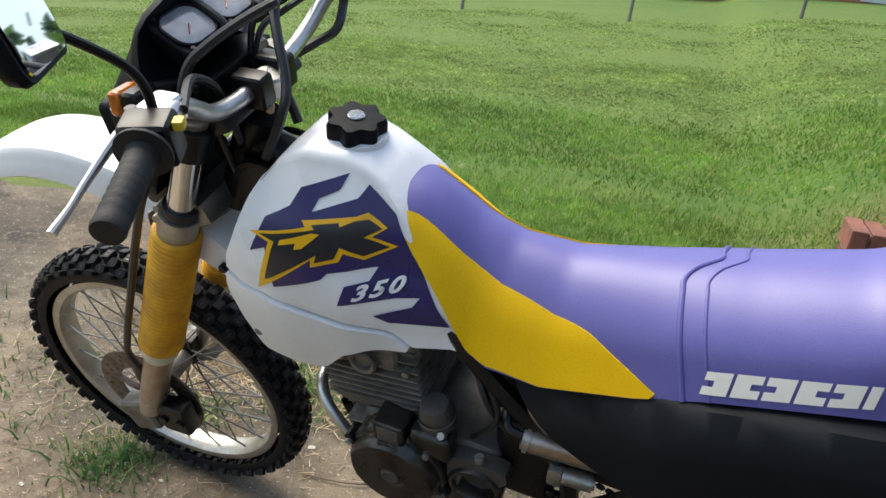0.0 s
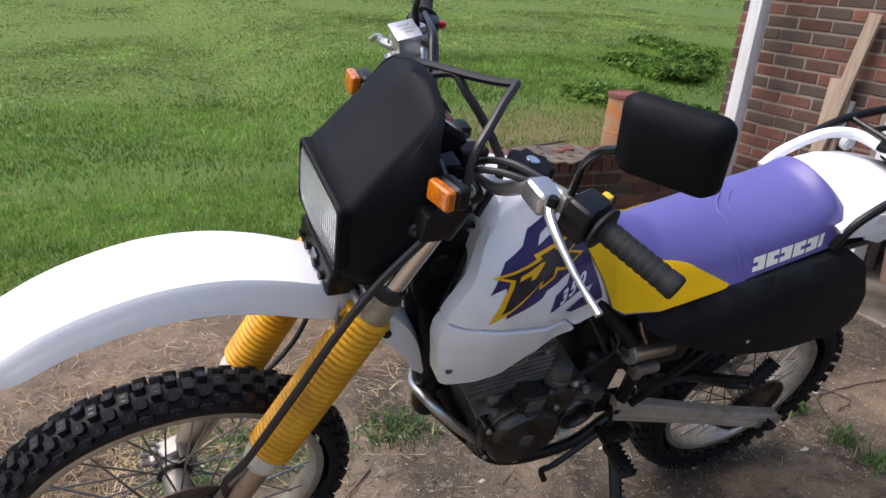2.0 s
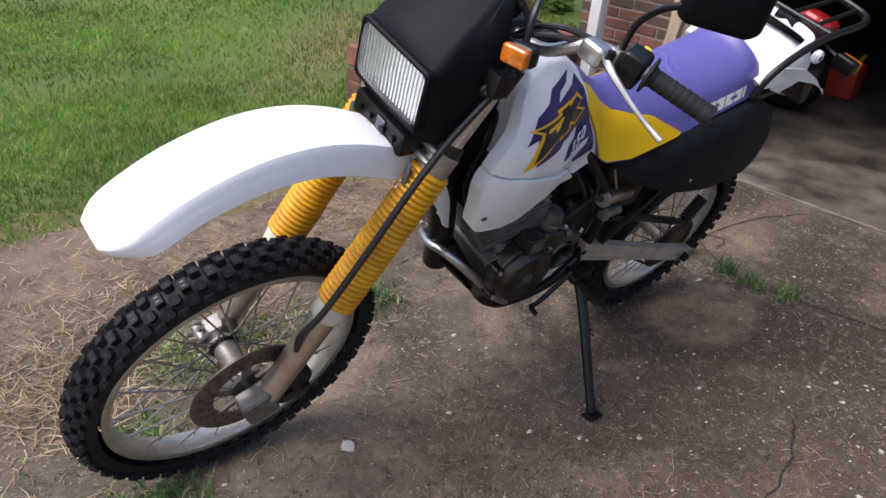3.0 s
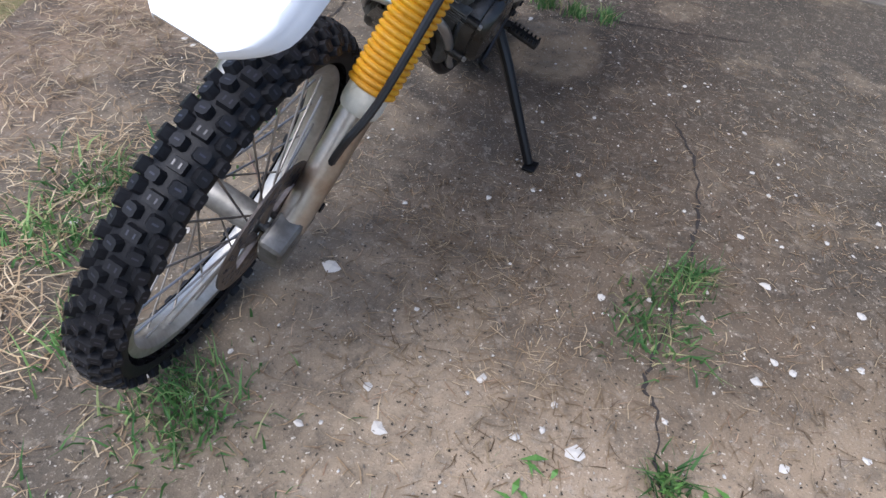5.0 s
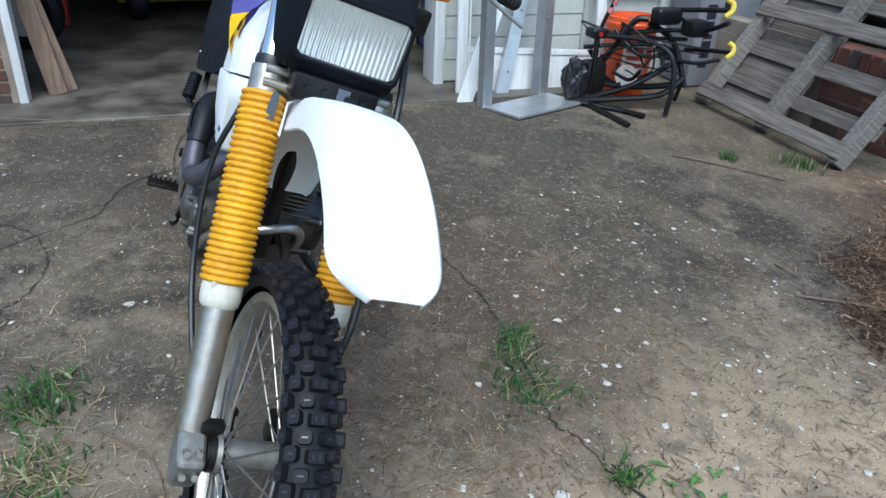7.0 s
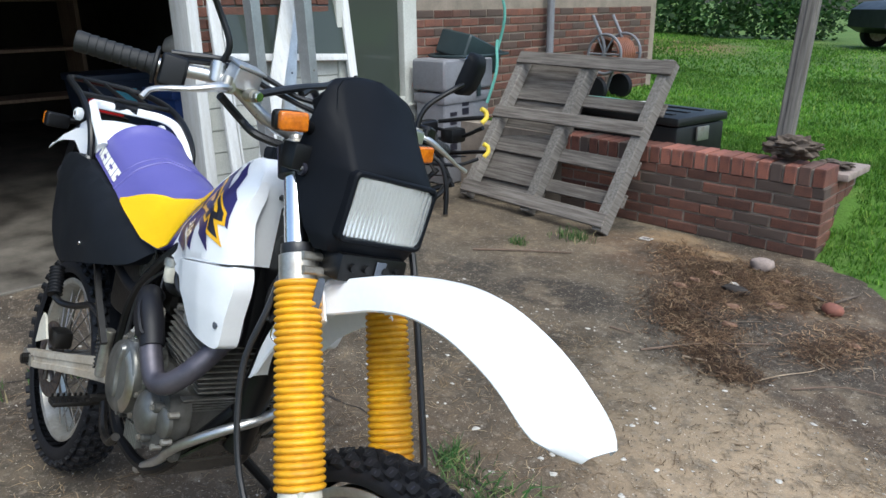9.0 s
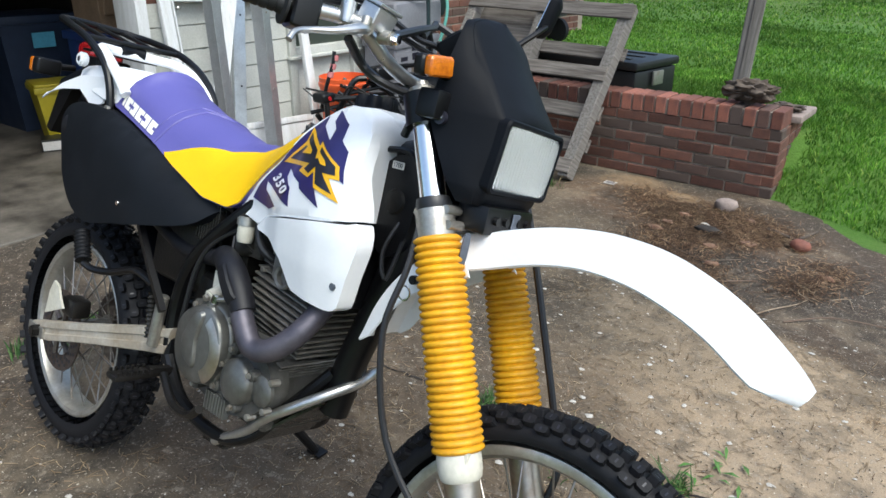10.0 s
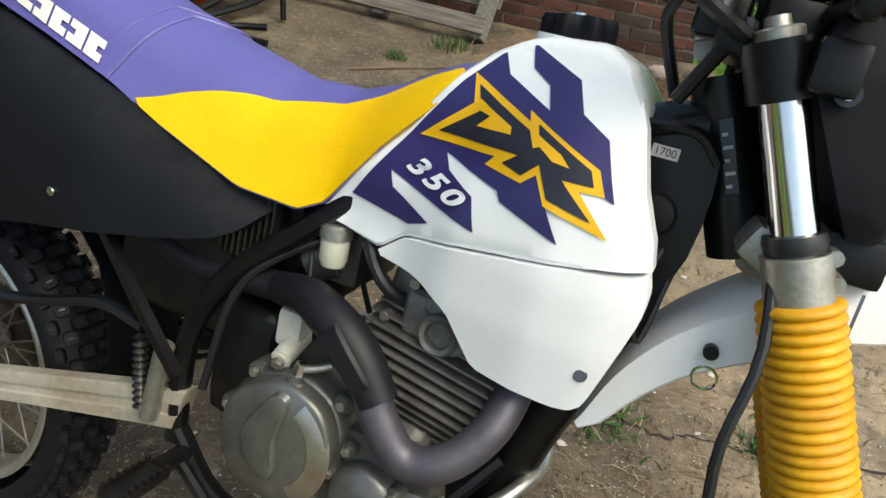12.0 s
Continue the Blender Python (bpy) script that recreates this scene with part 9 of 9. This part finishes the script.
bm = block((1.11, -0.08, 1.1), (1.165, 0.075, 1.16), 0.012)
part("instrument_bracket", bm, "black", bike, m=STEER)
part("ignition_lock", spin([(0, 0.02), (0.03, 0.02), (0.033, 0.016), (0.033, 0.004)], (1.075, 0, 1.115), (-0.3, 0, 1), 20, caps=True), "alu", bike, m=STEER)
part("key_tag", shell(rounded([(1.055, 1.135), (1.068, 1.138), (1.075, 1.1), (1.06, 1.095)], 3), lambda x, z: 0.018, lambda x, z: 0.015, 0.05), "alu", bike, "metal key tag", m=STEER)

# indicators
for s, (x, y, z) in ((1, (1.17, 0.128, 1.166)), (-1, (1.185, -0.142, 1.158))):
    stalk = part("indicator", cyl((x - 0.02, y - 0.06 * s, z - 0.01), (x, y, z), 0.011, n=12), "black", bike, "amber turn indicator on a black stalk", m=STEER)
    base = Matrix.Translation((x, y + 0.018 * s, z)) @ pose(0, 0, 0, 10, 0, s * 8)
    part("indicator_body", block((-0.021, -0.028, -0.018), (0.003, 0.024, 0.016), 0.01, 3, base), "black", stalk, m=STEER)
    part("indicator_lens", block((0.003, -0.027, -0.017), (0.02, 0.023, 0.015), 0.009, 3, base), "amber", stalk, "amber ribbed lens", m=STEER)

# handlebar with controls; the right half was bent a little forward in a fall
def ridden(*q):
    """A point given with the bars turned as they stand."""
    return STEER.inverted() @ Vector(q)


HB = [ridden(0.972, 0.382, 1.188), ridden(1.02, 0.27, 1.2), ridden(1.05, 0.19, 1.195), (1.075, 0.125, 1.152), (1.076, 0.07, 1.138), (1.075, 0, 1.138)]
RB = [ridden(0.99, -0.42, 1.203), ridden(1.032, -0.315, 1.198), ridden(1.072, -0.215, 1.2), ridden(1.088, -0.14, 1.155), ridden(1.086, -0.075, 1.138)]
bars = part("handlebar", sweep(HB + list(reversed(RB)), 0.0115, 14, 5), "bar", bike, "bare metal motocross handlebar", m=STEER)
for s in (1, -1):
    a, b = (ridden(0.968, 0.391, 1.187), ridden(1.016, 0.282, 1.199)) if s > 0 else (ridden(0.988, -0.425, 1.203), ridden(1.033, -0.315, 1.197))
    d = (b - a).normalized()
    prof = [(0, 0.008), (0.0, 0.0155), (0.004, 0.017)]
    for k in range(1, 9):
        prof += [(0.012 * k, 0.0162), (0.012 * k + 0.006, 0.0164), (0.012 * k + 0.007, 0.0152), (0.012 * k + 0.009, 0.0152)]
    prof += [(0.112, 0.018), (0.114, 0.03), (0.118, 0.03), (0.12, 0.014)]
    grip = part("grip", spin(prof, a, d, 20, caps=True), "grip", bars, "ribbed black rubber grip", m=STEER)
    e = b + d * 0.022
    q = Matrix.Translation(e) @ d.to_track_quat("X", "Z").to_matrix().to_4x4()
    part("switchgear", block((-0.018, -0.028, -0.03), (0.024, 0.028, 0.024), 0.01, 3, q), "black", bars, m=STEER)
    part("switch", block((-0.006, -0.034 * s - 0.006, 0.01), (0.008, -0.034 * s + 0.006, 0.022), 0.003, 2, q), "lever_yellow" if s > 0 else "redlens", bars, m=STEER)
    part("clamp_block", block((1.05, 0.03 * s - 0.016, 1.112), (1.1, 0.03 * s + 0.016, 1.16), 0.008, 3), "black", bars, m=STEER)
    if s > 0:
        blade = [Vector((1.062, 0.215, 1.208)), Vector((1.086, 0.25, 1.2)), Vector((1.088, 0.31, 1.18)), Vector((1.085, 0.348, 1.168)), Vector((1.082, 0.383, 1.16))]
    else:
        blade = [ridden(1.112, -0.225, 1.19), ridden(1.125, -0.25, 1.186), ridden(1.118, -0.29, 1.172), ridden(1.105, -0.322, 1.164), ridden(1.104, -0.345, 1.156), ridden(1.108, -0.357, 1.142)]
    bm = sweep(blade, [0.0085, 0.0072, 0.0048, 0.004, 0.0055] if s > 0 else [0.0085, 0.008, 0.0055, 0.0045, 0.0042, 0.005], 10, 4)
    lever = part("lever", bm, "bar", bars, "bare metal hand lever", m=STEER)
    if s > 0:
        part("lever_perch", block((1.052, 0.182, 1.182), (1.09, 0.23, 1.216), 0.01, 3), "bar", lever, m=STEER)
        part("lever_bolt", cyl((1.08, 0.238, 1.196), (1.08, 0.238, 1.222), 0.007, n=10, bevel=0.001), "black", lever, m=STEER)
    else:
        part("lever_perch", sweep([ridden(1.075, -0.215, 1.2), ridden(1.095, -0.222, 1.197), ridden(1.12, -0.232, 1.19)], [0.017, 0.014, 0.011], 12, 3), "bar", lever, m=STEER)
        part("lever_bolt", cyl(ridden(1.12, -0.238, 1.182), ridden(1.118, -0.234, 1.206), 0.0075, n=12, bevel=0.001), "alu", lever, m=STEER)
        part("perch_clamp", cyl(ridden(1.064, -0.232, 1.2), ridden(1.078, -0.2, 1.2), 0.019, n=20, bevel=0.003), "bar", lever, m=STEER)
        part("mirror_boss", cyl(ridden(1.075, -0.235, 1.195), ridden(1.075, -0.235, 1.228), 0.0125, n=16, bevel=0.002), "bar", lever, m=STEER)
tank_box = Matrix.Translation(ridden(1.108, -0.205, 1.212)) @ pose(0, 0, 0, -5, 16, -2)
reservoir = part("brake_reservoir", block((-0.019, -0.023, -0.018), (0.019, 0.023, 0.015), 0.004, 3, tank_box), "galv", bars, "square cast brake fluid reservoir", m=STEER)
part("reservoir_lid", block((-0.022, -0.026, 0.0155), (0.022, 0.026, 0.021), 0.0025, 2, tank_box), "galv", reservoir, m=STEER)
for k in range(3):
    part("lid_print", block((-0.012, -0.014 + 0.01 * k, 0.0205), (0.01 - 0.004 * k, -0.01 + 0.01 * k, 0.0216), 0.0003, 1, tank_box), "bar", reservoir, m=STEER, smooth=0)
part("banjo", cyl(ridden(1.112, -0.196, 1.186), ridden(1.136, -0.192, 1.186), 0.011, n=16, bevel=0.002), "alu", reservoir, m=STEER)
part("banjo_bolt", cyl(ridden(1.134, -0.1925, 1.186), ridden(1.147, -0.19, 1.186), 0.0085, n=6, bevel=0.001), "chrome", reservoir, m=STEER)
# mirrors
for s in (1, -1):
    stem = part("mirror", sweep([ridden(1.04, 0.236, 1.2), ridden(1.04, 0.236, 1.24), ridden(1.048, 0.248, 1.272), ridden(1.066, 0.285, 1.312), ridden(1.066, 0.31, 1.33)] if s > 0 else [ridden(1.075, -0.235, 1.215), ridden(1.09, -0.23, 1.255), ridden(1.08, -0.25, 1.3), (1.062, -0.292, 1.345), (1.062, -0.31, 1.36)], 0.0055, 10, 4), "black", bars, "black rectangular rear-view mirror on a bent stem", m=STEER)
    ctr = ridden(1.034, 0.347, 1.361)
    ex = Vector((-0.052, 0.088 * s, 0.017)).normalized()
    ey = Vector((0.03, -0.008 * s, 0.095))
    ey = (ey - ex * ey.dot(ex)).normalized()
    ez = ex.cross(ey) * s
    q = Matrix((ex, ey, ez)).transposed().to_4x4()
    q.translation = ctr
    if s < 0:
        q.translation = Vector((1.07, -0.36, 1.4))
    back = -1 if (q.to_3x3() @ Vector((0, 0, 1))).x < 0 else 1
    bm = loft([[q @ Vector((x, y, h * back)) for x, y in rrect(hw, hh, r)] for hw, hh, r, h in ((0.057, 0.046, 0.016, -0.004), (0.059, 0.048, 0.017, 0.004), (0.054, 0.044, 0.017, 0.016), (0.037, 0.028, 0.018, 0.026))])
    part("mirror_housing", bm, "fair", stem, m=STEER, smooth=40)
    bm = loft([[q @ Vector((x, y, h * back)) for x, y in rrect(hw, hh, r)] for hw, hh, r, h in ((0.053, 0.042, 0.014, -0.0046), (0.052, 0.041, 0.014, -0.006))])
    part("mirror_glass", bm, "mirror", stem, m=STEER, smooth=0)
    if s > 0:
        part("mirror_nut", cyl(ridden(1.04, 0.236, 1.19), ridden(1.04, 0.236, 1.216), 0.012, n=6), "alu", stem, m=STEER)
# cables
for k, (pts, r) in enumerate((
    ([(1.045, 0.2, 1.205), (1.085, 0.13, 1.2), (1.1, 0.07, 1.15), (1.1, 0.05, 1.06)], 0.0055),
    ([(1.05, 0.195, 1.2), (1.1, 0.12, 1.18), (1.13, 0.07, 1.13), (1.12, 0.05, 1.0)], 0.005),
    ([ridden(1.126, -0.192, 1.186), ridden(1.117, -0.16, 1.199), ridden(1.1, -0.1, 1.22), ridden(1.082, -0.06, 1.231), ridden(1.056, -0.02, 1.241), ridden(1.034, 0.008, 1.25), ridden(1.025, 0.02, 1.256), ridden(1.03, 0.027, 1.254), ridden(1.055, 0.05, 1.24), ridden(1.085, 0.08, 1.218), ridden(1.11, 0.102, 1.19), (1.14, 0.122, 1.12), on_fork(0.98, 0.125, 0.045), on_fork(0.88, 0.125, 0.052), on_fork(0.75, 0.128, 0.052), on_fork(0.6, 0.128, 0.052), on_fork(0.52, 0.115, 0.048), (1.4, 0.1, 0.42)], 0.0068),
    ([ridden(1.1, -0.09, 1.212), ridden(1.081, -0.06, 1.227), ridden(1.069, -0.035, 1.21), ridden(1.05, -0.01, 1.187), ridden(1.026, 0.02, 1.149), ridden(1.02, 0.045, 1.12), ridden(1.05, 0.06, 1.05)], 0.007),
    ([ridden(1.04, -0.3, 1.222), ridden(1.069, -0.2, 1.236), ridden(1.085, -0.15, 1.222), ridden(1.1, -0.1, 1.206), ridden(1.115, -0.05, 1.196), ridden(1.115, -0.02, 1.13)], 0.0048),
    ([ridden(1.036, -0.29, 1.215), ridden(1.06, -0.2, 1.226), ridden(1.074, -0.15, 1.21), ridden(1.096, -0.09, 1.194), ridden(1.108, -0.05, 1.18), ridden(1.11, -0.02, 1.12)], 0.0048),
    ([ridden(1.07, -0.22, 1.175), ridden(1.058, -0.17, 1.145), ridden(1.085, -0.15, 1.126), ridden(1.105, -0.1, 1.118), ridden(1.1, -0.06, 1.127), ridden(1.06, -0.04, 1.05)], 0.0075),
    ([(1.14, -0.04, 1.14), (1.17, -0.085, 1.0), (1.2, -0.13, 0.86), (1.195, -0.15, 0.74), (1.24, -0.14, 0.58), (1.34, -0.12, 0.47), (1.42, -0.1, 0.42), (1.46, -0.085, 0.39)], 0.0055),
    ([(1.02, 0.03, 1.0), (1.06, 0.07, 0.92), (1.06, 0.06, 0.8), (1.0, 0.07, 0.68)], 0.006),
    ([(1.1, -0.03, 0.93), (1.085, -0.06, 0.85), (1.1, -0.055, 0.8), (1.11, -0.04, 0.88)], 0.004),
    ([(0.78, -0.05, 0.82), (0.7, -0.1, 0.78), (0.63, -0.11, 0.7), (0.6, -0.11, 0.55)], 0.006),
    ([(0.74, 0.06, 0.8), (0.7, 0.1, 0.74), (0.66, 0.1, 0.68)], 0.006),
)):
    part("cable", sweep(pts, r, 8, 5), "cable", bike, m=STEER if k < 8 else None)
part("cable_ring", sweep([(1.168 + 0.012 * math.cos(a), -0.083, 0.797 + 0.012 * math.sin(a)) for a in np.linspace(0, 2 * math.pi, 12, endpoint=False)], 0.0016, 6, 2, closed=True), "chrome", bike, m=STEER)
part("lock_ring", sweep([(1.12 + 0.017 * math.cos(a), 0.1 + 0.017 * math.sin(a), 1.135) for a in np.linspace(0, 2 * math.pi, 12, endpoint=False)], 0.0035, 6, 2, closed=True), "alu", bike, m=STEER)

# tail
def guard(stations):
    """A thin arched mudguard through stations of place, height, half width and drop."""
    rings = []
    for x, z, w, h in stations:
        sec = [(-1.08, -1), (-1.0, -0.2), (-0.85, 0.1), (-0.4, 0.22), (0, 0.25), (0.4, 0.22), (0.85, 0.1), (1.0, -0.2), (1.08, -1)]
        rings.append([Vector((x, a * w, z + b * h)) for a, b in sec] + [Vector((x, a * w * 0.95, z + b * h - 0.004)) for a, b in reversed(sec)])
    return loft(rings)


tail = part("rear_fender", guard(((0.25, 1.0, 0.098, 0.04), (0.2, 1.034, 0.106, 0.06), (0.13, 1.047, 0.108, 0.07), (0.06, 1.05, 0.105, 0.062), (0.0, 1.047, 0.1, 0.052), (-0.05, 1.042, 0.094, 0.045))), "white", bike, "white plastic rear mudguard", smooth=45)
part("tail_extension", guard(((-0.045, 1.04, 0.09, 0.045), (-0.12, 1.03, 0.082, 0.035), (-0.22, 1.0, 0.072, 0.028))), "fair", tail, "black plastic rear extension", smooth=45)
for s in (1, -1):
    part("tail_flap", shell([(0.12, 1.03), (0.0, 1.02), (-0.08, 0.99), (-0.17, 0.937), (-0.15, 0.955), (-0.08, 0.975), (0.0, 0.985), (0.06, 0.95), (0.12, 0.965)], lambda x, z: s * (0.112 + 0.18 * max(0, 0.05 - x) * 0.6), lambda x, z: s * (0.108 + 0.18 * max(0, 0.05 - x) * 0.6), 0.03), "white", tail)
    part("rail_lug", cyl((-0.005, 0.108 * s, 1.06), (-0.005, 0.128 * s, 1.06), 0.018, n=18, bevel=0.004), "white", tail)
    part("lug_hole", cyl((-0.005, 0.1275 * s, 1.06), (-0.005, 0.1285 * s, 1.06), 0.007, n=12), "ink", tail)
part("grab_rail", sweep([(0.235, 0.116, 1.0), (0.19, 0.12, 1.04), (0.11, 0.115, 1.083), (0.05, 0.098, 1.098), (0.02, 0.06, 1.1), (0.012, 0, 1.1), (0.015, -0.06, 1.1), (0.045, -0.098, 1.098), (0.11, -0.115, 1.083), (0.19, -0.12, 1.04), (0.235, -0.116, 1.0)], 0.0125, 10, 4), "white", tail, "white painted grab rail")
part("rail_pad", sweep([(0.02, -0.035, 1.105), (0.012, 0.0, 1.106), (0.02, 0.03, 1.105)], 0.0125, 10, 3), "fair", tail)
rack = part("luggage_rack", sweep([(0.235, 0.128, 0.965), (0.215, 0.13, 1.03), (0.13, 0.13, 1.092), (0.015, 0.128, 1.13), (-0.12, 0.124, 1.15), (-0.185, 0.1, 1.157), (-0.205, 0.05, 1.16), (-0.205, -0.05, 1.16), (-0.185, -0.1, 1.157), (-0.12, -0.124, 1.15), (0.015, -0.132, 1.12), (0.09, -0.132, 1.09), (0.15, -0.13, 1.05), (0.18, -0.128, 1.0), (0.19, -0.126, 0.945)], 0.0095, 10, 5), "black", bike, "black tubular steel luggage rack")
part("rack_front_bar", cyl((0.015, -0.13, 1.118), (0.015, 0.127, 1.128), 0.0075, n=10), "black", rack)
for y in (-0.07, 0.0, 0.07):
    part("rack_bar", cyl((0.015, y, 1.122), (-0.2, y * 0.9, 1.158), 0.006, n=8), "black", rack)
part("rack_plate", block((-0.1, -0.08, 1.085), (0.0, 0.08, 1.092), 0.004), "black", rack)
part("rack_bolt", cyl((0.19, -0.138, 0.955), (0.19, -0.13, 0.955), 0.011, n=10, bevel=0.001), "alu", rack)
lamp2 = part("tail_light", block((-0.215, -0.045, 1.06), (-0.125, 0.05, 1.11), 0.02, 3), "redlens", bike, "red tail light")
part("tail_light_base", block((-0.16, -0.05, 1.0), (-0.08, 0.05, 1.075), 0.01), "black", lamp2)
for s in (1, -1):
    st = part("rear_indicator", cyl((-0.22, 0.04 * s, 1.03), (-0.22, 0.14 * s, 1.02), 0.009, n=10), "black", bike, "black rear turn indicator")
    part("rear_indicator_body", block((-0.24, 0.115 * s - 0.03, 0.998), (-0.2, 0.115 * s + 0.035, 1.042), 0.01, 3), "black", st)
    part("rear_indicator_lens", block((-0.262, 0.115 * s - 0.028, 1.0), (-0.24, 0.115 * s + 0.033, 1.04), 0.008, 3), "amber", st)
part("plate_holder", shell([(-0.16, 1.0), (-0.24, 0.99), (-0.3, 0.85), (-0.27, 0.84), (-0.19, 0.95)], lambda x, z: 0.06, lambda x, z: -0.06, 0.1), "black", bike)
part("mud_flap", sweep([(0.2, 0.0, 0.93), (0.05, 0, 0.9), (-0.15, 0, 0.95)], 0.05, 8, 3), "black", bike)
